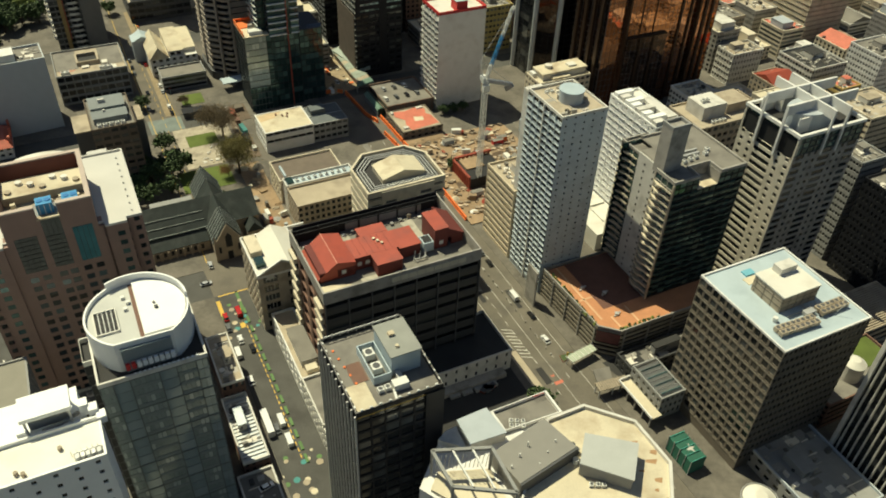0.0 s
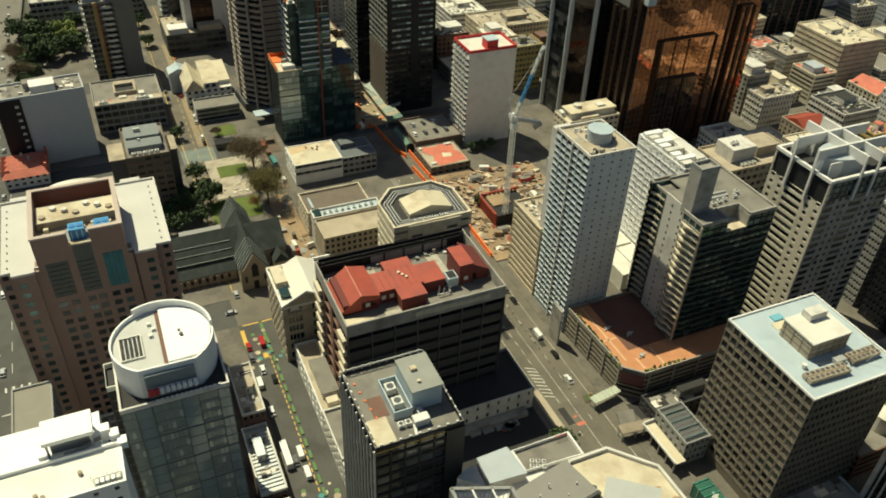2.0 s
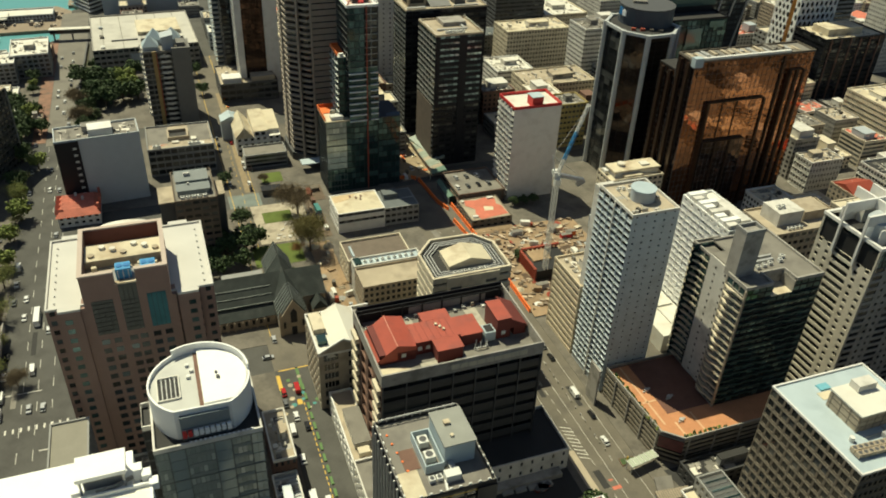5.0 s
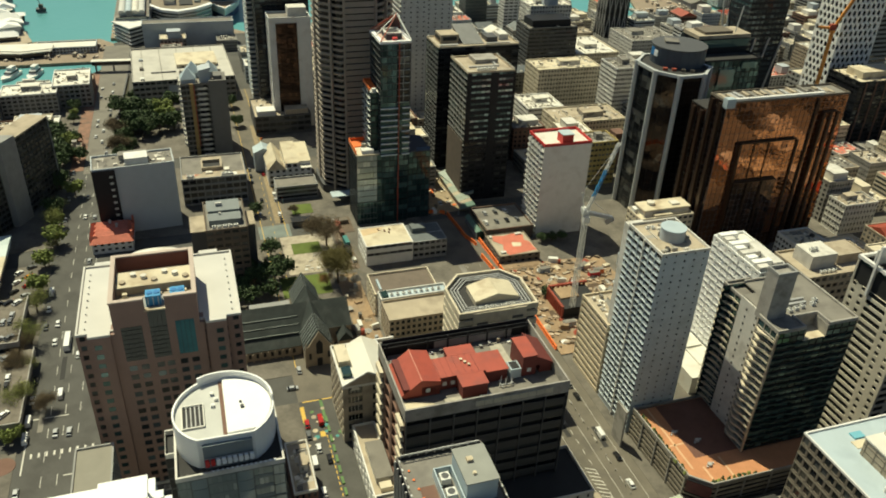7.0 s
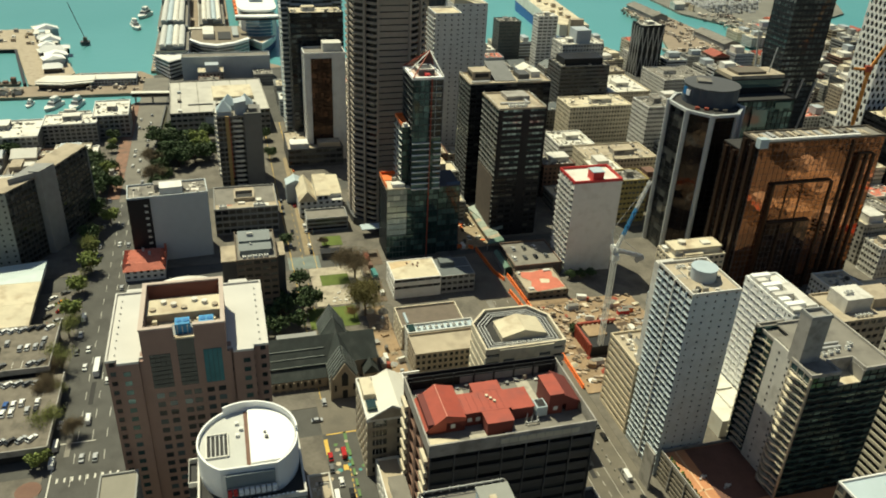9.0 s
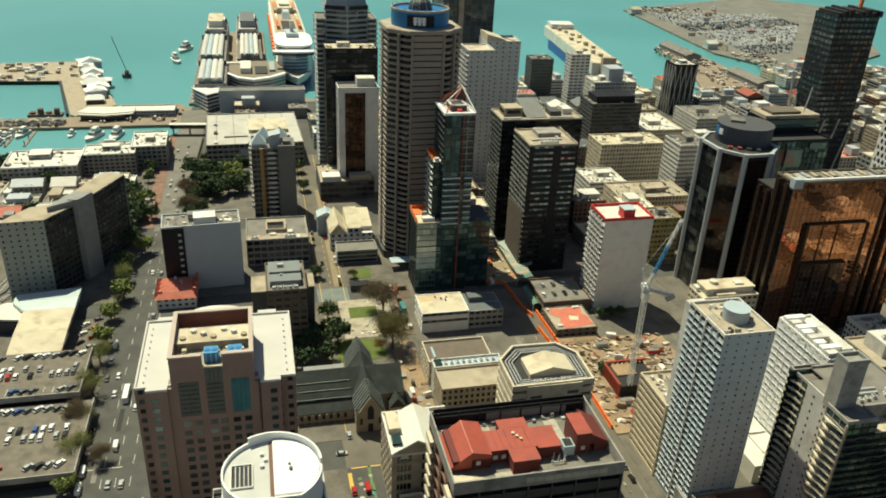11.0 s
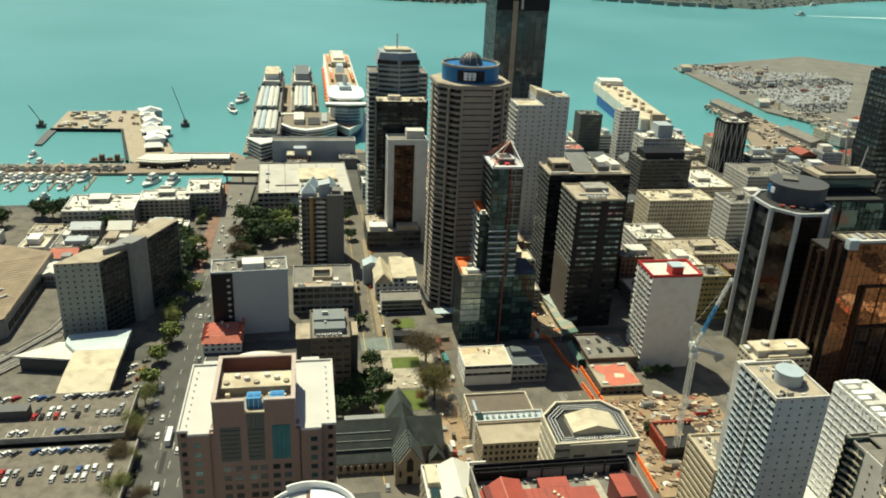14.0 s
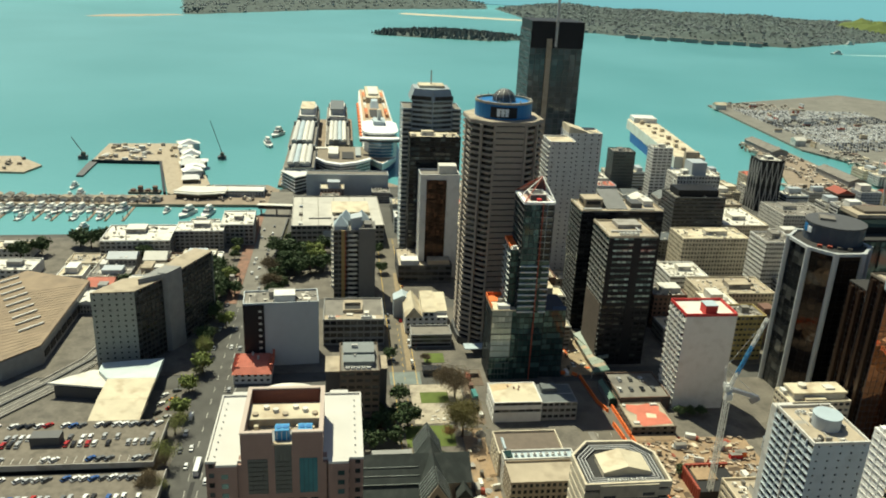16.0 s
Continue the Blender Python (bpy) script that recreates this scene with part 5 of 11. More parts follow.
part("upper_block", Geo().prism([(14.5, 140.6), (24.8, 144.8), (19.3, 153.5), (10.6, 148.7)], 33.8, 37.6), pale, o)
part("roof", Geo().prism([(14.3, 140.3), (25.1, 144.7), (19.4, 153.8), (10.4, 148.9)], 37.6, 37.9), greyblue, o)
part("upper_block", Geo().prism([(5, 142.8), (13, 140.2), (10.4, 148), (7.3, 146.1)], 33.8, 36.2), pale, o)
aircons(o, 27, 149.6, 34.2, 3, 2, 1.2, 1.8)
part("terrace", Geo().prism([(3.2, 127), (24, 114), (25.8, 120.1), (19.7, 134.2), (5, 132.7)], 33.8, 35), roofcream, o)
quad = [(3.2, 132.7), (19.7, 134.2), (25.8, 120.1), (8.8, 121.5)]
for k in range(4):
    part("pergola_beam", Geo().beam((*quad[k], 44.5), (*quad[(k + 1) % 4], 44.5), 0.45), midgrey, o)
    part("pergola_post", Geo().beam((*quad[k], 34), (*quad[k], 44.5), 0.4), midgrey, o)
for k in (1, 2):
    a = [quad[0][i] + (quad[1][i] - quad[0][i]) * k / 3 for i in (0, 1)]
    b = [quad[3][i] + (quad[2][i] - quad[3][i]) * k / 3 for i in (0, 1)]
    part("pergola_beam", Geo().beam((*a, 44.7), (*b, 44.7), 0.25), unitwhite, o)
for k in range(14):
    a = [quad[0][i] + (quad[1][i] - quad[0][i]) * k / 14 for i in (0, 1)]
    part("railing_bar", Geo().beam((*a, 36), (a[0] + 0.3, a[1] - 1.5, 44.2), 0.08), steel, o)
part("roof_patch", Geo().prism([(14, 114.5), (22, 114), (23, 119), (14.5, 120)], 35, 36.2), darkgrey, o)
for k in range(4):
    part("vent_pipe", Geo().beam((34.5 + k * 0.9, 160.6 + k * 0.45, 35.3), (34.9 + k * 0.9, 159.8 + k * 0.45, 36.4), 0.12), redflat, o)

# tower with pale upright fins, at the edge of the view
o = building("office_tower", "dark office tower with pale upright fins", *at(200, 52), 34, 37, 78, 20, 12, 16, blackclad, glass_dark, roofgrey, panes=("left",), style=dict(sill=0.15, pier=0.1, fins=0.9, fin_mat=pale))
part("corner_frame", Geo().box(-1.2, 36, 0, 0.0, 37.2, 78), pale, o)
o = building("annex_building", "low dark building between two towers", *at(172, 66), 26, 34, 8, 2, 8, 8, midgrey, glass_dark, midgrey, style=SASH, clutter=3, cap=greyblue)
o = thing("storage_tank", *at(158.5, 81), 0, ROT, "round pale domed tank beside a tower", "tank")
part("shell", Geo().disc(0, 0, 5.2, 0, 10.5, 28), pale, o)
part("lid", Geo().disc(0, 0, 5.4, 10.5, 12.2, 28, 2.0), roofwhite, o, "low domed white lid")
part("rail", Geo().ring([(6 * math.cos(a), 6 * math.sin(a)) for a in np.linspace(0, 6.28, 20, False)], [(5.8 * math.cos(a), 5.8 * math.sin(a)) for a in np.linspace(0, 6.28, 20, False)], 10.2, 10.5), steel, o)
o = building("pavilion", "low building with a shiny saw-tooth glass roof", *at(154.5, 125.5), 10.6, 17, 12, 3, 5, 6, midgrey, glass_dark, roofgrey, style=SASH)
for k in range(8):
    part("roof_ridge", Geo().gable(0.8, 0.8 + k * 1.9, 9.8, 2.5 + k * 1.9, 11.1, 12.4), steel, o)
for k in range(4):
    part("glass_strip", Geo().box(1, 1.5 + k * 3.8, 12.0, 9.6, 2.0 + k * 3.8, 12.6), glass_teal(), o)
o = thing("entrance_canopy", *at(150.2, 123.5), 0.15, ROT, "long pale canopy over an entrance", "canopy")
part("slab", Geo().box(0, 0, 4.8, 4.4, 19, 5.3), roofcream, o)
part("edge_beam", Geo().box(-0.4, 0, 5.3, 0.1, 19.4, 6.1).box(0.1, 18.9, 5.3, 4.4, 19.4, 6.6), white, o)
for k in range(5):
    part("post", Geo().box(0.2, 0.6 + k * 4.4, 0, 0.7, 1.1 + k * 4.4, 4.8), concrete, o)
o = thing("covered_walkway", *at(141.2, 142.3), 0.02, ROT - 6, "slatted brown canopy walkway", "canopy")
part("roof", Geo().box(0, 0, 4.2, 13, 3.8, 4.5), browncon, o)
for k in range(14):
    part("slat", Geo().box(0.3 + k * 0.92, -0.2, 4.5, 0.75 + k * 0.92, 4.0, 4.75), tan, o)
for a in (0.4, 6, 12.2):
    part("post", Geo().box(a, 0.3, 0, a + 0.35, 0.65, 4.2).box(a, 3.1, 0, a + 0.35, 3.45, 4.2), steel, o)
o = thing("covered_walkway", *at(143.5, 146.8), 0.02, ROT, "dark sloping canopy beside a walkway", "canopy")
part("roof", Geo().prism([(0, 0), (6.5, -0.5), (8, 4), (1.5, 5)], 3.2, 3.6, [(0, 0, 3.5), (6.5, -0.5, 3.5), (8, 4, 4.6), (1.5, 5, 4.6)]), roofgrey, o)
part("post", Geo().box(0.5, 0.5, 0, 0.9, 0.9, 3.2).box(6.5, 3.2, 0, 6.9, 3.6, 3.4), steel, o)
o = thing("glass_canopy", *at(140.2, 158.6), 0.02, ROT + 8, "pale green glass canopy at a car park entrance", "canopy")
part("roof", Geo().box(0, 0, 3.8, 12.4, 3.6, 4.05), surface("green_white_glass", (0.42, 0.46, 0.36), 0.4, var=0.2), o)
for k in range(7):
    part("rafter", Geo().box(k * 2.05, -0.2, 4.05, k * 2.05 + 0.15, 3.8, 4.3), white, o)
for a in (0.4, 11.8):
    part("post", Geo().box(a, 0.3, 0, a + 0.3, 0.6, 3.8).box(a, 3, 0, a + 0.3, 3.3, 3.8), steel, o)
# yard sheet coloured near-black in place of the shadow over it
solid("yard", Geo().prism([at(56, 141), at(119.5, 141), at(119.5, 186), at(93, 186), at(56, 172)], 0.15, 0.19), roofdark, "yard behind a warehouse, darkened to stand in for shadow", "yard", "structure")
for k in range(9):
    q = thing("skip", *at(92 + (k * 13) % 25, 146 + (k * 17) % 34), 0.2, ROT + 30 * k, "dull steel bin in a service yard", "bin", "yard bins")
    part("tub", Geo().prism([(-1.4, -0.8), (1.4, -0.8), (1.4, 0.8), (-1.4, 0.8)], 0, 1.3, [(-1.8, -0.95), (1.8, -0.95), (1.8, 0.95), (-1.8, 0.95)]), (midgrey, rust, darkgrey)[k % 3], q)
    part("lid", Geo().box(-1.85, -1.0, 1.3, 1.85, 1.0, 1.42), darkgrey, q)
# flat dark sheet painted for the deep shade between podium and pavilion
solid("sunken_lane", Geo().prism([at(155.5, 143), at(205, 143), at(205, 156.6), at(153.2, 156.6)], 0.15, 0.19), roofdark, "dark ground sheet standing in for deep shade beside a podium", "road", "structure")
# made-up dark block, added to keep the shaded gap black
o = building("annex_building", "low black block added in the shaded gap beside a podium", *at(157, 145), 44, 9, 6.5, 2, 12, 3, charcoal, glass_dark, roofdark, style=SASH, clutter=1)
o = thing("planter_island", *at(139.5, 163), 0.01, ROT, "brick planter island at the end of a parking lane", "planter")
part("kerb", Geo().prism([(0, 0), (6, 1.2), (6.4, 3.2), (0.4, 3.6)], 0, 0.35), brick, o)
part("bed", Geo().prism([(0.3, 0.3), (5.7, 1.4), (6, 2.9), (0.6, 3.3)], 0.35, 0.45), leafdark, o)
part("sign_post", Geo().box(2.4, 1.4, 0.45, 2.9, 1.7, 3.0), lineyellow, o)
o = thing("hoarding", *at(150.2, 102.5), 0.15, ROT, "green construction netting on a scaffold frame", "scaffold")
part("net", Geo().box(0, 0, 0, 6.4, 12, 6.2), surface("green_net", (0.02, 0.11, 0.075), 0.8, var=0.3, fine=1.5), o)
part("star_mark", Geo().prism([(2.0, 5), (3.4, 5.6), (4.2, 7.2), (4.3, 5.6), (5.6, 5.2), (4.4, 4.7), (4.2, 3.2), (3.4, 4.4)], 6.2, 6.23), pale, o)
for k in range(5):
    part("pole", Geo().box(-0.2, k * 2.9, 0, 0.0, 0.2 + k * 2.9, 7), steel, o)
    part("pole", Geo().beam((6.5, k * 2.5, 2), (6.5, k * 2.5 + 2.5, 7), 0.08), steel, o)
    part("pole", Geo().beam((0, k * 2.8 + 0.3, 6.5), (6.4, k * 2.8 + 0.3, 6.5), 0.1), surface("green_pole", (0.06, 0.30, 0.24), 0.6), o)
o = building("annex_building", "low brown buildings with a grassed roof terrace", *at(206, 98), 41, 20.5, 13, 4, 9, 5, brick, glass_dark, roofgrey, style=BANDS)
part("roof_lawn", Geo().box(22, 8, 12.1, 40, 20, 12.4), grass, o, "green roof lawn")
part("pool", Geo().box(23, 13.5, 12.42, 27, 16.5, 12.5), roofblue, o)
part("tank", Geo().disc(18, 8, 4.0, 12, 19, 24), pale, o, "round white rooftop tank")
part("tank_lid", Geo().disc(18, 8, 4.1, 19, 20.6, 24, 1.6), roofwhite, o)
o = building("annex_building", "low tan building with a slatted roof", *at(248.5, 120), 30, 20, 11, 3, 8, 5, tan, glass_dark, roofgrey, style=BANDS)
for k in range(18):
    part("slat", Geo().box(0.6, 1 + k * 1.05, 10.2, 29.4, 1.5 + k * 1.05, 10.9), tan, o)

# worn fittings on the nearer roofs
for ob in [b for b in bpy.data.objects if b.parent is None and b.name.startswith(("apartment_tower", "office_tower"))]:
    if abs(ob.location.x - 47.4) < 0.01:
        roof_bits(ob, 19.7, 23.5, 83.62, random.Random(3), 1)


# ---- church, middle ground ----
def ub(name, label, u, v, w, d, h, nf, nbf, nbs, wall, glass, roof=None, **k):
    """A building placed on the street grid."""
    return building(name, label, *at(u, v), w, d, h, nf, nbf, nbs, wall, glass, roof, **k)


o = thing("cathedral", *at(0, 0), 0, ROT, "gothic stone cathedral with steep dark slate roofs", "church")
part("nave_wall", Geo().box(8.5, 289.5, 0, 57, 310.5, 9), sandstone, o)
part("nave_roof", Geo().gable(8.3, 288.8, 57.2, 311.2, 9, 17.5), slate, o, "steep dark slate nave roof")
part("aisle_wall", Geo().box(8.5, 284.6, 0, 33.5, 289.5, 5), sandstone, o)
part("aisle_roof", Geo().prism([(8.2, 284.2), (33.5, 284.2), (33.5, 289.4), (8.2, 289.4)], 5, 5.2, [(8.2, 284.2, 5.2), (33.5, 284.2, 5.2), (33.5, 289.4, 8.6), (8.2, 289.4, 8.6)]), slate, o)
for k in range(7):
    part("clerestory_window", Geo().box(10.5 + k * 3.2, 289.3, 6.2, 11.6 + k * 3.2, 289.45, 8.4), surface("leaded_glass", (0.10, 0.12, 0.115), 0.3), o)
    part("aisle_window", Geo().box(10.3 + k * 3.2, 284.5, 1.6, 11.5 + k * 3.2, 284.58, 4.0), dark, o)
    part("buttress", Geo().box(8.8 + k * 3.2, 283.6, 0, 9.5 + k * 3.2, 284.6, 4.6), sandstone, o)
part("transept_wall", Geo().box(34, 275, 0, 46, 324, 9), sandstone, o)
part("gable_wall", Geo().gable(33.9, 274.9, 46.1, 324.1, 9, 18.3, 'y'), sandstone, o)
part("transept_roof", Geo().gable(33.4, 275.6, 46.6, 323.4, 8.7, 18.8, 'y'), slate, o, "steep slate transept roof with pale strips")
# roof strips, painted paler to carry sun glint on the slate as well
pale_strip_and_glint = surface("pale_strip_and_glint", (0.30, 0.33, 0.31), 0.7, var=0.2)
for k in (0, 1, 2, 3, 4, 5, 16, 17, 18, 19, 20):
    part("roof_strip", Geo().beam((33.5, 277 + k * 2.2, 8.95), (39.6, 277 + k * 2.2, 18.6), 0.2), pale_strip_and_glint, o)
    part("roof_strip", Geo().beam((46.5, 277 + k * 2.2, 8.95), (40.4, 277 + k * 2.2, 18.6), 0.2), pale_strip_and_glint, o)
for k in range(3):
    part("roof_strip", Geo().beam((9, 289 + k * 3, 9.3 + k * 2.35), (33.5, 289 + k * 3, 9.3 + k * 2.35), 0.09), pale_strip_and_glint, o)
part("rose_window", Geo().box(38.6, 274.75, 6.5, 41.4, 274.88, 12.0), dark, o)
part("rose_window", Geo().gable(38.6, 274.75, 41.4, 274.88, 12.0, 14.0, 'y'), dark, o)
part("church_door", Geo().box(38.9, 274.7, 0, 41.1, 274.88, 4.2), dark, o)
for a in (35.4, 43.6):
    part("side_window", Geo().box(a, 274.75, 4, a + 1.0, 274.88, 7.2), dark, o)
for a in (33.6, 45.4):
    part("buttress", Geo().box(a, 274.2, 0, a + 1, 275.4, 10.5), sandstone, o)
    part("pinnacle", Geo().disc(a + 0.5, 274.8, 0.7, 10.5, 13.5, 4, 0.05), sandstone, o)
part("porch", Geo().box(50, 283, 0, 56.5, 289.5, 5.5), sandstone, o)
part("porch_roof", Geo().gable(49.7, 282.6, 56.8, 289.4, 5.5, 10, 'y'), slate, o)
part("rear_hall", Geo().box(14, 311, 0, 33, 320, 6), midgrey, o)

# low buildings behind the church
o = ub("office_building", "cream low building with a dark back roof", 73, 281, 31, 16, 14, 4, 12, 6, tan, glass_dark, rooftan, panes=("front", "left"), style=dict(sill=0.4, pier=0.4))
o = ub("office_building", "low building with a pale blue-white roof", 73, 297.3, 33, 7, 14.6, 4, 10, 3, pale, glass_dark, roofblue, style=SASH)
aircons(o, 6, 3.5, 13.6, 9, 1, 1.4, 2.9)
part("skylight", Geo().box(1, 1, 13.6, 4, 6, 15.2), glass_teal(), o)
o = ub("office_building", "low building with a brown-grey roof", 72, 304.6, 31, 18, 13, 3, 9, 5, cream, glass_dark, surface("brown_roof", (0.15, 0.12, 0.095), 0.9, var=0.2), style=SASH)
part("skylight", Geo().box(3, 3, 12, 4, 12, 13.4), roofblue, o)
o = ub("office_building", "low white building with a cream deck roof", 78, 350, 25.5, 20.5, 12, 3, 6, 5, white, glass_dark, roofcream, panes=("front", "left"), style=dict(sill=0.58, pier=0.03), parapet=0.4, sides={"front": dict(base=3.5, storeys=2)})
part("roof_stain", Geo().prism([(1, 12), (9, 14), (14, 19), (6, 19.6), (1, 18)], 11.73, 11.76), surface("ochre_stain", (0.56, 0.42, 0.26), 0.9, var=0.2), o)
for a, b in ((13, 14), (15, 12), (16, 15), (10, 16)):
    part("roof_vent", Geo().box(a, b, 11.6, a + 0.8, b + 1.6, 12.3), brick, o)
# grey roof painted darker, with the glass tower's shadow in its colour
o = ub("office_building", "low grey building beside a white one, roof darkened for shadow", 103.8, 350.5, 19, 19, 11, 3, 6, 5, midgrey, glass_dark, zincdark, panes=("front",), style=dict(sill=0.5, pier=0.2), parapet=0.4)
part("roof_room", Geo().box(2, 10, 10.6, 10, 16, 13.5), zincdark, o)
part("roof_seam", Geo().box(0.6, 9, 10.72, 18.4, 9.3, 10.9), steel, o)
o = ub("parking_building", "brown brick parking deck beside a white tower", 149, 358.6, 28.5, 28, 8, 2, 9, 6, surface("dusky_brick", (0.17, 0.115, 0.085), 0.9, var=0.25, stain=(0.10, 0.07, 0.055)), glass_dark, roofgrey, style=BANDS, sides={"front": dict(blank=True)})
part("plank_wall", Geo().box(0.2, -0.25, 0, 28.3, -0.02, 7.2), browncon, o)
for k in range(9):
    part("buttress", Geo().box(1 + k * 3.2, -0.6, 0, 1.5 + k * 3.2, -0.26, 6.8), brick, o)
o = ub("shed", "low brown building with a torn salmon roof", 147.2, 333, 23.5, 23.5, 6, 2, 6, 5, browncon, glass_dark, rooftan, style=SASH, parapet=0.5)
part("roof_sheet", Geo().prism([(6, 1), (22.6, 3), (22, 12), (20, 14.5), (21.5, 20), (16, 22.6), (10, 21), (4, 22.4), (2.5, 17), (6.5, 12), (4.5, 6)], 5.63, 5.72), redtile, o, "salmon painted roof sheet")
part("roof_sheet", Geo().prism([(11, 9), (16, 8.4), (17, 12), (12, 13.5)], 5.72, 5.76), roofcream, o)
for a, b, w_, d_ in ((2, 3, 3, 2), (17, 20.5, 4, 1.6), (1.6, 20, 1.6, 2)):
    part("roof_debris", Geo().box(a, b, 5.6, a + w_, b + d_, 6.4), pale, o)
part("spoil", Geo().prism([(-3, -7), (24, -6), (23.4, -0.7), (0, -0.7)], 0, 0.6, [(-1, -5, 1.2), (22, -4.5, 1.0), (22, -1, 2.0), (1, -1, 2.2)]), dirt, o, "earth bank in front of the shed")
o = thing("site_shed", *at(145.3, 363.5), 0, ROT, "green-roofed covered walkway by a building site", "shed")
part("wall", Geo().box(0, 0, 0, 3.4, 20, 3.8), midgrey, o)
part("roof", Geo().gable(-0.4, -0.5, 3.8, 20.5, 3.8, 5.6, 'y'), surface("green_sheet", (0.13, 0.22, 0.17), 0.6), o)
part("end_net", Geo().box(-0.3, -0.62, 0, 3.7, -0.52, 5), surface("dark_green_net", (0.015, 0.05, 0.035), 0.8), o)
o = thing("site_shed", *at(146.2, 398), 0, ROT, "long pale curved canopy over a pavement", "shed")
part("wall", Geo().box(1.4, 0, 0, 7.4, 43, 4.2), midgrey, o)
cg = surface("pale_green_sheet", (0.24, 0.28, 0.23), 0.6, var=0.25)
for k in range(11):
    part("roof", Geo().prism([(0.4 + 0.25 * math.sin(k), k * 4), (8.6, k * 4), (8.6, k * 4 + 3.9), (0.4, k * 4 + 3.9)], 4.2, 5, [(0.8, k * 4, 4.6), (8.0, k * 4, 6.2 + (k % 3) * 0.2), (8.0, k * 4 + 3.9, 6.2 + (k % 3) * 0.2), (0.8, k * 4 + 3.9, 4.6)]), cg if k % 3 else rooftan, o)
part("roof", Geo().prism([(-2.5, -5), (9.5, -4), (8.6, -0.1), (0.6, -0.1)], 4.2, 5, [(-2, -4.6, 4.6), (9, -3.6, 5.2), (8.2, -0.2, 6.4), (1, -0.2, 5)]), surface("green_sheet", (0.13, 0.22, 0.17)), o, "green lower roof end")
part("post", Geo().box(-1.8, -4.4, 0, -1.4, -4, 4.3).box(8.6, -3.4, 0, 9, -3, 4.4), steel, o)

# ---- towers of the middle distance ----
# rounded tower with ribbon windows
o = thing("office_tower", -115.3, 450.2, 0, ROT + 2, "brown-grey rounded office tower with ribbon windows and a blue crown", "tower")
o.scale = (1.05, 1.05, 0.9725)
OCCUPIED.append((69, 430, 50, 50))


def rounded(r, cut, n=6):
    """An eight-sided plan with rounded corners."""
    pts = []
    for k in range(4):
        for j in range(n):
            a = radians(90 * k - 28 + 56 * j / (n - 1))
            x, y = r * math.cos(a), r * math.sin(a)
            e = cut
            q = max(abs(x), abs(y))
            f = min(1.0, e / q)
            pts.append((x * f, y * f))
    return pts


pl, pi_ = rounded(23.0, 20.4), rounded(22.1, 19.5)
part("body", Geo().prism(rounded(21.9, 19.3), 0, 144), surface("black_ribbon_glass", (0.010, 0.011, 0.012), 0.12, var=0.2), o, "dark ribbon glass behind the floors")
me = Geo().ring(pl, pi_, 0, 1.45).mesh("floor_band", anzstone)
for k in range(39):
    part("floor_band", me, None, o, m=pose(0, 0, 3.6 * k + 3))
for k in (0, 2):
    slot = Geo()
    for j in range(39):
        slot.box(-8.2, -20.4, 3.6 * j + 4.46, 8.2, -19.85, 3.6 * j + 5.96)
    part("slot_panel", slot, anzstone, o, m=pose(0, 0, 0, 0, 0, 90 * k), kind="stuff")
for off in (-132, -113, -67, -48, 48, 67, 113, 132, 180, 0):
    a = radians(off)
    r_ = min(23.0, 20.4 / max(abs(math.cos(a)), abs(math.sin(a))))
    part("pier", Geo().box(-0.6, -0.5, 0, 0.6, 0.9, 143.6), anzstone, o, m=pose(r_ * math.cos(a), r_ * math.sin(a), 0, 0, 0, off + 90))
part("cornice", Geo().prism(rounded(23.4, 20.8), 143.4, 145.6), anzstone, o)
part("roof", Geo().prism(rounded(22.6, 20), 145.6, 145.8), rooftan, o)
part("crown", Geo().disc(0, 0, 15.8, 145.8, 154.4, 36), bluepaint, o, "blue crown ring with white bars")
part("crown_rim", Geo().ring([(16.0 * math.cos(a), 16.0 * math.sin(a)) for a in np.linspace(0, 2 * math.pi, 36, False)], [(15.0 * math.cos(a), 15.0 * math.sin(a)) for a in np.linspace(0, 2 * math.pi, 36, False)], 154.4, 155.6), tan, o)
for k in range(16):
    a = 2 * math.pi * k / 16
    part("strut", Geo().beam((15.4 * math.cos(a), 15.4 * math.sin(a), 146), (15.4 * math.cos(a), 15.4 * math.sin(a), 157), 0.18), steel, o)
for a0 in range(-126, -74, 4):
    a = radians(a0)
    part("sign_field", Geo().box(-0.75, -0.12, 0, 0.75, 0, 6.4), blackclad, o, m=pose(15.96 * math.cos(a), 15.96 * math.sin(a), 146.8, 0, 0, a0 + 90))
for a0 in (-93, -85, -77):
    for s in (-1.6, 1.6):
        a = radians(a0 - 19 + s)
        part("sign_bar", Geo().box(-0.55, -0.3, 0, 0.55, 0, 4.6), signwhite, o, m=pose(16.05 * math.cos(a), 16.05 * math.sin(a), 147.8, 0, 0, math.degrees(a) + 90) @ pose(0, 0, 0, 0, 14 if s < 0 else -14))
    a = radians(a0 - 19)
    part("sign_bar", Geo().box(-1.1, -0.3, 0, 1.1, 0, 1.0), signwhite, o, m=pose(16.05 * math.cos(a), 16.05 * math.sin(a), 149.4, 0, 0, math.degrees(a) + 90))
bm = bmesh.new()
bmesh.ops.create_uvsphere(bm, u_segments=20, v_segments=10, radius=6.4)
bmesh.ops.delete(bm, geom=[v for v in bm.verts if v.co.z < -1.5], context='VERTS')
me = bpy.data.meshes.new("dome")
bm.to_mesh(me)
me.materials.append(darkgrey)
part("dome", me, None, o, "dark latticed dome", m=pose(0, 0, 155))
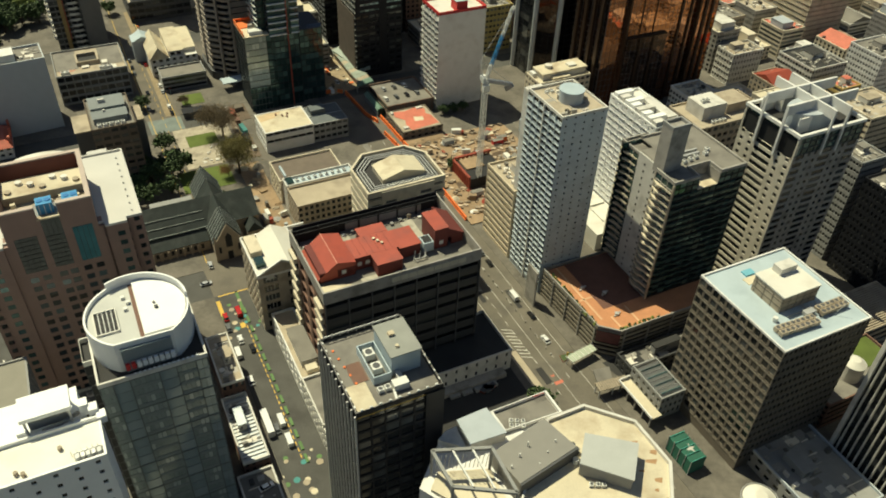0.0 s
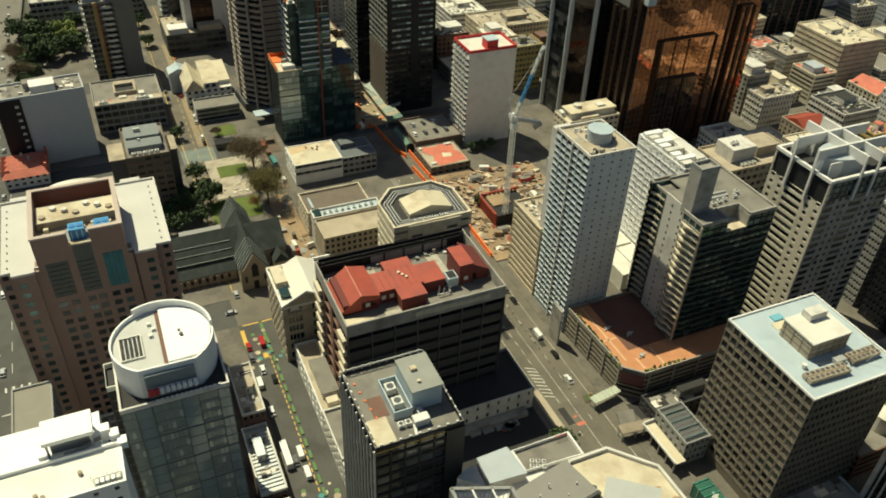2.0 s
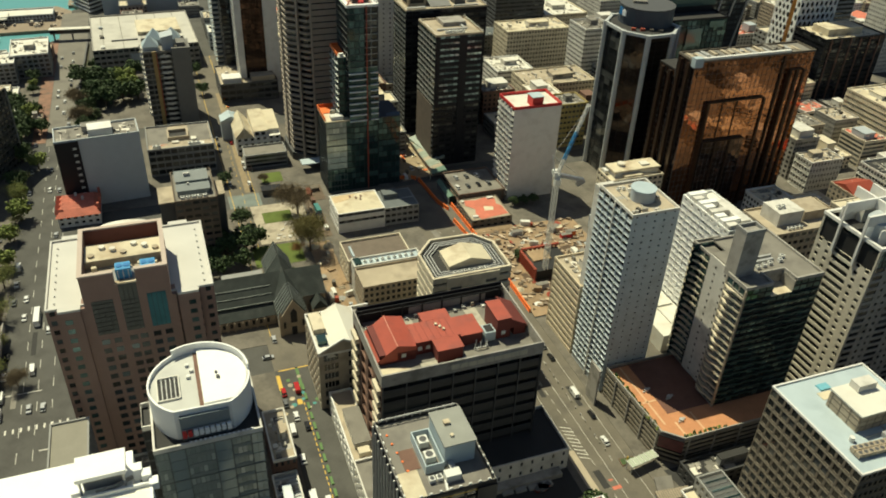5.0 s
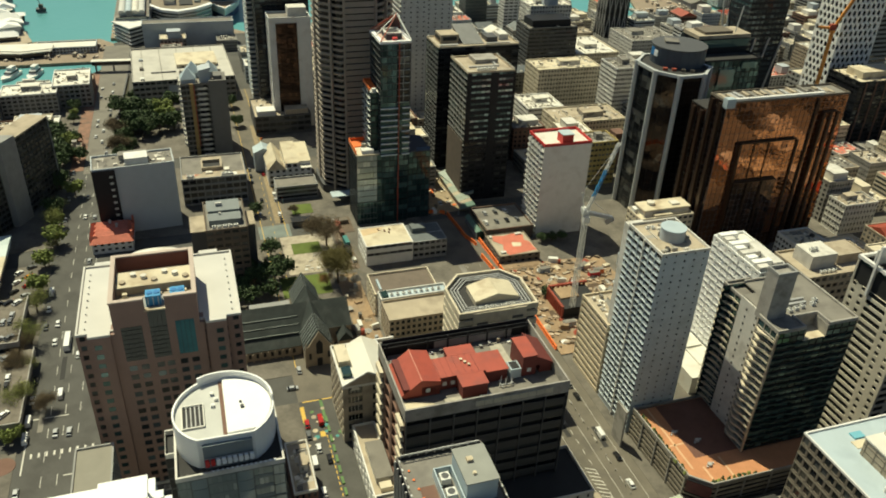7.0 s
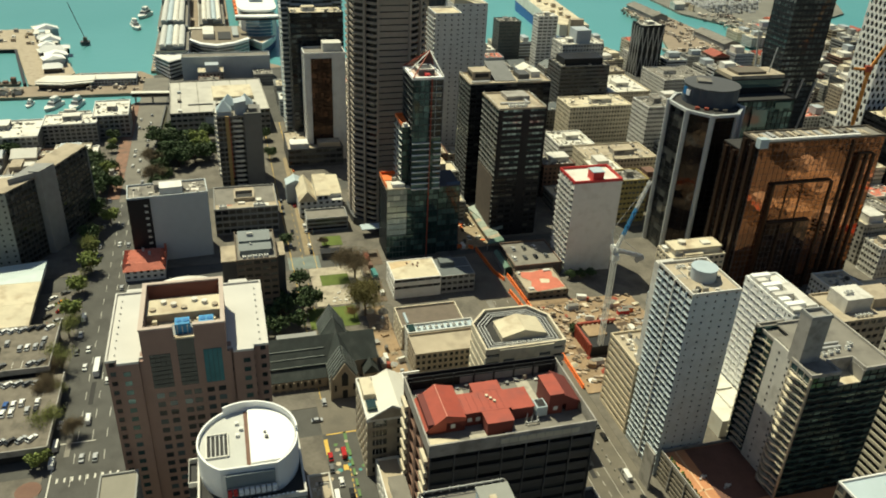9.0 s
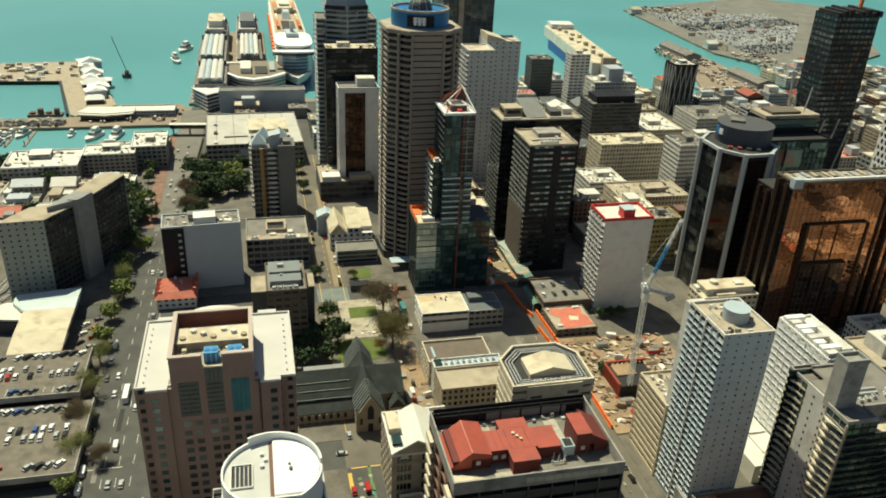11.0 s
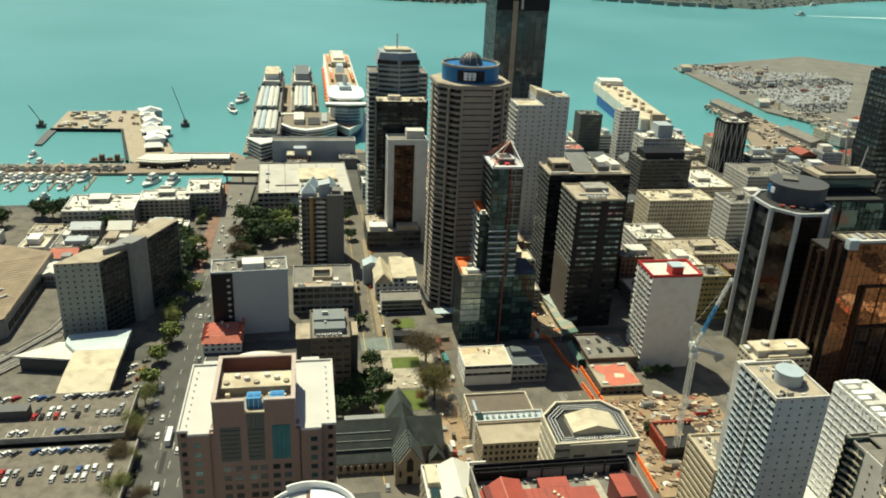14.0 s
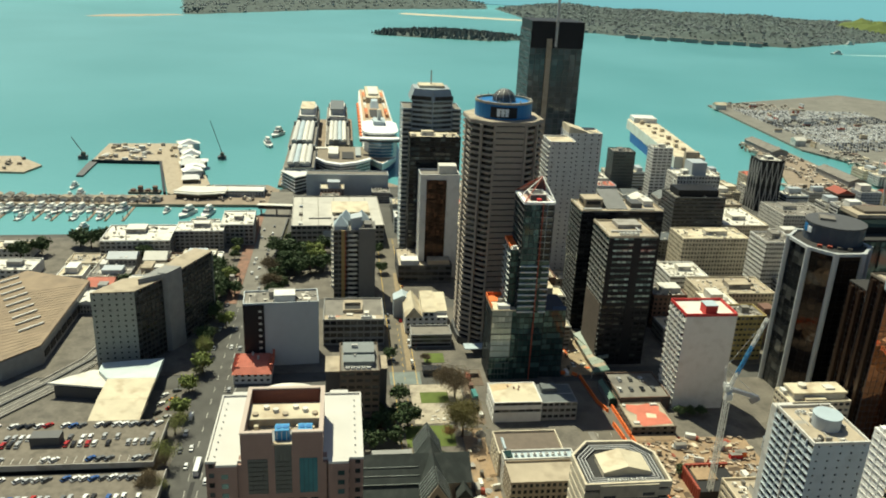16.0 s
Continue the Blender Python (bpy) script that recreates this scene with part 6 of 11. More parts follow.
for k in range(10):
    a = math.pi * k / 5
    ribs = Geo()
    for j in range(5):
        e0, e1 = radians(18 * j - 5), radians(18 * j + 13)
        f = lambda e: (6.55 * math.cos(e) * math.cos(a), 6.55 * math.cos(e) * math.sin(a), 155 + 6.55 * math.sin(e))
        ribs.beam(f(e0), f(e1), 0.13)
    part("dome_rib", ribs, steel, o)
part("entrance_canopy", Geo().prism([(-20, -30), (4, -30), (4, -23), (-20, -23)], 5, 5.6), roofblue, o)
part("base_podium", Geo().prism(rounded(24, 21.6), 0, 5), darkgrey, o)

# teal glass tower still being built
def teal_tower():
    """A slim glass tower with slab balconies, two stepped side blocks and an unfinished pointed crown."""
    o = thing("office_tower", -88.8, 396.3, 0, ROT, "teal glass tower with white balcony slabs and a pointed unfinished crown", "building")
    OCCUPIED.append((82.8, 394.5, 44, 28))
    X0, X1, Y1, H = 2.6, 19.4, 23.4, 106.0
    slab = surface("balcony_slab", (0.46, 0.49, 0.47), 0.7, var=0.1)
    part("body", Geo().box(X0 + 0.35, 0.4, 0, X1 - 0.4, Y1 - 0.4, H - 1.2), dark, o)
    segments(o, pose(X0, 0, 0), 73, H - 0.8, 9, [(1.2, 1, darkgrey, glass_deep, dict(sill=0.1, pier=0.1)), (8.0, 3, darkgrey, glass_teal, dict(sill=0.08, pier=0.04, limit=12)), (7.1, 2, blackclad, glass_dark, dict(sill=0.25, pier=0.04, ledge=0.5, ledge_mat=slab, ledge_h=0.12))])
    face(o, pose(X0, 0, 0), X1 - X0, 42.4, 73, 9, 4, blackclad, glass_deep, sill=0.08, pier=0.02, limit=16)
    for k in range(9):
        for a, b in ((0.2, 10.4), (12.2, X1 - X0 - 0.2)):
            part("balcony_slab", Geo().box(X0 + a, -1.3, 42.6 + k * 3.4, X0 + b, -0.02, 43.0 + k * 3.4), brightwhite, o)
    face(o, pose(X0, Y1, 0, 0, 0, -90), Y1, 43.6, H - 0.8, 18, 6, blackclad, glass_deep, sill=0.2, pier=0.06, ledge=0.35, ledge_mat=darkgrey, ledge_h=0.2, limit=12)
    face(o, pose(X1, 0, 0, 0, 0, 90), Y1, 42.4, H - 0.8, 19, 7, darkgrey, glass_deep, sill=0.15, pier=0.05)
    face(o, pose(X1, Y1, 0, 0, 0, 180), X1 - X0, 42.4, H - 0.8, 19, 5, darkgrey, glass_deep, sill=0.15, pier=0.05)
    part("parapet", Geo().ring([(X0 - 0.2, -0.2), (X1 + 0.2, -0.2), (X1 + 0.2, Y1 + 0.2), (X0 - 0.2, Y1 + 0.2)], [(X0 + 1.9, 1.9), (X1 - 1.9, 1.9), (X1 - 1.9, Y1 - 1.9), (X0 + 1.9, Y1 - 1.9)], H - 0.8, H + 0.5), brightwhite, o, "white roof edge")
    part("roof", Geo().box(X0 + 1.9, 1.9, H - 1.1, X1 - 1.9, Y1 - 1.9, H - 0.6), surface("pinkish_deck", (0.55, 0.40, 0.34), 0.85, var=0.2), o)
    part("plant_room", Geo().box(7.5, 7, H - 0.6, 16, 17, H + 2.4), darkgrey, o)
    part("plant_lid", Geo().ring([(7.2, 6.7), (16.3, 6.7), (16.3, 17.3), (7.2, 17.3)], [(8.4, 7.9), (15.1, 7.9), (15.1, 16.1), (8.4, 16.1)], H + 2.4, H + 3.0), pale, o)
    part("site_box", Geo().box(10, 2, H - 0.6, 12.4, 4.4, H + 1.6), redflat, o)
    tip = (16.0, 18, 116.0)
    for a in ((X0, Y1), (X1, Y1)):
        part("crown_frame", Geo().beam((*a, H + 0.4), tip, 0.4), rust, o)
    part("crown_frame", Geo().beam((X0 + 0.2, 0.2, H + 0.4), tip, 0.22), rust, o)
    part("crown_frame", Geo().beam((X1, 0.2, H + 0.4), tip, 0.3), white, o)
    part("crown_panel", Geo().prism([(X0 + 0.5, Y1 - 0.9), (X1 - 0.3, Y1 - 0.9), (X1 - 0.3, Y1 - 0.5), (X0 + 0.5, Y1 - 0.5)], H - 0.6, H + 1, [(X0 + 0.5, Y1 - 0.9, H + 0.8), (15.9, 18.0, 115.6), (16.1, 18.4, 115.6), (X0 + 0.5, Y1 - 0.5, H + 0.8)]), surface("reddish_glass", (0.20, 0.105, 0.09), 0.3, metal=0.3), o, "reddish unfinished glass triangle")
    part("crown_frame", Geo().beam((X0 + 0.2, Y1 * 0.5, H + 0.4), tip, 0.22), white, o)
    part("hoist", Geo().box(12.4, -1.5, 0, 12.9, -1.0, H), rust, o, "rust-red hoist mast up the front")
    ties = Geo()
    for k in range(26):
        ties.box(12.55, -1.0, 3 + k * 4, 12.75, -0.02, 3.2 + k * 4)
    part("hoist_tie", ties, rust, o, kind="stuff")
    # upper side block with ledges
    part("side_tower", Geo().box(-1.4, 4.4, 43.6, X0, 21.8, 77.6), dark, o)
    face(o, pose(-1.8, 22.2, 0, 0, 0, -90), 18.2, 43.6, 78, 10, 3, blackclad, glass_deep, sill=0.2, pier=0.08, ledge=0.9, ledge_mat=slab, ledge_h=0.35)
    face(o, pose(-1.8, 4.0, 0), 5.1, 43.6, 78, 10, 2, blackclad, glass_deep, sill=0.2, pier=0.08)
    part("roof", Geo().box(-1.8, 4, 78, X0 - 0.02, 22.2, 78.4), roofwhite, o)
    part("hoarding", Geo().box(-1.9, 6, 78.4, -1.6, 22.2, 80.2).box(-1.6, 21.9, 78.4, X0 - 0.1, 22.2, 80.2).box(-1.5, 9, 78.4, 2.6, 21.8, 78.9), orange, o, "orange site hoarding on a ledge")
    part("site_box", Geo().box(-0.8, 4.6, 78.4, 1.4, 6.4, 80), unitwhite, o)
    # lower side block
    part("step_block", Geo().box(-10.7, -0.2, 0, X0, 19.6, 43), dark, o)
    # upper bands in paler glass: a lit reflection is put into the colour
    for b in range(3):
        segments(o, pose(-11.1, -0.6, 0), b * 14.5, b * 14.5 + 14.3, 4, [(11.7, 6, sagedark, (glass_deep, glass_sheet, glass_silver)[b], dict(sill=0.10, pier=0.05, limit=6)), (2.7, 1, blackclad, glass_deep, dict(sill=0.1, pier=0.05))])
    face(o, pose(-11.1, 20, 0, 0, 0, -90), 20.6, 0, 43.5, 13, 7, blackclad, glass_teal, sill=0.15, pier=0.05)
    part("roof", Geo().box(-11.1, -0.6, 43.5, X0 - 0.02, 20, 44.0), roofcream, o)
    part("hoarding", Geo().box(-11.1, 0.6, 44.0, -10.7, 20, 46.2).box(-10.7, 19.6, 44.0, -2, 20, 46.2).box(-10.6, 11, 44, -4, 19.4, 44.5), orange, o, "orange site hoarding on a ledge")
    part("site_box", Geo().box(-7.5, 1, 44, -0.6, 5.2, 46), unitwhite, o)
    part("site_box", Geo().box(-6, 9, 44, -3.4, 10.6, 46.4), concrete, o)
    # broad glass base
    part("base_block", Geo().box(3.4, 2.0, 0, 32.1, 24, 42), dark, o)
    # lighter teal bands stand in for reflected patches on dark glass
    for b, gl in enumerate((glass_deep, glass_deep, glass_teal)):
        face(o, pose(X0 + 0.02, -0.1, 0), 16.2, b * 14.1, b * 14.1 + 14.0, 4, 6, blackclad, gl, sill=0.08, pier=0.05, limit=8)
        face(o, pose(19.6, 1.6, 0), 12.9, b * 14.1, b * 14.1 + 14.0, 4, 5, blackclad, glass_deep if b else glass_teal, sill=0.08, pier=0.05, limit=8)
    face(o, pose(32.5, 1.6, 0, 0, 0, 90), 22.4, 0, 42.3, 12, 7, darkgrey, glass_dark, sill=0.12, pier=0.05)
    part("roof", Geo().box(19.62, 1.6, 42.3, 32.5, 24, 42.8), surface("navy_roof", (0.02, 0.03, 0.055), 0.6, var=0.15), o)
    part("site_net", Geo().box(24, 1.4, 42.8, 32, 1.6, 45), surface("blue_net", (0.02, 0.05, 0.12), 0.8), o)


teal_tower()

# dark pair
# pale pane colour stands in for bright reflections; nothing glows
glass_pale = lambda j=False: glazing("pale_teal_glass", (0.035, 0.06, 0.065), (0.46, 0.60, 0.60), 0.35, 0.10, j, 0.4)
o = building("office_tower", "black office tower with rows of pale teal windows", -43.9, 434.8, 28.2, 29.9, 86.5, 24, 8, 12, blackclad, glass_dark, rooftan, panes=("left",), style=dict(sill=0.4, pier=0.12), plain=("front",),
             sides={"left": dict(sill=0.3, pier=0.04, wall=darkgrey, bays=6, glass=glass_deep, ledge=0.3, ledge_mat=midgrey, ledge_h=0.08)}, cap=rooftan)
o.scale = (1.03, 1.03, 0.951)
face(o, pose(0, 0, 0), 28.2, 0, 40.6, 11, 7, blackclad, glass_dark, sill=0.5, pier=0.2, panes=False)
part("pier", Geo().box(0, 0, 40.6, 2.8, 0.45, 85.4).box(14.2, -0.25, 0, 18.8, 0.45, 85.4).box(27.6, 0, 40.6, 28.2, 0.45, 85.4), blackclad, o)
for a, w_ in ((2.8, 11.4), (18.8, 8.8)):
    face(o, pose(a, 0, 0), w_, 40.6, 85.4, 12, 4, blackclad, glass_pale, sill=0.62, pier=0.08, limit=20)
part("lower_wall", Geo().box(-0.4, 2, 0, -0.01, 29, 41), surface("brown_masonry", (0.12, 0.096, 0.08), 0.9, var=0.2), o, "brown masonry lower side wall")
for a, b, c, d in ((0.2, 0.2, 28, 0.35), (0.2, 0.35, 0.35, 29.6), (27.85, 0.35, 28, 29.6)):
    part("roof_rail", Geo().box(a, b, 87.2, c, d, 87.35), unitwhite, o)
for k in range(8):
    part("rail_post", Geo().box(0.2 + k * 3.96, 0.2, 86.5, 0.35 + k * 3.96, 0.35, 87.2), unitwhite, o)
aircons(o, 8, 4, 85.6, 5, 1, 2)
part("plant_room", Geo().box(10, 16, 85.5, 24, 27, 88), concrete, o)
part("duct", Geo().box(4, 9, 85.5, 22, 10.2, 86.6).box(20, 10.3, 85.5, 21.2, 15.9, 86.6), steel, o)
o = building("office_tower", "dark office tower with a sloping grey crown", -67.5, 479.1, 50.9, 24, 90, 25, 12, 8, blackclad, glass_dark, rooftan, panes=("left",), style=dict(sill=0.45, pier=0.1), cap=rooftan, sides={"left": dict(wall=darkgrey, sill=0.3, pier=0.05, bays=5, glass=glass_deep, ledge=0.3, ledge_mat=darkgrey, ledge_h=0.08)})
o.scale = (1.06, 1.06, 0.911)
part("crown", Geo().prism([(17, 5), (30, 5), (30, 20), (17, 20)], 89, 89.6, [(17, 5, 89.7), (30, 5, 89.7), (27, 20, 99), (14, 20, 99)]), midgrey, o, "sloping grey roof screen")
part("plant_room", Geo().box(4, 9, 89, 15.5, 20, 95), rooftan, o)
# near-black plates stand in for shaded slot openings
part("louvre", Geo().box(5.5, 8.7, 91, 14, 8.98, 93.6), dark, o)
part("louvre", Geo().box(3.7, 10, 91, 3.98, 19, 93.6), dark, o)
part("plant_room", Geo().box(33, 8, 89, 40, 18, 92.4), darkgrey, o)
part("plant_room", Geo().box(42, 11, 89, 48, 20, 93), pale, o)
part("duct", Geo().box(2, 2.2, 89, 13, 4.2, 90.4), steel, o)
part("duct", Geo().box(31, 2.4, 89, 46, 3.8, 90.2), steel, o)
for a, b, c, d in ((0.2, 0.2, 50.7, 0.36), (0.2, 0.36, 0.36, 23.8), (50.54, 0.36, 50.7, 23.8)):
    part("roof_rail", Geo().box(a, b, 91.0, c, d, 91.16), unitwhite, o)

# white building with the red roof edge
o = building("office_building", "white blank-walled building with a red roof edge", 3.6, 400.5, 28.5, 20.6, 57.3, 17, 6, 5, white, glass_dark, roofwhite, panes=("left",), style=dict(sill=0.45, pier=0.2), sides={"front": dict(blank=True), "left": dict(ledge=0.8)}, cap=redflat, parapet=1.6)
part("lift_room", Geo().box(11, 1.2, 55.8, 17.5, 8, 61), redflat, o, "bright red lift room")
part("roof", Geo().box(10.8, 1.0, 61, 17.7, 8.2, 61.4), roofblue, o)
part("cornice", Geo().box(0, -0.3, 54.0, 28.5, -0.08, 55.6), white, o)

glass_smoke = lambda j=False: glazing("smoke_glass", (0.042, 0.034, 0.030), (0.085, 0.064, 0.052), 0.8, 0.04, j, 0.8)
# dark tower with white corner columns
o = thing("office_tower", 71.8, 459.5, 0, 0, "dark glass tower with white corner columns and a round top floor", "tower")
oct8 = [(-20.4, 0.5), (-11.5, -16.1), (1.6, -22.1), (15.7, -14.8), (20.4, -0.5), (11.5, 16.1), (-1.6, 22.1), (-15.7, 14.8)]
columnwhite = surface("pale_grey_column", (0.46, 0.48, 0.48), 0.6, var=0.08)
part("body", Geo().prism([(x * 0.97, y * 0.97) for x, y in oct8], 0, 88), dark, o)
for k in range(8):
    a, b = Vector(oct8[k]), Vector(oct8[(k + 1) % 8])
    part("column", Geo().disc(a.x, a.y, 1.5, 0, 90, 10), columnwhite, o, "white rounded corner column")
    e = b - a
    mm = Matrix.Translation((a.x, a.y, 0)) @ pose(0, 0, 0, 0, 0, math.degrees(math.atan2(e.y, e.x))) @ pose(1.2, 0.2, 0)
    face(o, mm, e.length - 2.4, 0, 88, 24, 3, blackclad, glass_dark if k in (0, 7) else glass_smoke, sill=0.03, pier=0.03, panes=k in (0, 1, 2), thick=0.3)
    part("ring_beam", Geo().beam((*a, 89), (*b, 89), 0.8), columnwhite, o)
part("roof", Geo().prism(oct8, 88, 88.8), roofdark, o)
part("top_floor", Geo().disc(2.5, 8, 15.6, 88.8, 98.4, 24), surface("blue_black_panel", (0.055, 0.068, 0.09), 0.5), o)
part("roof", Geo().disc(2.5, 8, 15.9, 98.4, 99.3, 24), darkgrey, o)
part("roof_unit", Geo().box(-6, 6, 99.3, 2, 14, 100.6), roofgrey, o)
for a, mt, h_ in ((-160, bluepaint, 4.0), (-148, signwhite, 3.2)):
    part("sign_bar", Geo().box(-1.5, -0.5, 0, 1.5, 0, h_), mt, o, m=pose(2.5 + 15.7 * math.cos(radians(a)), 8 + 15.7 * math.sin(radians(a)), 93.6, 0, 0, a + 90))
for a in (-7, -2, 3, 8):
    part("roof_box", Geo().box(a, -11.5, 88.8, a + 2.4, -9.6, 90.2), rust if a < 0 else browncon, o)

# glass block behind the columns
o = building("office_tower", "dark teal glass office block with a set-back top storey", *at(290, 393), 46, 32, 86, 23, 14, 10, blackclad, glass_deep, roofdark, style=dict(sill=0.1, pier=0.05), cap=blackclad)
part("upper_block", Geo().box(9, 15, 85, 45.6, 31.6, 94.5), blackclad, o)
part("glass_band", Geo().box(9.2, 14.8, 89, 45.4, 14.98, 93.6), glass_teal(), o)
part("roof", Geo().box(8.6, 14.6, 94.5, 46, 32, 96.6), rooftan, o, "tan roof slab")
part("upper_block", Geo().box(14, 17, 96.6, 34, 29, 98.2), browncon, o)
# added lighter teal slabs imitate reflections on the front glass
for a in (3, 17, 32):
    part("reflecting_bay", Geo().box(a, -0.5, 52 + a, a + 11, -0.02, 80), glass_teal(), o)
part("mast", Geo().beam((38, 20, 96.6), (41, 21, 112), 0.25), steel, o)

# copper mirror tower
o = building("office_tower", "copper-coloured mirror glass tower with vertical bays", 92.7, 400.1, 76.9, 15, 90, 26, 26, 6, darkgrey, glass_copper, roofgrey, panes=("front", "left"), style=dict(sill=0.04, pier=0.04, thick=0.3), cap=browncon,
             sides={"left": dict(glass=glass_brown)})
part("rear_block", Geo().box(0.4, 15.1, 0, 76, 29, 80), dark, o)
face(o, pose(0, 29, 0, 0, 0, -90), 14, 0, 80, 22, 5, darkgrey, glass_brown, sill=0.04, pier=0.04, thick=0.35)
part("rear_roof", Geo().box(0, 15.1, 80, 76.9, 29.2, 80.6), roofdark, o)
ribmetal = surface("brown_metal", (0.05, 0.03, 0.02), 0.4, metal=0.5)
for a, w_, d_, h_ in ((13, 36, 1.6, 66), (13.6, 27, 3.4, 44), (62, 9, 1.4, 80)):
    part("bay", Geo().box(a + 0.3, -d_ + 0.3, 0, a + w_ - 0.3, -0.02, h_), dark, o)
    nf_, nb_ = round(h_ / 3.46), round(w_ / 3)
    # deepest bay in brown glass, a dark reflection put into its colour
    face(o, pose(a, -d_, 0), w_, 0, h_, nf_, nb_, darkgrey, glass_copper if d_ < 3 else glass_brown, sill=0.03, pier=0.04, thick=0.28)
    face(o, pose(a, -0.02, 0, 0, 0, -90), d_, 0, h_, nf_, 1, darkgrey, glass_brown, sill=0.04, pier=0.06, thick=0.28, panes=False)
    part("bay_roof", Geo().box(a, -d_ - 0.2, h_, a + w_, -0.02, h_ + 0.5), ribmetal, o)
for a, d_, h_ in ((13, 2.0, 66), (49, 2.0, 66), (57, 0.5, 88), (62, 1.8, 80), (71, 1.8, 80), (66.5, 1.8, 80)):
    part("rib", Geo().box(a - 0.6, -d_ - 0.3, 0, a + 0.6, -0.02, h_), ribmetal, o)
for a in (22, 31):
    part("rib", Geo().box(a - 0.5, -4.1, 0, a + 0.5, -3.42, 44), ribmetal, o)
    part("rib", Geo().box(a - 0.25, -1.9, 44.6, a + 0.25, -1.62, 66), ribmetal, o)
for k in range(4):
    part("fin", Geo().box(-1.6, 3 + k * 7, 0, -0.06, 5 + k * 7, 88 if k < 2 else 79), ribmetal, o)
part("roof_edge", Geo().box(0, -0.5, 90, 60, 1.2, 91.2), white, o)
r = random.Random(8)
for k in range(26):
    part("roof_unit", Geo().box(3 + k * 2.6, 3 + r.uniform(0, 6), 89, 5 + k * 2.6, 10 + r.uniform(0, 4), 89.3 + r.uniform(0, 1.2)), r.choice((roofgrey, steel, rooftan)), o)
part("blue_wrap", Geo().box(-0.6, -0.7, 86.5, 4.5, 3, 91.4), roofblue, o)
o = ub("low_building", "cream low building with stepped cream roofs beside a tower", 223, 322, 33, 15, 25, 7, 10, 5, cream, glass_mid, roofcream, style=dict(sill=0.5, pier=0.3), cap=cream)
part("upper_block", Geo().box(4, 4, 24, 32, 13.5, 27), pale, o)
part("upper_roof", Geo().box(3.4, 3.4, 27, 32.6, 14, 28), roofcream, o)
part("upper_block", Geo().box(9, 0.8, 24, 20, 3.3, 25.8), roofcream, o)
part("roof_unit", Geo().disc(11, 10, 2.2, 28, 29.6, 14), roofwhite, o)
part("roof_unit", Geo().box(1, 9, 24, 3.2, 13, 26.4), unitwhite, o)
part("roof_unit", Geo().box(22, 6, 28, 27, 10, 28.9), roofwhite, o)

# tall towers behind
glass_storm = lambda j=False: glazing("storm_glass", (0.07, 0.085, 0.09), (0.16, 0.19, 0.20), 0.4, 0.08, j, 0.6)
o = building("office_tower", "tall dark glass tower still under construction", -141, 620, 42, 38, 178, 42, 9, 9, darkgrey, glass_storm, roofdark, style=dict(sill=0.12, pier=0.1), panes=("front",))
part("crown", Geo().box(0.5, -0.3, 165, 42.3, 37, 185), blackclad, o, "black netting round the unfinished top")
part("hoist", Geo().box(13, -1.6, 0, 17, -0.1, 172), tan, o)
part("mast", Geo().beam((20, -1.5, 166), (20, -1.5, 212), 0.9), steel, o)
bluegrey = surface("blue_grey_panel", (0.30, 0.345, 0.37), 0.6, var=0.1)
o = building("office_tower", "blue-grey tower with side balconies and a stepped crown", -228, 575, 46, 30, 116, 31, 11, 8, bluegrey, glass_storm, roofgrey, style=dict(sill=0.4, pier=0.0), panes=())
part("front_bay", Geo().prism([(7.6, -0.1), (23, -5.6), (38.4, -0.1)], 0, 121), dark, o)
face(o, pose(7, 0, 0, 0, 0, -20.6), 17.1, 0, 122, 32, 4, bluegrey, glass_storm, sill=0.45, pier=0.0, panes=False)
face(o, pose(23, -6.02, 0, 0, 0, 20.6), 17.1, 0, 122, 32, 4, bluegrey, glass_storm, sill=0.45, pier=0.0, panes=False)
for k in range(30):
    for a in (-1.2, 40):
        part("balcony", Geo().box(a, -1.6, 3.4 + k * 3.74, a + 6.6, -0.06, 4.5 + k * 3.74), pale, o)
part("crown", Geo().prism([(6, 0), (23, -6), (40, 0), (40, 28), (6, 28)], 122, 130, [(9, 3, 131), (23, -2, 131), (37, 3, 131), (37, 26, 131), (9, 26, 131)]), bluegrey, o)
part("crown_slot", Geo().prism([(6.6, -0.5), (21.5, -5.8), (21.5, -5.2), (6.6, 0.1)], 123, 126), dark, o)
part("crown_slot", Geo().prism([(24.5, -5.8), (39.4, -0.5), (39.4, 0.1), (24.5, -5.2)], 123, 126), dark, o)
part("crown_rim", Geo().box(13, 6, 131, 33, 22, 133), roofcream, o)
part("mast", Geo().beam((23, 14, 130), (23, 14, 144), 0.5), steel, o)
o = building("office_tower", "black office tower with white roof plant", -208, 541, 38, 22, 102, 28, 10, 6, blackclad, glass_night, roofcream, style=dict(sill=0.35, pier=0.1), clutter=4)
o = building("office_tower", "brown glass slab tower with white end walls", -191, 520, 28.8, 18, 80, 22, 8, 6, white, glass_brown, roofgrey, style=dict(sill=0.12, pier=0.15, end=3.0), sides={"front": dict(blank=True)})
face(o, pose(4.6, -0.35, 0), 14.6, 2, 76, 21, 7, ribmetal, glass_brown, sill=0.05, pier=0.05)
part("lift_room", Geo().box(14, 6, 79, 27, 16, 85), pale, o)
o = building("apartment_tower", "light grey apartment tower with white balconies", -104, 546, 19, 22, 109, 32, 4, 5, white, glass_dark, roofcream, panes=("front",), style=dict(sill=0.72, pier=0.75), sides={"left": dict(ledge=1.0, ledge_mat=white, sill=0.3, pier=0.2)})
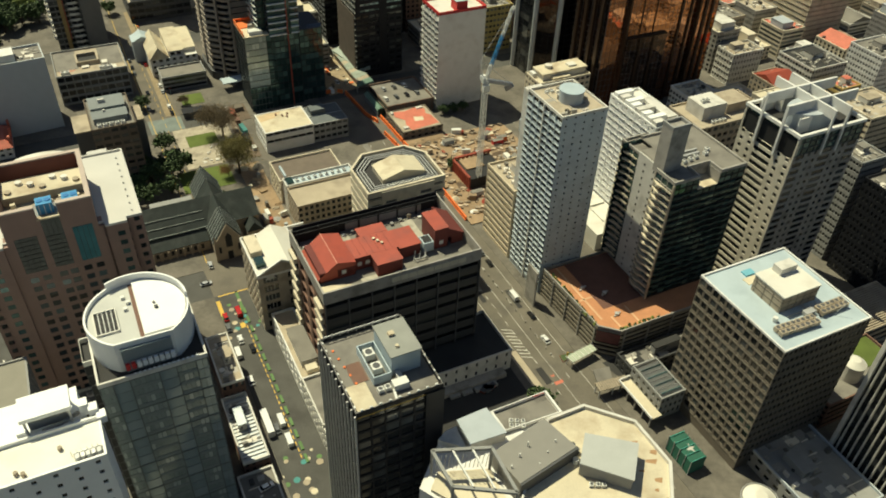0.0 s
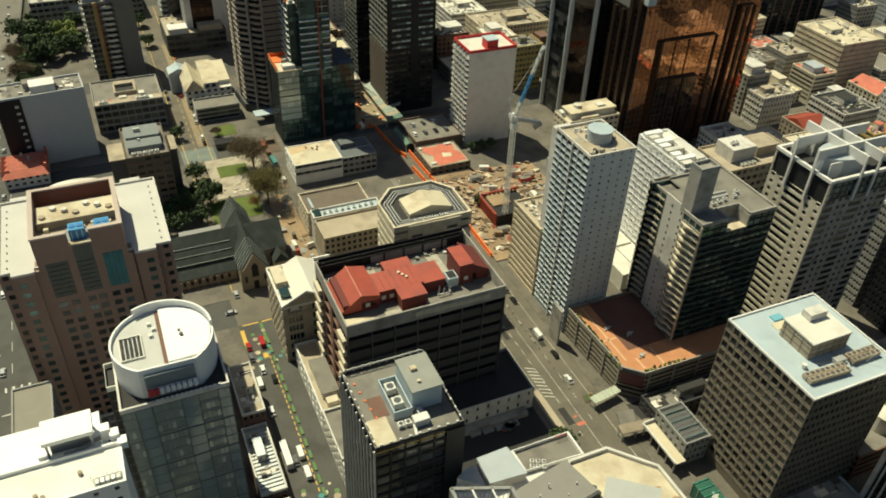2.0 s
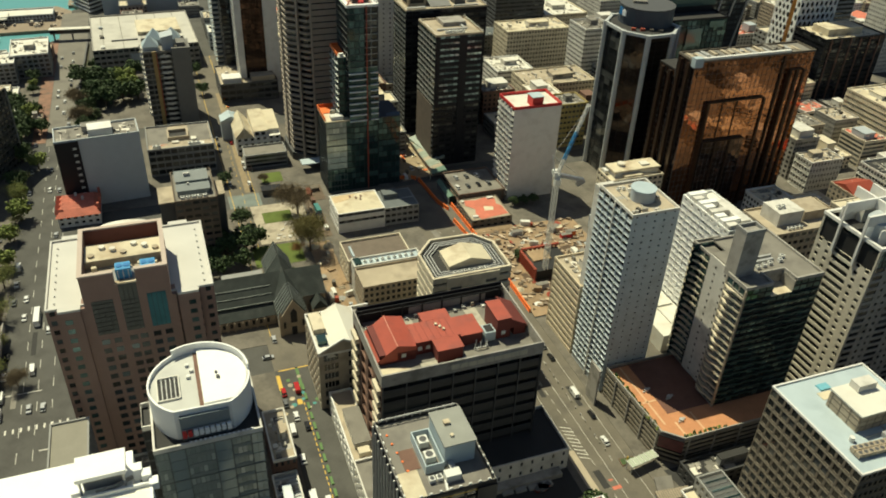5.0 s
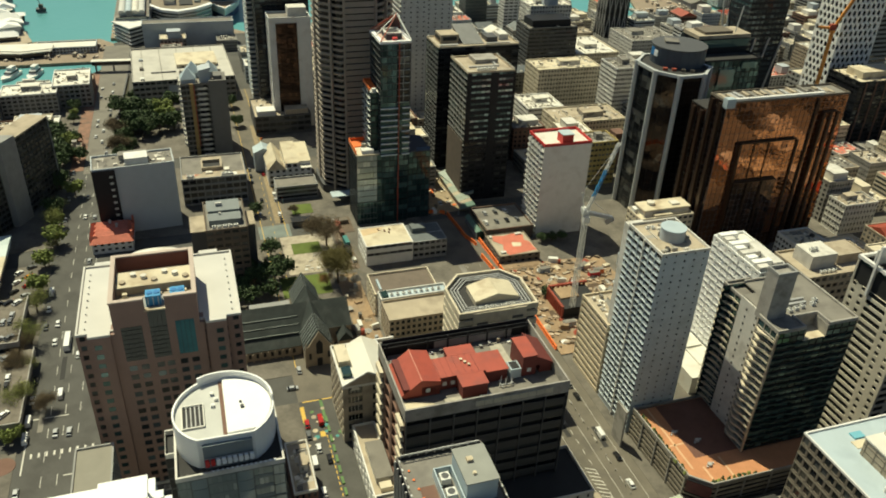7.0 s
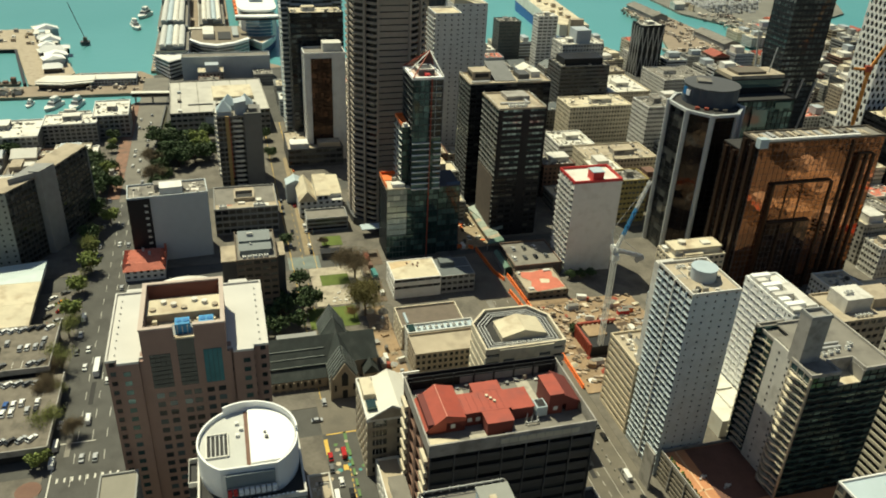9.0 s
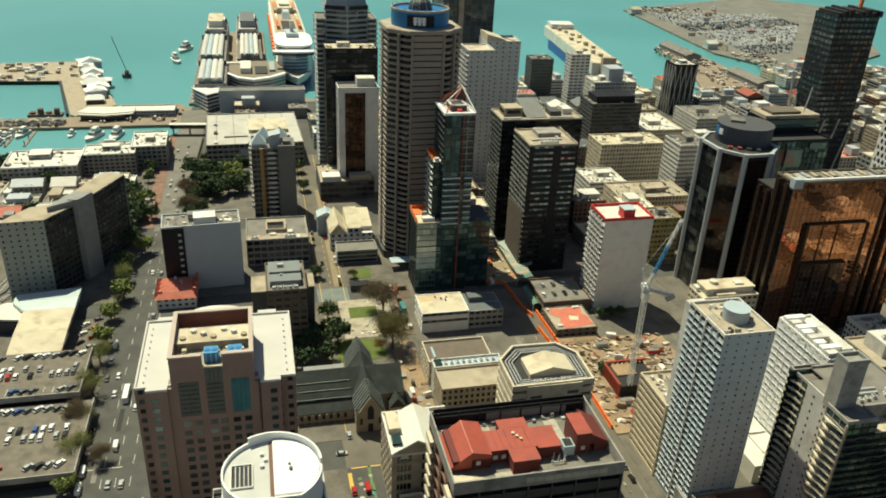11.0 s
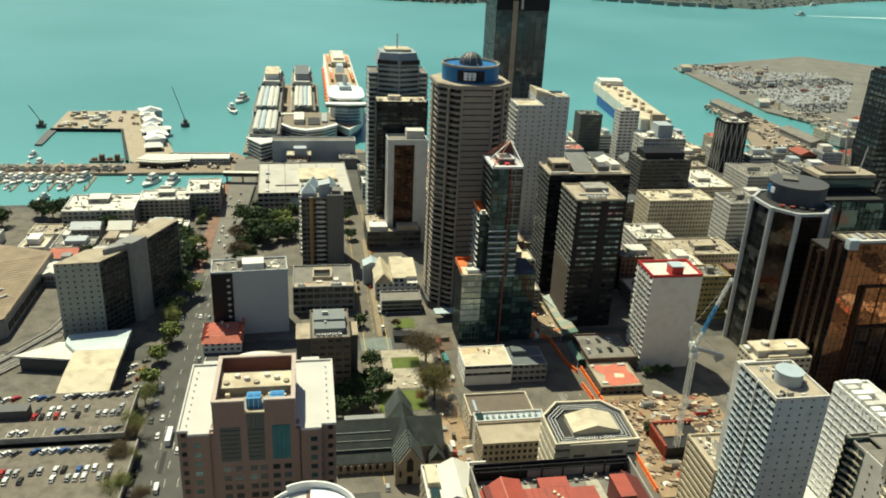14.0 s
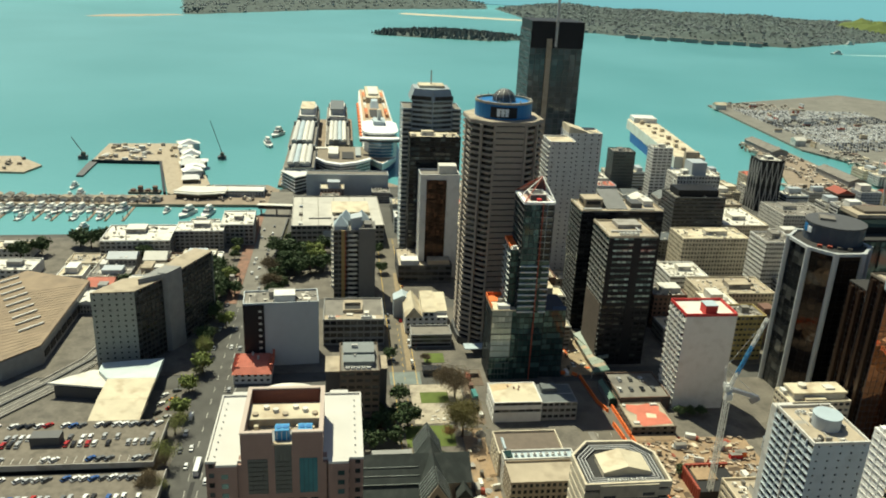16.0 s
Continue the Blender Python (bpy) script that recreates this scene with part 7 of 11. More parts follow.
o = building("apartment_tower", "light grey apartment tower with a sloped white cap", -97, 578, 26, 22, 110, 33, 5, 5, white, glass_dark, roofcream, style=dict(sill=0.72, pier=0.75))
part("crown", Geo().prism([(0, 0), (16, 0), (16, 20), (0, 20)], 109, 110, [(0, 0, 115), (14, 0, 111), (14, 20, 111), (0, 20, 115)]), roofcream, o)

# left side
o = building("office_building", "pale grey slab building with a blank wall", -231.5, 349, 42, 18.5, 40, 10, 6, 4, surface("pale_slate_wall", (0.46, 0.50, 0.52), 0.7, var=0.06), glass_dark, roofgrey, rot=30, sides={"front": dict(blank=True)}, clutter=3)
part("stair_wall", Geo().box(-0.1, -0.5, 0, 11.5, -0.02, 39), blackclad, o, "black stair strip")
for k in range(9):
    part("window", pane_mesh(1.8, 1.3, surface("pale_window", (0.5, 0.52, 0.5), 0.3)), None, o, m=pose(8.3, -0.6, 4 + k * 3.8))
part("upper_block", Geo().box(17, 3, 39, 29, 12, 43), white, o)
o = building("house", "white house with a salmon tiled hip roof", -227, 329.7, 20.5, 21, 6.2, 2, 6, 5, white, glass_dark, redtile, panes=("front",), style=SASH, parapet=0.3)
part("hip_roof", Geo().prism([(-0.8, -0.8), (21.2, -0.8), (21.2, 21.7), (-0.8, 21.7)], 6.2, 6.4, [(2, 3.5, 9.0), (18.4, 3.5, 9.0), (18.4, 19, 9.0), (2, 19, 9.0)]), redtile, o, "salmon tiled mansard roof")
for k in range(4):
    part("roof_ridge", Geo().gable(2.2, 3.8 + k * 3.9, 18.2, 7.4 + k * 3.9, 9.0, 10.0), redtile, o)
for k in range(4):
    part("dormer", Geo().gable(-0.9, 1.6 + k * 5.2, 3.2, 4.4 + k * 5.2, 7.0, 9.4), redtile, o)
for a, b in ((19.6, 2), (20.2, 10), (12, 11.5), (8.5, 16), (20, 19)):
    part("chimney", Geo().box(a, b, 7, a + 1.2, b + 1.2, 11), redtile if a > 19 else pale, o)
o = building("office_building", "grey office building with a tan roof and light well", -203.4, 391.3, 37.1, 32.7, 17.6, 4, 9, 7, midgrey, glass_dark, rooftan, panes=("front",), style=dict(sill=0.35, pier=0.12))
# the well's shade is a near-black plate at roof level
part("light_well", Geo().box(13, 12, 16.6, 23, 22, 17.2), dark, o)
part("upper_block", Geo().ring([(12, 11), (24, 11), (24, 23), (12, 23)], [(13, 12), (23, 12), (23, 22), (13, 22)], 16.6, 19), rooftan, o)
aircons(o, 4, 3, 16.6, 2, 1, 2.2)
for a, b, c, d in ((0.8, 8, 12.6, 31.6), (24.4, 8, 36.2, 31.6)):
    part("roof_patch", Geo().box(a, b, 16.74, c, d, 16.78), roofgrey, o)
for a, b, c, d, e in ((26, 1.6, 32, 5.6, 17.3), (14, 7, 18, 9.6, 17.4), (25, 9, 28, 13, 17.6)):
    part("roof_unit", Geo().box(a, b, 16.79, c, d, e), roofwhite, o)
part("roof_stain", Geo().prism([(2, 6.4), (9, 5.9), (11, 6.8), (3, 7.6)], 16.74, 16.77), redtile, o)
for k in range(4):
    part("facade_pier", Geo().box(k * 12.2, -0.5, 0, k * 12.2 + 0.5, -0.02, 16.8), midgrey, o)
aircons(o, 24, 3, 16.6, 3, 1, 2.2)
o = building("office_building", "taupe brick office block with zinc-clad roof plant", -153, 311.1, 19.7, 30.8, 34, 9, 5, 8, surface("taupe_brick", (0.135, 0.105, 0.078), 0.9, var=0.25), glass_dark, roofgrey, panes=("front",), style=dict(sill=0.55, pier=0.25))
zinc = surface("zinc_sheet", (0.19, 0.215, 0.22), 0.6, var=0.2)
part("plant_room", Geo().box(2, 6, 33, 17, 13, 36).box(2, 14, 33, 17, 25, 37), zinc, o)
part("roof", Geo().gable(1.6, 5.6, 17.4, 13.2, 36, 37.6), zinc, o)
part("roof", Geo().gable(1.6, 13.8, 17.4, 25.3, 37, 39.2), zinc, o)
part("roof_vent", Geo().box(6, 17, 38, 9, 18, 39.6).box(7, 9, 36.8, 8, 9.8, 38.2), pale, o)
aircons(o, 4, 3, 33, 5, 1, 1.8, 2.6)
part("wing", Geo().box(-7, 10, 0, -0.05, 26, 28), darkgrey, o)
part("wing_roof", Geo().box(-7.3, 9.7, 28, -0.05, 26.3, 28.6), rooftan, o)
part("wing", Geo().box(19.8, 12, 0, 24, 26, 28), darkgrey, o)
part("wing_roof", Geo().box(19.8, 11.7, 28, 24.3, 26.3, 28.6), rooftan, o)
def capped_tower():
    """A grey tower with scalloped balcony stacks, an ochre stair strip and pointed zinc caps."""
    grey = surface("warm_grey_concrete", (0.17, 0.165, 0.155), 0.85, var=0.12)
    o = building("apartment_tower", "grey apartment tower with scalloped balconies and pointed roof caps", -230.2, 459, 27, 27, 44, 14, 8, 8, grey, glass_dark, roofgrey, style=dict(sill=0.45, pier=0.2), sides={"front": dict(wall=grey, sill=0.3, pier=0.12), "right": dict(sill=0.6, pier=0.6)})
    o.scale = (1.0, 1.0, 1.14)
    n = 8
    out = [(7.0 * i / n, -1.9 * math.sin(math.pi * i / n) ** 0.6 - 0.05) for i in range(n + 1)]
    g = Geo().prism([(0, -0.01)] + out[1:-1] + [(7.0, -0.01)], 0, 0.25)
    for i in range(1, n - 1):
        a, b = out[i], out[i + 1]
        g.prism([a, b, (b[0], b[1] + 0.15), (a[0], a[1] + 0.15)], 0.25, 1.25)
    me = g.mesh("balcony", pale)
    for k in range(14):
        part("balcony", me, None, o, m=pose(9.6, -0.02, 0.6 + k * 3.08))
        part("balcony", me, None, o, m=pose(-0.02, 24, 0.6 + k * 3.08, 0, 0, -90))
    part("plain_wall", Geo().box(17.4, -1.6, 0, 27.2, -0.05, 45.5), grey, o, "plain grey concrete wall strip")
    part("plain_wall", Geo().box(27.05, -1.6, 0, 28.6, 16, 45.5), grey, o)
    part("stair_strip", Geo().box(5.4, -1.2, 0, 7.6, -0.05, 44), surface("ochre_strip", (0.36, 0.25, 0.10), 0.8), o, "ochre stair strip")
    part("stair_strip", Geo().box(7.7, -1.0, 6, 8.3, -0.05, 43), rust, o)
    for a, b, w_ in ((0.5, 2, 9), (15, 15, 9), (4, 15, 9)):
        part("roof_cap", Geo().box(a, b, 43, a + w_, b + w_, 46), greyblue, o)
        part("roof_cap", Geo().prism([(a - 0.5, b - 0.5), (a + w_ + 0.5, b - 0.5), (a + w_ + 0.5, b + w_ + 0.5), (a - 0.5, b + w_ + 0.5)], 46, 46.2, [(a + w_ / 2 - 0.2, b + w_ / 2 - 0.2, 51.5), (a + w_ / 2 + 0.2, b + w_ / 2 - 0.2, 51.5), (a + w_ / 2 + 0.2, b + w_ / 2 + 0.2, 51.5), (a + w_ / 2 - 0.2, b + w_ / 2 + 0.2, 51.5)]), roofblue, o, "pointed zinc roof cap")
    part("lift_room", Geo().box(12, 4, 43, 19, 14, 50), greyblue, o)
    part("lift_roof", Geo().prism([(11.6, 3.6), (19.4, 3.6), (19.4, 14.4), (11.6, 14.4)], 50, 50.3, [(11.6, 3.6, 50.2), (19.4, 3.6, 51.6), (19.4, 14.4, 51.6), (11.6, 14.4, 50.2)]), greyblue, o)
    part("roof_unit", Geo().box(21, 3, 43, 26, 12, 47), grey, o)


capped_tower()
o = building("office_building", "low dark building with white roof plant", -199.9, 503.5, 39.7, 38, 14, 3, 8, 8, darkgrey, glass_dark, rooftan, style=dict(sill=0.45, pier=0.1), clutter=4)
part("upper_block", Geo().box(2, 2, 13, 15, 12, 17), white, o)
part("upper_block", Geo().box(22, 2, 13, 38, 12, 17), rooftan, o)
o = building("hall", "white hall with gabled and boxed roofs", -164, 427.8, 27, 28, 11, 3, 7, 8, white, glass_dark, roofwhite, panes=("front",), style=SASH, parapet=0.4)
part("gable_wall", Geo().gable(-0.1, -0.2, 10.4, 28.1, 11, 17.6, 'y'), white, o)
part("gable_roof", Geo().prism([(-0.4, -0.5), (5.1, -0.5), (5.1, 28.4), (-0.4, 28.4)], 11.0, 11.4, [(-0.4, -0.5, 11.4), (5.1, -0.5, 18.1), (5.1, 28.4, 18.1), (-0.4, 28.4, 11.4)]), roofcream, o, "pale worn gable roof")
part("gable_roof", Geo().prism([(5.2, -0.5), (10.8, -0.5), (10.8, 28.4), (5.2, 28.4)], 11.0, 11.4, [(5.2, -0.5, 18.1), (10.8, -0.5, 11.4), (10.8, 28.4, 11.4), (5.2, 28.4, 18.1)]), roofcream, o)
part("upper_block", Geo().box(10.9, 1.5, 10.6, 19.4, 27, 14.0), white, o)
part("roof", Geo().prism([(10.9, 1.1), (19.6, 1.1), (19.6, 27.4), (10.9, 27.4)], 14.0, 14.3, [(10.9, 1.1, 14.3), (19.6, 1.1, 14.3), (19.6, 27.4, 18.0), (10.9, 27.4, 18.0)]), roofcream, o)
for a in (12, 15.6):
    part("window", Geo().box(a, 1.4, 11.4, a + 2.4, 1.48, 13.4), dark, o)
part("upper_block", Geo().box(19.8, 5, 10.6, 26.8, 27, 13.2), white, o)
part("roof", Geo().prism([(19.7, 4.6), (27.2, 4.6), (27.2, 27.4), (19.7, 27.4)], 13.2, 13.5, [(19.7, 4.6, 13.5), (27.2, 4.6, 13.5), (27.2, 27.4, 17.0), (19.7, 27.4, 17.0)]), roofcream, o)
part("rear_unit", Geo().box(-6, 24, 0, 6, 34, 13), greyblue, o)
part("rear_roof", Geo().gable(-6.3, 23.7, 6.3, 34.3, 13, 16, 'y'), roofblue, o)
o = building("parking_building", "low grey parking building with open decks", -153.2, 410.5, 25.1, 14, 9, 3, 4, 3, midgrey, glass_dark, roofgrey, style=dict(sill=0.4, pier=0.0))

# angled hotel: pale end wall and two dark wings
o = thing("hotel", *at(-136.6, 416.6), 0, ROT, "angled dark hotel with a pale windowed end wall", "hotel")
part("body", Geo().prism([(0.5, 0.5), (22.4, 2.2), (33.5, 20.5), (26.5, 24), (12, 18)], 0, 45), dark, o)


def wing_face(x0, y0, x1, y1, h, nf, nb, wall, glass, **k):
    a = math.degrees(math.atan2(y1 - y0, x1 - x0))
    face(o, pose(x0, y0, 0, 0, 0, a), math.hypot(x1 - x0, y1 - y0), 0, h, nf, nb, wall, glass, **k)


wing_face(0, 0, 22.8, 2, 46, 14, 6, surface("grey_green_render", (0.33, 0.35, 0.312), 0.85, var=0.1, stain=(0.30, 0.31, 0.28)), glass_dark, sill=0.66, pier=0.72)
hotelwall = surface("green_black_cladding", (0.035, 0.042, 0.038), 0.55, var=0.2)
wing_face(22.8, 2, 34, 20, 46, 14, 7, hotelwall, glass_dark, sill=0.35, pier=0.18, ledge=0.25, ledge_h=0.15, ledge_mat=darkgrey)
wing_face(12, 20, 0, 0, 46, 11, 6, darkgrey, glass_dark, sill=0.4, pier=0.3)
wing_face(27, 25, 12, 20, 46, 11, 5, darkgrey, glass_dark, sill=0.4, pier=0.3, panes=False)
part("roof", Geo().prism([(0, 0), (22.8, 2), (34, 20), (27, 25), (12, 20)], 46, 46.6), rooftan, o)
part("stair_core", Geo().prism([(31.5, 21), (37, 20), (43, 31), (33, 33)], 0, 50), midgrey, o, "plain grey stair core")
part("wing", Geo().prism([(37.2, 27.4), (53.6, 66), (44, 70), (28, 33)], 0, 45), dark, o)
wing_face(38, 26, 54.6, 66, 46, 14, 11, hotelwall, glass_dark, sill=0.35, pier=0.18, ledge=0.25, ledge_h=0.15, ledge_mat=darkgrey)
wing_face(43.5, 70, 27.5, 33, 46, 11, 11, darkgrey, glass_dark, sill=0.35, pier=0.35, panes=False)
part("end_wall", Geo().prism([(54.6, 66), (55.4, 66), (44.4, 71), (43.5, 70)], 0, 46), midgrey, o)
part("roof", Geo().prism([(37.8, 26), (55.2, 66), (43.5, 71), (27.3, 33)], 46, 46.8), rooftan, o)
part("roof_screen", Geo().prism([(22.8, 12), (34, 20), (40, 30), (30, 30)], 46.7, 49.5), midgrey, o)

# cream canopy, parking decks
o = thing("canopy", *at(0, 0), 0, ROT, "curved cream canopy roof over an entrance", "canopy")
part("wall", Geo().prism([(-150, 386), (-122, 381), (-122, 352), (-101, 352), (-101, 404), (-134, 398)], 0, 6.5), darkgrey, o)
part("roof", Geo().prism([(-122.5, 346.5), (-98.2, 346.5), (-98, 366), (-122.6, 366)], 7.0, 8.2, [(-122.5, 346.5, 7.6), (-98.2, 346.5, 7.6), (-98, 366, 10), (-122.6, 366, 10)]), roofcream, o)
part("roof", Geo().prism([(-122.6, 366.1), (-98, 366.1), (-98, 386), (-122.6, 386)], 8.6, 10, [(-122.6, 366.1, 10), (-98, 366.1, 10), (-98, 386, 10.6), (-122.6, 386, 10.6)]), roofcream, o)
# blue tone puts the hotel's bluish shadow into the rear roof colour
shell = surface("shade_blue_roof", (0.50, 0.58, 0.58), 0.45, var=0.1)
part("roof", Geo().prism([(-122.7, 386.1), (-98, 386.1), (-98, 397), (-130, 396.2)], 8.6, 10, [(-122.7, 386.1, 10.6), (-98, 386.1, 10.6), (-98, 397, 11.4), (-130, 396.2, 10.2)]), shell, o, "rear canopy roof painted blue where the hotel's shadow falls")
part("roof", Geo().prism([(-130, 396.3), (-98, 397.1), (-99, 411), (-131, 407)], 8.2, 10, [(-130, 396.3, 10.2), (-98, 397.1, 11.4), (-99, 411, 9.2), (-131, 407, 8.8)]), shell, o, "rear canopy roof painted blue where the hotel's shadow falls")
part("roof", Geo().prism([(-153.5, 387), (-122.8, 381), (-123, 398), (-134, 400.5)], 7.2, 8.2), roofwhite, o)
o = thing("parking_deck", *at(0, 0), 0, ROT, "open concrete parking deck with marked bays", "car park")
decking = surface("stained_deck", (0.17, 0.148, 0.118), 0.9, var=0.3, scale=0.3, stain=(0.09, 0.08, 0.065))
part("deck", Geo().box(-165, 311.5, 8, -84, 347.5, 9), decking, o)
part("parapet", Geo().box(-165, 311, 7.2, -83.6, 311.5, 10).box(-84, 311.5, 7.2, -83.5, 347.5, 10), concrete, o)
# solid near-black box in place of the shaded open storey
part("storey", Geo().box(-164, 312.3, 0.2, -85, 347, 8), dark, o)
part("stair_house", Geo().box(-141, 327, 9, -128, 333, 13.5), darkgrey, o)
o = thing("parking_deck", *at(0, 0), 0, ROT, "lower concrete parking deck with marked bays", "car park")
part("deck", Geo().box(-165, 262, 5, -78, 309.8, 6), decking, o)
part("parapet", Geo().box(-165, 261.5, 4.2, -77.6, 262, 7).box(-78, 262, 4.2, -77.5, 309.8, 7), concrete, o)
# near-black box again, for the shade under the lower deck
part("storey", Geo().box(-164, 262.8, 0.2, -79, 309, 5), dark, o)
for k in range(20):
    part("bay_line", Geo().box(-160 + k * 3.8, 313.5, 9.02, -159.8 + k * 3.8, 318.5, 9.04), line, o)
# long building with the brown roof
o = thing("terminal_building", *at(0, 0), 0, ROT, "long low building with a brown sheet roof", "building")
pl = [(-183, 404), (-168, 423), (-169, 519), (-215, 537), (-260, 470), (-215, 425)]
part("body", Geo().prism(pl, 0, 11), midgrey, o)
part("roof", Geo().prism([(x * 1.002, y * 1.001) for x, y in pl], 11, 12), surface("brown_sheet_roof", (0.27, 0.20, 0.13), 0.8, var=0.3, scale=0.1, stain=(0.19, 0.14, 0.095)), o)
for k in range(9):
    part("roof_duct", Geo().beam((-186 - k * 5, 440 + k * 9, 12.6), (-176 - k * 5, 452 + k * 9, 12.6), 0.5), steel, o)
    part("window_strip", Geo().box(-167.9, 426 + k * 10, 3, -167.6, 434 + k * 10, 7), dark, o)
for k in range(22):
    part("roof_seam", Geo().beam((-184 - k * 3, 410 + k * 3.2, 12.05), (-171, 424 + k * 4.2, 12.05), 0.08), browncon, o)


# ---- further blocks to the right ----
far = [
    # u, v, w, d, h, storeys, bays, wall, glass, roof, label
    (296, 652, 40, 25, 55, 15, 9, pale, glass_mid, roofwhite, "grey office tower with a stepped top"),
    (282, 784, 24, 20, 46, 13, 8, darkgrey, glass_teal, roofgrey, "dark teal glass building near the quay"),
    (317, 764, 21, 16, 55, 16, 3, white, glass_mid, roofwhite, "white slab tower with narrow grey front"),
    (281, 618, 46, 28, 45, 13, 14, darkgrey, glass_dark, roofgrey, "dark gridded office block with a black top"),
    (336.5, 634, 44, 55, 15, 4, 12, cream, glass_mid, roofwhite, "broad low building with a white roof"),
    (262, 550, 54, 27, 32, 9, 14, cream, glass_mid, roofcream, "cream masonry office building"),
    (456, 427, 56, 32, 51, 14, 9, blackclad, glass_dark, roofcream, "black office block with brown upright stripes"),
    (493, 505, 44, 36, 22, 5, 6, midgrey, glass_dark, roofcream, "grey podium building with cream roofs"),
    (560, 470, 22, 22, 70, 20, 6, pale, glass_mid, roofgrey, "pale slab tower with side balconies"),
    (416, 728, 25, 22, 52, 14, 8, blackclad, glass_dark, roofwhite, "dark tower with diagonal braces"),
    (412, 664, 50, 46, 15, 4, 12, pale, glass_mid, roofgrey, "low pale building near the port"),
    (427, 576, 50, 34, 40, 11, 14, blackclad, glass_teal, rooftan, "dark teal glass office block"),
    (236, 507, 29, 30, 18, 5, 8, white, glass_mid, roofwhite, "white building with a round-edged roof"),
    (242, 466, 52, 30, 22, 6, 13, cream, glass_mid, rooftan, "cream building with a cluttered roof"),
    (236, 413, 22, 18, 30, 8, 5, surface("ochre_wall", (0.42, 0.33, 0.13), 0.85), glass_mid, roofgrey, "plain ochre-walled building beside a tower"),
    (304, 505, 25, 25, 45, 13, 8, white, glass_mid, roofgrey, "white gridded office building with grey roof"),
    (443, 343, 36, 42, 32, 9, 12, cream, glass_mid, roofcream, "cream stone office building with regular windows"),
    (384, 281, 28, 27, 22, 6, 8, pale, glass_mid, roofdark, "pale office building with a dark roof"),
    (357, 317, 24, 14, 20, 5, 7, pale, glass_mid, rooftan, "pinkish low building with tan roof"),
    (389, 262, 15, 11, 18, 5, 5, surface("yellow_wall", (0.50, 0.36, 0.13), 0.85), glass_mid, redtile, "yellow building with an orange roof"),
    (424, 268, 28, 24, 28, 8, 9, white, glass_mid, roofgrey, "white gridded office building with grey roof"),
    (364, 223, 30, 26, 25, 7, 9, cream, glass_mid, rooftan, "cream masonry building with small windows"),
    (280, 142, 28, 22, 48, 13, 9, blackclad, glass_dark, roofgrey, "dark building with pale window strips"),
    (281, 168, 15, 14, 52, 16, 7, midgrey, glass_dark, roofgrey, "grey building with a perforated wall"),
]
for u, v, w, d, h, nf, nb, wl, gl, rf, lab in far:
    nb = round(nb * 1.5)
    o = ub("office_building", lab, u, v, w, d, h, nf, nb, max(4, round(nb * d / w)), wl, gl, rf, style=dict(sill=0.42 + 0.1 * (u % 3) / 2, pier=(0.4, 0.25, 0.5, 0.0)[int(u + v) % 4], ledge=0.3 * (v % 2), ledge_h=0.1), clutter=3, panes=("left",) if v < 420 else ())
    if "diagonal" in lab:
        for k in range(4):
            part("brace", Geo().beam((k * 6, -0.5, 0), (k * 6 + 6, -0.5, 50), 0.35), steel, o)
            part("brace", Geo().beam((k * 6 + 6, -0.5, 0), (k * 6, -0.5, 50), 0.35), steel, o)
            part("brace", Geo().beam((-0.5, k * 5.4, 0), (-0.5, k * 5.4 + 5.4, 50), 0.35), steel, o)
            part("brace", Geo().beam((-0.5, k * 5.4 + 5.4, 0), (-0.5, k * 5.4, 50), 0.35), steel, o)
    if "stepped" in lab:
        part("upper_block", Geo().box(14, 4, 54, 28, 20, 66), greyblue, o)
        for k in range(11):
            part("balcony", Geo().box(-1.4, 4, 12 + k * 3.7, 9, 6, 13.6 + k * 3.7), white, o)
    if "brown upright" in lab:
        for k in range(6):
            part("stripe", Geo().box(5 + k * 9, -0.5, 0, 6.2 + k * 9, -0.02, 50), brick, o)
        part("upper_block", Geo().box(8, 8, 50, 40, 24, 55), roofcream, o)
    if "black top" in lab:
        part("upper_block", Geo().box(5, 5, 44, 41, 24, 50), blackclad, o)
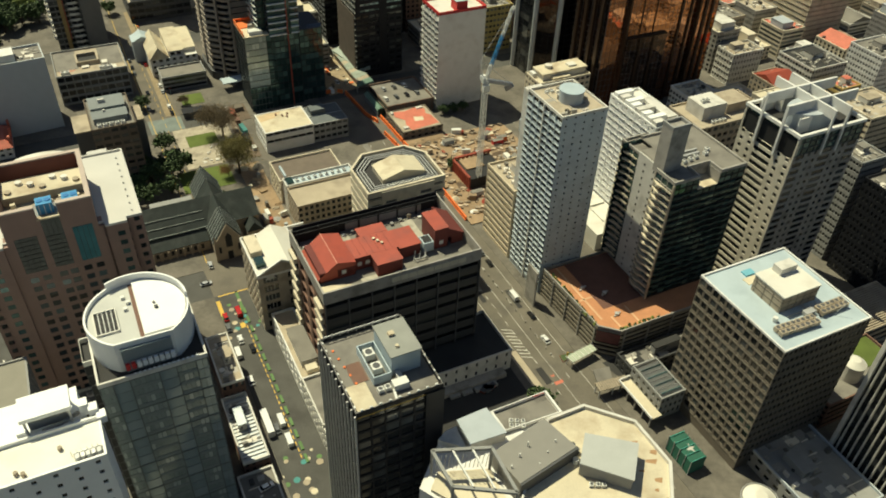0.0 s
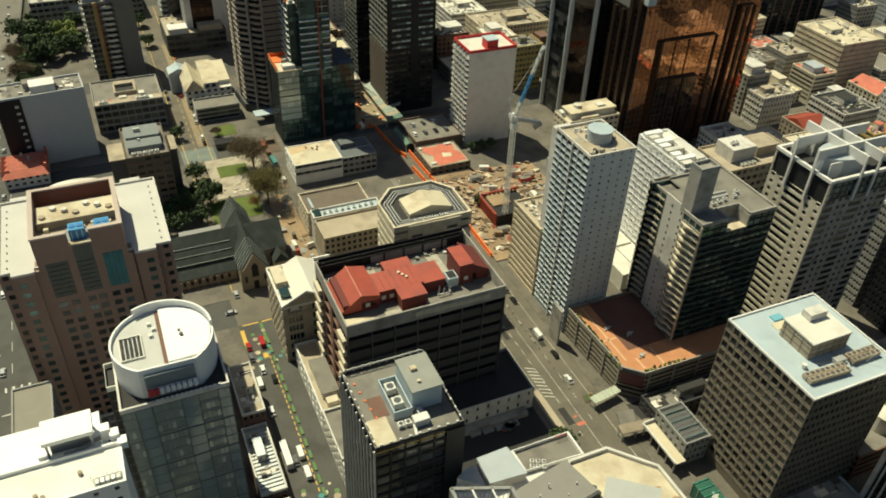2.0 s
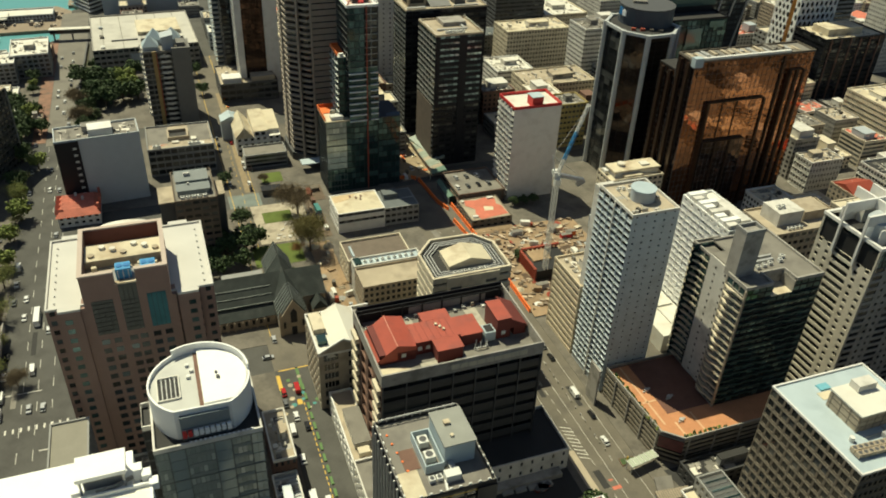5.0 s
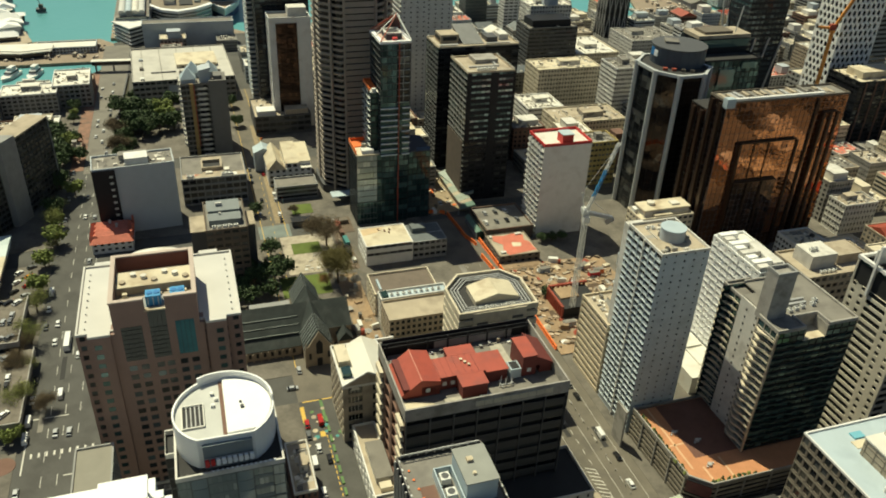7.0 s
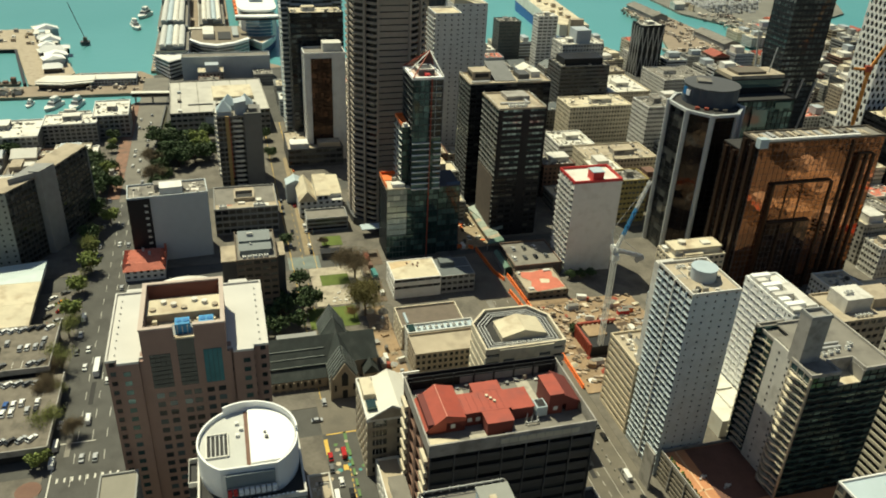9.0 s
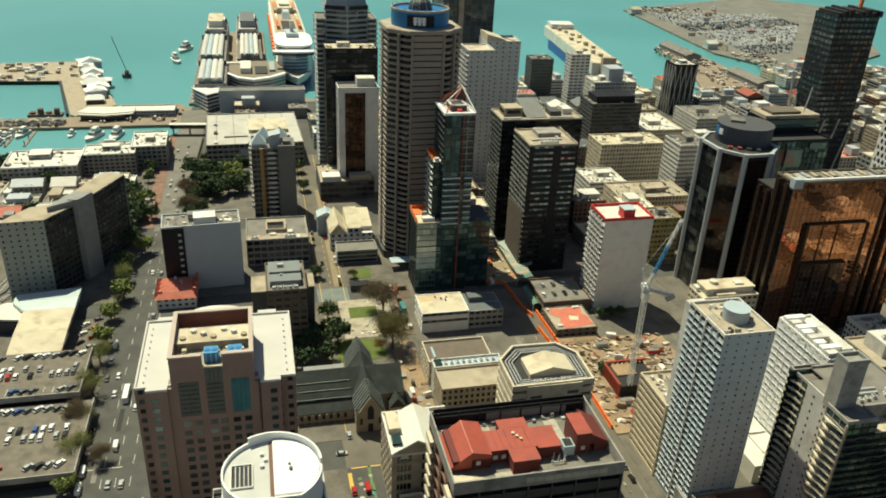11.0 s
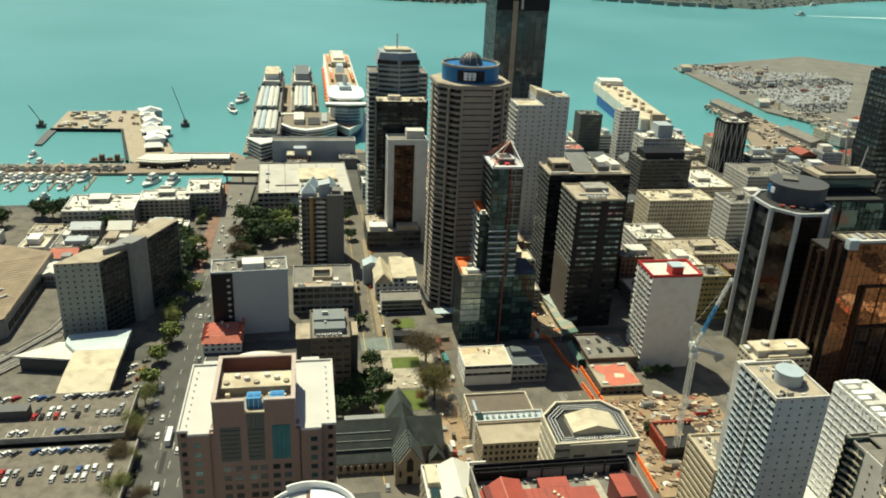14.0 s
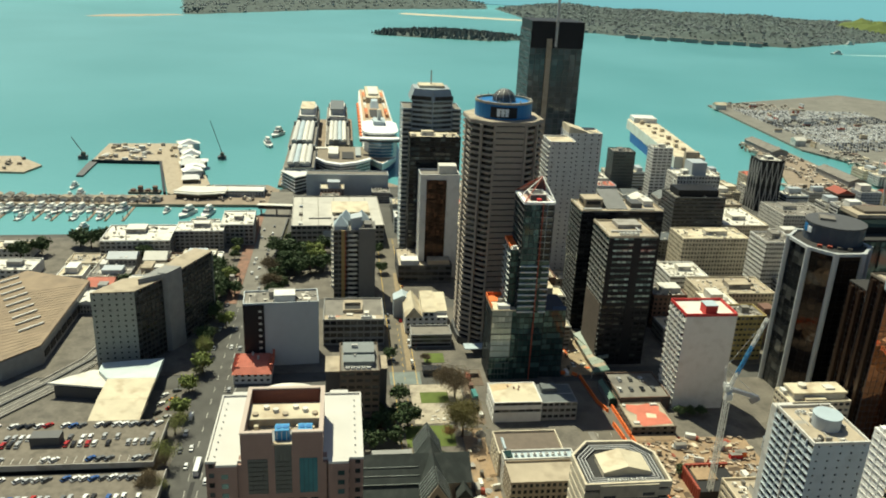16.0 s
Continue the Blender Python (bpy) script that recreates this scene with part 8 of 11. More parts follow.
def hex_wall(owner, m, length, height, nb, nf, material, depth=1.0):
    """A white wall with staggered six-sided openings."""
    g = Geo()
    bw, fh = length / nb, height / nf
    for i in range(nf):
        shift = bw / 2 if i % 2 else 0.0
        for j in range(nb + (1 if i % 2 else 0)):
            x0, x1 = max(0, j * bw - shift), min(length, (j + 1) * bw - shift)
            z0, z1, xm = i * fh, (i + 1) * fh, (x0 + x1) / 2
            if x1 - x0 < bw * 0.9:
                k = len(g.v)
                g.v += [(x0, 0, z0), (x1, 0, z0), (x1, 0, z1), (x0, 0, z1)]
                g.f.append((k, k + 1, k + 2, k + 3))
                continue
            outer = [(x0, z0), (xm, z0), (x1, z0), (x1, z1), (xm, z1), (x0, z1)]
            ix, iz = bw * 0.38, fh * 0.40
            zm = (z0 + z1) / 2
            inner = [(xm - ix * 0.55, zm - iz), (xm + ix * 0.55, zm - iz), (xm + ix, zm), (xm + ix * 0.55, zm + iz), (xm - ix * 0.55, zm + iz), (xm - ix, zm)]
            inner = [inner[5], inner[0], inner[1], inner[2], inner[3], inner[4]]
            k = len(g.v)
            g.v += [(x, 0, z) for x, z in outer] + [(x, 0, z) for x, z in inner] + [(x, depth, z) for x, z in inner]
            pairs = ((0, 6, 7, 1), (1, 7, 8, 2), (2, 8, 9), (2, 9, 3), (3, 9, 10, 4), (4, 10, 11, 5), (5, 11, 6), (5, 6, 0))
            g.f += [tuple(k + q for q in reversed(f)) for f in pairs]
            g.f += [(k + 6 + q, k + 6 + (q + 1) % 6, k + 12 + (q + 1) % 6, k + 12 + q) for q in range(6)]
    return part("wall", g, material, owner, m=m)


o = thing("office_tower", *at(466, 470), 0, ROT, "white lattice tower with staggered six-sided openings", "tower")
OCCUPIED.append((466, 470, 36, 26))
part("body", Geo().box(1.1, 1.1, 0, 34.9, 24.9, 149), surface("black_ribbon_glass", (0.010, 0.011, 0.012)), o, "dark glass behind the lattice")
hex_wall(o, pose(0, 0, 0), 36, 150, 8, 30, brightwhite)
hex_wall(o, pose(0, 26, 0, 0, 0, -90), 26, 150, 6, 30, brightwhite)
hex_wall(o, pose(36, 0, 0, 0, 0, 90), 26, 150, 6, 30, brightwhite)
part("roof", Geo().box(0.3, 0.3, 149.1, 35.7, 25.7, 150.2), roofgrey, o)
o = ub("office_building", "grey banded slab block beside a lattice tower", 503.5, 476, 22, 24, 120, 34, 5, 6, midgrey, glass_dark, roofgrey, style=dict(sill=0.45, pier=0.0))
o = ub("office_tower", "dark tower under construction with a crane on top", 390, 480, 33, 24, 143, 36, 9, 6, blackclad, glass_storm, roofdark, style=dict(sill=0.45, pier=0.12))
for k in range(8):
    part("formwork", Geo().box(1 + k * 4.6, 1, 142, 4 + k * 4.6, 23, 145 + (k % 3)), dark, o)
part("crane_mast", Geo().beam((25, 12, 142), (26, 12, 157), 1.0), orange, o)
part("crane_jib", Geo().beam((26, 12, 156), (35, 14, 186), 0.9), orange, o)
for k in range(3):
    part("brace", Geo().beam((-0.5, 4 + k * 9, 20 + k * 12), (-0.5, 14 + k * 9, 70 + k * 14), 0.5), steel, o)
    part("brace", Geo().beam((k * 12, -0.5, 16), (k * 12 + 10, -0.5, 70), 0.5), steel, o)
cranegold = surface("crane_gold", (0.62, 0.26, 0.05), 0.6)
o = thing("tower_crane", 196, 592, 0, 0, "orange tower crane behind a copper tower", "crane")
part("mast", Geo().beam((0, 0, 0), (0, 0, 84), 1.1), cranegold, o)
part("slewing_ring", Geo().disc(0, 0, 2.0, 82, 84, 12), cranegold, o)
part("cab", Geo().box(-2.6, -2, 84, 1.6, 1.6, 88), rust, o)
part("counter_jib", Geo().box(-10, -1, 84.5, -2.6, 1, 86), cranegold, o)
part("jib", Geo().beam((0.5, 0, 86), (14, 3, 118), 0.9), cranegold, o)

# waterfront blocks
for x, y, w, d, h, nf, nb, lab in ((-423, 451.2, 51.2, 38, 14.9, 4, 13, "waterfront apartment building with a white flat roof"), (-385.3, 491, 37.6, 24, 16.4, 5, 10, "waterfront apartment building with a white terrace roof"),
                                   (-360, 516, 26, 38, 18, 5, 7, "dark waterfront building with broken white roofs")):
    o = building("apartment_building", lab, x, y, w, d, h, nf, nb, 8, midgrey, glass_dark, roofwhite, panes=("front",), style=dict(sill=0.4, pier=0.3), clutter=2, rot=28, cap=white)
o = building("hall", "wide hall with a pale grey roof and car deck", -308.8, 539.5, 76, 86, 17.7, 4, 18, 14, concrete, glass_dark, surface("hall_roof", (0.50, 0.48, 0.43), 0.85, var=0.14, scale=0.06, stain=(0.40, 0.38, 0.34)), panes=("front",), style=dict(sill=0.5, pier=0.2), rot=28)
part("facade_block", Geo().box(26, -0.5, 0, 44, -0.02, 13), greyblue, o)
for k in range(9):
    part("roof_unit", Geo().box(6 + (k * 31) % 62, 5 + (k * 47) % 70, 16.7, 9 + (k * 31) % 62, 7.4 + (k * 47) % 70, 18.0 + 0.3 * (k % 3)), (unitwhite, greyblue, roofgrey)[k % 3], o)
part("roof_slot", Geo().box(14, 20, 16.84, 33, 21.6, 17.5), darkgrey, o)
part("upper_deck", Geo().box(34, 30, 16.7, 66, 62, 19.5), roofcream, o)
for k in range(5):
    part("roof_seam", Geo().box(8 + k * 14, 2, 16.75, 8.4 + k * 14, 84, 17.1), roofgrey, o)
o = ub("annex_building", "long grey building at the head of the wharf", -35, 768, 81, 16, 22, 5, 22, 5, greyblue, glass_dark, roofgrey, style=dict(sill=0.5, pier=0.2), sides={"front": dict(blank=True)})

def lean_block(label, u, v, w, d, h, wall, glass, roof, r):
    """A distant low block: walls with a parapet, two rows of windows a storey, a roof and its fittings."""
    top = thing("low_building", *at(u, v), 0, ROT, label, "building", "low-rise blocks")
    OCCUPIED.append((u, v, w, d))
    kerb = Geo().box(0, 0, 0, w, d, h - 0.9)
    kerb.ring([(-0.2, -0.2), (w + 0.2, -0.2), (w + 0.2, d + 0.2), (-0.2, d + 0.2)], [(0.4, 0.4), (w - 0.4, 0.4), (w - 0.4, d - 0.4), (0.4, d - 0.4)], h - 0.9, h)
    part("wall", kerb, wall, top)
    part("roof", Geo().box(0.4, 0.4, h - 0.9, w - 0.4, d - 0.4, h - 0.7), roof, top)
    g, nf, nb, nd, band = Geo(), max(2, round(h / 3.3)), r.randint(6, 11), r.randint(6, 11), r.random() < 0.3
    for i in range(nf):
        z0, z1 = 0.9 + i * (h - 1.6) / nf, 2.5 + i * (h - 1.6) / nf
        if band:
            g.box(0.6, -0.06, z0, w - 0.6, 0.02, z1).box(-0.06, 0.6, z0, 0.02, d - 0.6, z1)
            continue
        for j in range(nb):
            g.box((j + 0.28) * w / nb, -0.06, z0, (j + 0.78) * w / nb, 0.02, z1)
        for j in range(nd):
            g.box(-0.06, (j + 0.28) * d / nd, z0, 0.02, (j + 0.78) * d / nd, z1)
    part("window", g, glass(True), top, kind="stuff")
    roof_bits(top, w, d, h - 0.7, r, 2)
    q = r.random()
    if q < 0.3 and h < 17:
        part("pitched_roof", Geo().gable(0.3, 0.3, w - 0.3, d - 0.3, h - 0.6, h + r.uniform(2.5, 4), r.choice("xy")), r.choice((redtile, roofgrey, greyblue, roofwhite, rust, zincdark)), top)
    elif q < 0.8:
        a, b = w * r.uniform(0.3, 0.6), d * r.uniform(0.3, 0.6)
        x, y, t = r.uniform(0.6, w - a - 0.6), r.uniform(0.6, d - b - 0.6), r.uniform(2.5, 6)
        part("upper_block", Geo().box(x, y, h - 0.8, x + a, y + b, h + t).box(x - 0.2, y - 0.2, h + t, x + a + 0.2, y + b + 0.2, h + t + 0.3), r.choice((wall, pale, greyblue)), top)
    return top


# scattered low blocks of the old quarters
r = random.Random(21)


def free(u, v, w, d):
    for a, b, c, e in OCCUPIED:
        if u < a + c + 2 and a < u + w + 2 and v < b + e + 2 and b < v + d + 2:
            return False
    return True


OCCUPIED += [(55, 408, 62, 55), (74, 391, 60, 35), (232, 352, 52, 50), (147, 250, 58, 85), (0, 270, 60, 60), (28, 340, 44, 95), (-60, 545, 42, 70), (-48, 272, 30, 12), (-48, 486, 42, 62)]
lots = [(u, v) for v in list(range(410, 486, 25)) + list(range(514, 620, 26)) + list(range(640, 830, 28)) for u in list(range(150, 450, 27))]
lots += [(u, v) for v in range(200, 390, 27) for u in range(300, 500, 29)]
lots += [(u, v) for v in list(range(514, 750, 28)) for u in range(46, 140, 26)]
lots += [(u, v) for v in range(409, 510, 25) for u in (-45, -21)]
lots += [(u, v) for v in range(618, 760, 26) for u in range(-20, 40, 25)]
lots += [(u, v) for v in (409, 433, 457, 480) for u in range(47, 140, 25)]
lots += [(u, v) for v in range(345, 405, 24) for u in range(186, 300, 25)]
lots += [(u, v) for v in range(490, 640, 26) for u in range(-200, -95, 27)]
lots += [(u, v) for v in (274, 298, 322) for u in (210, 234)]
lots += [(u, v) for v in range(250, 420, 30) for u in range(486, 620, 30)]
lots += [(u, v) for v in range(545, 740, 27) for u in range(452, 690, 28)]
lots += [(u, v) for v in range(745, 860, 27) for u in range(620, 960, 29)]
lots += [(u, v) for v in range(425, 540, 27) for u in range(585, 650, 28)]
walls = (pale, cream, white, concrete, cream, tan, pale, brick, greyblue, midgrey, midgrey, oldstone, darkgrey)
roofs = (roofcream, rooftan, roofwhite, roofcream, roofgrey, roofcream, roofwhite, roofcream, rooftan, redtile, roofgrey)
for u, v in lots:
    w, d = r.uniform(17, 24), r.uniform(17, 24)
    u, v = u + r.uniform(-1, 1), v + r.uniform(-1, 1)
    if not free(u, v, w, d) or r.random() < 0.20 or -80 < u < -47 or (u < 46 and u + w > 27 and v < 640):
        continue
    left = u < -90 or 180 < u < 260 and v < 410
    h = r.uniform(5, 11) if left else r.choice((9, 12, 14, 17, 21, 26)) * r.uniform(0.9, 1.15)
    if v > 640:
        h = min(h, 18)
    wl = r.choice(walls)
    if u > 178 or v > 512:
        lean_block("weathered low-rise city building with a cluttered roof", u, v, w, d, h, wl, r.choice((glass_mid, glass_dark)), r.choice(roofs), r)
        continue
    o = ub("low_building", "weathered low-rise city building with a flat roof", u, v, w, d, h, max(2, round(h / 3.2)), r.randint(7, 12), r.randint(7, 12), wl, r.choice((glass_mid, glass_dark)), r.choice(roofs[:9] if u < 150 else roofs), core=wl, plain=("back", "right"),
           style=dict(sill=r.uniform(0.4, 0.62), pier=r.choice((0.0, 0.2, 0.3, 0.45, 0.6))), clutter=1, group="low-rise blocks")
    q = r.random()
    if q < 0.28 and h < 16:
        part("pitched_roof", Geo().gable(0.3, 0.3, w - 0.3, d - 0.3, h - 0.4, h + r.uniform(2.5, 4), r.choice("xy")), r.choice((redtile, roofgrey, greyblue, roofwhite, rust)), o)
    elif q < 0.6:
        a, b = w * r.uniform(0.35, 0.6), d * r.uniform(0.35, 0.7)
        x, y, t = r.uniform(0.6, w - a - 0.6), r.uniform(0.6, d - b - 0.6), r.uniform(2.5, 6)
        part("upper_block", Geo().box(x, y, h - 1.2, x + a, y + b, h + t), wl, o)
        part("upper_roof", Geo().box(x - 0.2, y - 0.2, h + t, x + a + 0.2, y + b + 0.2, h + t + 0.3), r.choice(roofs), o)

for u, v, w, d, h, rf in ((-262, 592, 29, 19, 8, roofcream), (-248, 549, 31, 24, 8, roofwhite), (-214, 549, 45, 30, 9, roofcream), (-166, 549, 25, 21, 10, greyblue), (-300, 560, 34, 26, 9, roofwhite), (-330, 600, 44, 20, 8, roofcream), (-205, 596, 30, 18, 7, rooftan), (-128, 500, 18, 26, 8, greyblue), (-150, 520, 17, 22, 9, roofgrey)):
    if free(u, v, w, d):
        ub("low_building", "low waterfront building with a pale flat roof", u, v, w, d, h, 2, 7, 5, pale, glass_dark, rf, core=pale, plain=("back", "right"), style=dict(sill=0.5, pier=0.4), clutter=2, group="low-rise blocks")

for u, v, w, d, h, rf, wl in ((-206, 497, 29, 30, 9, rooftan, pale), (-171, 503, 26, 26, 8, greyblue, concrete), (-140, 538, 24, 24, 8, roofgrey, cream), (-112, 527, 22, 26, 7, roofcream, pale), (-114, 566, 24, 20, 8, roofwhite, white), (-146, 571, 26, 15, 7, rooftan, brick), (-178, 540, 14, 40, 6, roofgrey, pale), (-98, 655, 26, 18, 9, rooftan, brick), (-128, 655, 24, 12, 8, roofwhite, pale)):
    ub("low_building", "low mixed waterfront building with a worn roof", u, v, w, d, h, 2, 6, 6, wl, glass_mid, rf, core=wl, plain=("back", "right"), style=dict(sill=0.5, pier=0.3), clutter=3, group="low-rise blocks")

for u, v, w, d, h, rf, wl in ((-97, 510, 20, 13, 7, greyblue, concrete), (-99, 526, 15, 16, 6, roofgrey, brick), (-82, 530, 9, 14, 5, rooftan, brick), (-96, 545, 19, 20, 8, roofcream, pale), (-97, 568, 21, 24, 9, roofgrey, midgrey), (-95, 668, 20, 40, 13, rooftan, midgrey)):
    if v != 530 and not free(u, v, w, d):
        continue
    ub("low_building", "low worn building beside a wide street", u, v, w, d, h, 2, 6, 6, wl, glass_mid, rf, core=wl, plain=("back", "right"), style=dict(sill=0.5, pier=0.3), clutter=2, group="low-rise blocks")
o = thing("footbridge", *at(-76, 704), 0, ROT - 4, "long white covered footbridge across a street", "bridge")
part("deck", Geo().box(0, 0, 5.6, 33, 5.0, 6.2), concrete, o)
part("roof", Geo().box(-0.4, -0.4, 9.0, 33.4, 5.4, 9.5), roofwhite, o)
part("glazing", Geo().box(0.3, 0.2, 6.2, 32.7, 4.8, 9.0), glass_dark(), o)
for a in (2, 16, 30):
    part("pier", Geo().box(a, 1.6, 0, a + 1.2, 3.4, 5.6), concrete, o)

# unseen blocks added beside and behind the view, for the mirror towers to show
r2 = random.Random(88)
g, h, k_ = Geo(), Geo(), Geo()
for u in range(412, 860, 36):
    for v in range(-240, 200, 38):
        if r2.random() < 0.12 or (u < 520 and v > 165):
            continue
        w, d, t_ = r2.uniform(20, 32), r2.uniform(20, 34), r2.choice((12, 18, 26, 36, 50, 64))
        quad = lambda a, b, c, e: [at(u + a, v + b), at(u + c, v + b), at(u + c, v + e), at(u + a, v + e)]
        g.prism(quad(0, 0, w, d), 0, t_)
        h.prism(quad(-0.3, -0.3, w + 0.3, d + 0.3), t_, t_ + 0.8).prism(quad(w * 0.3, d * 0.3, w * 0.6, d * 0.7), t_ + 0.8, t_ + 4)
        for i in range(int(t_ / 3.6)):
            k_.prism(quad(-0.14, 1.2, -0.02, d - 1.2), 1.6 + i * 3.6, 3.4 + i * 3.6)
            k_.prism(quad(1.2, d + 0.02, w - 1.2, d + 0.14), 1.6 + i * 3.6, 3.4 + i * 3.6)
solid("side_quarter_walls", g, surface("mixed_walls", (0.36, 0.33, 0.28), 0.9, var=0.1, rnd=0.75, island=True), "mixed plain walls of unseen blocks added for reflections", "buildings", "stuff")
solid("side_quarter_roofs", h, roofbits, "mixed flat roofs of unseen blocks added for reflections", "roofs", "stuff")
solid("side_quarter_windows", k_, dark, "dark window bands of unseen blocks added for reflections", "windows", "stuff")

# wide road on the left
o = thing("motorway", *at(0, 0), 0, ROT, "wide pale grey motorway with a dark median wall", "road")
o["kind"] = "structure"
roadgrey = surface("pale_road", (0.16, 0.15, 0.132), 0.92, var=0.2, scale=0.06, stain=(0.10, 0.095, 0.085))
pl = [(-262, 250), (-235, 290), (-202, 337), (-174, 377), (-158, 400), (-143, 426), (-139, 445), (-134, 490)]
for (a, b), (c, d) in zip(pl, pl[1:]):
    q = Vector((-(d - b), c - a)).normalized()
    off = lambda x, y, k: (x + q.x * k, y + q.y * k)
    n = 9.5 if b < 400 else 5.5
    part("carriageway", Geo().prism([off(a, b, -n), off(c, d, -n), off(c, d, n), off(a, b, n)], 0.15, 0.5 + b * 0.0002), roadgrey, o)
    part("median_wall", Geo().beam((a, b, 1.0), (c, d, 1.0), 0.5), darkgrey, o)
    for k in (-n, n):
        part("side_wall", Geo().beam((*off(a, b, k), 0.9), (*off(c, d, k), 0.9), 0.3), concrete, o)
    for k in (-6.3, -3.2, 3.2, 6.3):
        part("lane_line", Geo().beam((*off(a, b, k), 0.58), (*off(c, d, k), 0.58), 0.09), line, o)

# ---- streets ----
o = thing("road_markings", 0, 0, 0, ROT, "worn white and yellow road markings", "road marking")
o["kind"] = "structure"


def paint(u0, v0, u1, v1, material=None, name="lane_line", z=0.012):
    part(name, Geo().box(u0, v0, 0.004, u1, v1, z), material or line, o)


def dashes(u, v, step, length, n, material=None, width=0.2):
    """A broken line along a street."""
    g = Geo()
    for k in range(n):
        g.box(u, v + k * step, 0.004, u + width, v + k * step + length, 0.012)
    part("lane_line", g, material or line, o)


dashes(130.0, 150, 5.6, 2.6, 34)
dashes(137.4, 155.6, 11.2, 2.6, 17)
for u in (125.2, 133.9, 143.0):
    paint(u, 100, u + 0.15, 330, line)
for k in range(9):
    part("hatch", Geo().prism([(126, 214 + k * 2.2), (129.6, 212 + k * 2.2), (129.6, 212.4 + k * 2.2), (126, 214.4 + k * 2.2)], 0.004, 0.014), line, o)
    part("hatch", Geo().prism([(126.4, 172 + k * 2.0), (130.2, 170 + k * 2.0), (130.2, 170.4 + k * 2.0), (126.4, 172.4 + k * 2.0)], 0.004, 0.014), line, o)
part("road_patch", Geo().box(127.8, 156, 0.004, 130.6, 164.5, 0.022), roofdark, o)
part("road_patch", Geo().box(131, 154.5, 0.004, 134.5, 156, 0.02).box(131.5, 158.6, 0.004, 133, 159.4, 0.02), redtile, o)
part("road_patch", Geo().box(122.5, 120, 0.004, 126, 176, 0.016), rooftan, o)
for v0, u0, w_, l_ in ((205, 127, 2, 14), (236, 131, 2.4, 9), (196, 139, 2, 12), (262, 124, 3, 16), (300, 134, 2.6, 20), (330, 126, 3, 9)):
    part("road_patch", Geo().box(u0, v0, 0.004, u0 + w_, v0 + l_, 0.018), roofgrey if w_ > 2.2 else roofdark, o)
for u in (-58, -63.5, -69):
    dashes(u, 180, 13, 5.5, 26)
for a, b, c, d in ((-77, 269.6, -62, 270.1), (-61.5, 236, -48, 236.5), (-76.5, 240, -76, 264), (-48.5, 240, -48, 264)):
    paint(a, b, c, d)
part("brick_apron", Geo().disc(-83, 246, 4.6, 0.004, 0.2, 24), brick, o)
for k in range(4):
    part("road_patch", Geo().box(-73 + k * 5.5, 262 + k * 31, 0.004, -71 + k * 5.5, 276 + k * 33, 0.016), roofdark if k % 2 else roofgrey, o)
for k in range(9):
    paint(-74 + k * 2.7, 248, -73.3 + k * 2.7, 250.4)
dashes(35.6, 276, 8, 4, 30, lineyellow)
paint(29.2, 276, 29.5, 640, lineyellow)
paint(42.4, 276, 42.7, 640, lineyellow)
dashes(34.8, 160, 2.8, 1.6, 30, lineyellow, 0.4)
for k in range(15):
    paint(35.8, 160 + k * 5.6, 36.8, 163.6 + k * 5.6, greenpaint, "planter_strip", 0.5)
for a, b, c, d in ((26.8, 240, 28.6, 250), (35.4, 240, 36.6, 253), (32.6, 231, 34.6, 234)):
    paint(a, b, c, d, greenpaint if a == 35.4 else lineyellow, "painted_patch")
paint(28.6, 252.4, 44.5, 253.0, lineyellow)
rr = random.Random(3)
spots_of = {}
for k in range(54):
    a, b, s = rr.uniform(26.6, 41), rr.uniform(122, 165) if k < 38 else rr.uniform(226, 250), rr.uniform(0.5, 1.25)
    spots_of.setdefault(k % 4, Geo()).disc(a, b, s, 0.004, 0.02 + k * 0.0005, 14)
for k, g in spots_of.items():
    part("painted_spots", g, (tealpaint, tan, roofcream, greenpaint)[k], o)

for k in range(24):
    q = thing("bollard", *at(137.2, 168 + k * 3.9), 0.01, ROT, "small dark bollard along a parking lane", "bollard", "bollards along the lane")
    part("post", Geo().disc(0, 0, 0.14, 0, 1.0, 8, 0.12), blackclad, q)
    part("cap", Geo().disc(0, 0, 0.17, 1.0, 1.12, 8), steel, q)

# grass, paths and the little square
for a, b, c, d in ((48.8, 416, 61, 428), (42.6, 370.5, 58, 382), (32, 330, 56.5, 348.5), (-46, 272, -6, 277)):
    block(a, b, c, d, "lawn", grass, 0.3, "small mown city lawn")
block(37.6, 350.5, 66, 390.5, "plaza", surface("pale_paving", (0.40, 0.35, 0.27), 0.9, var=0.3, scale=0.3, stain=(0.22, 0.19, 0.15)), 0.24, "pale paved square with benches")
o = thing("kiosk", *at(46.4, 401), 0.15, ROT, "low dark kiosk with a flat black roof", "kiosk")
part("wall", Geo().box(0, 0, 0, 11, 5.4, 3.2), darkgrey, o)
part("roof", Geo().box(-0.4, -0.4, 3.2, 11.4, 5.8, 3.5), blackclad, o)
solid("crossing", Geo().prism([at(27.2, 391.4), at(44.8, 391.4), at(44.8, 405.8), at(27.2, 405.8)], 0.0, 0.01), surface("faded_teal_paving", (0.17, 0.20, 0.185), 0.9, var=0.25, scale=0.2), "faded teal painted street crossing", "crossing", "structure")
for k in range(6):
    block(46 + k * 3.1, 353.2 + (k % 2), 47.6 + k * 3.1, 355, "stone_step", pale, 0.5 + 0.12 * k, "pale stone step on the square")
o = thing("hoarding", *at(45.2, 432), 0.15, ROT, "mint green and white site hoarding along a street", "hoarding")
mint = surface("mint_panel", (0.42, 0.60, 0.52), 0.6, var=0.12)
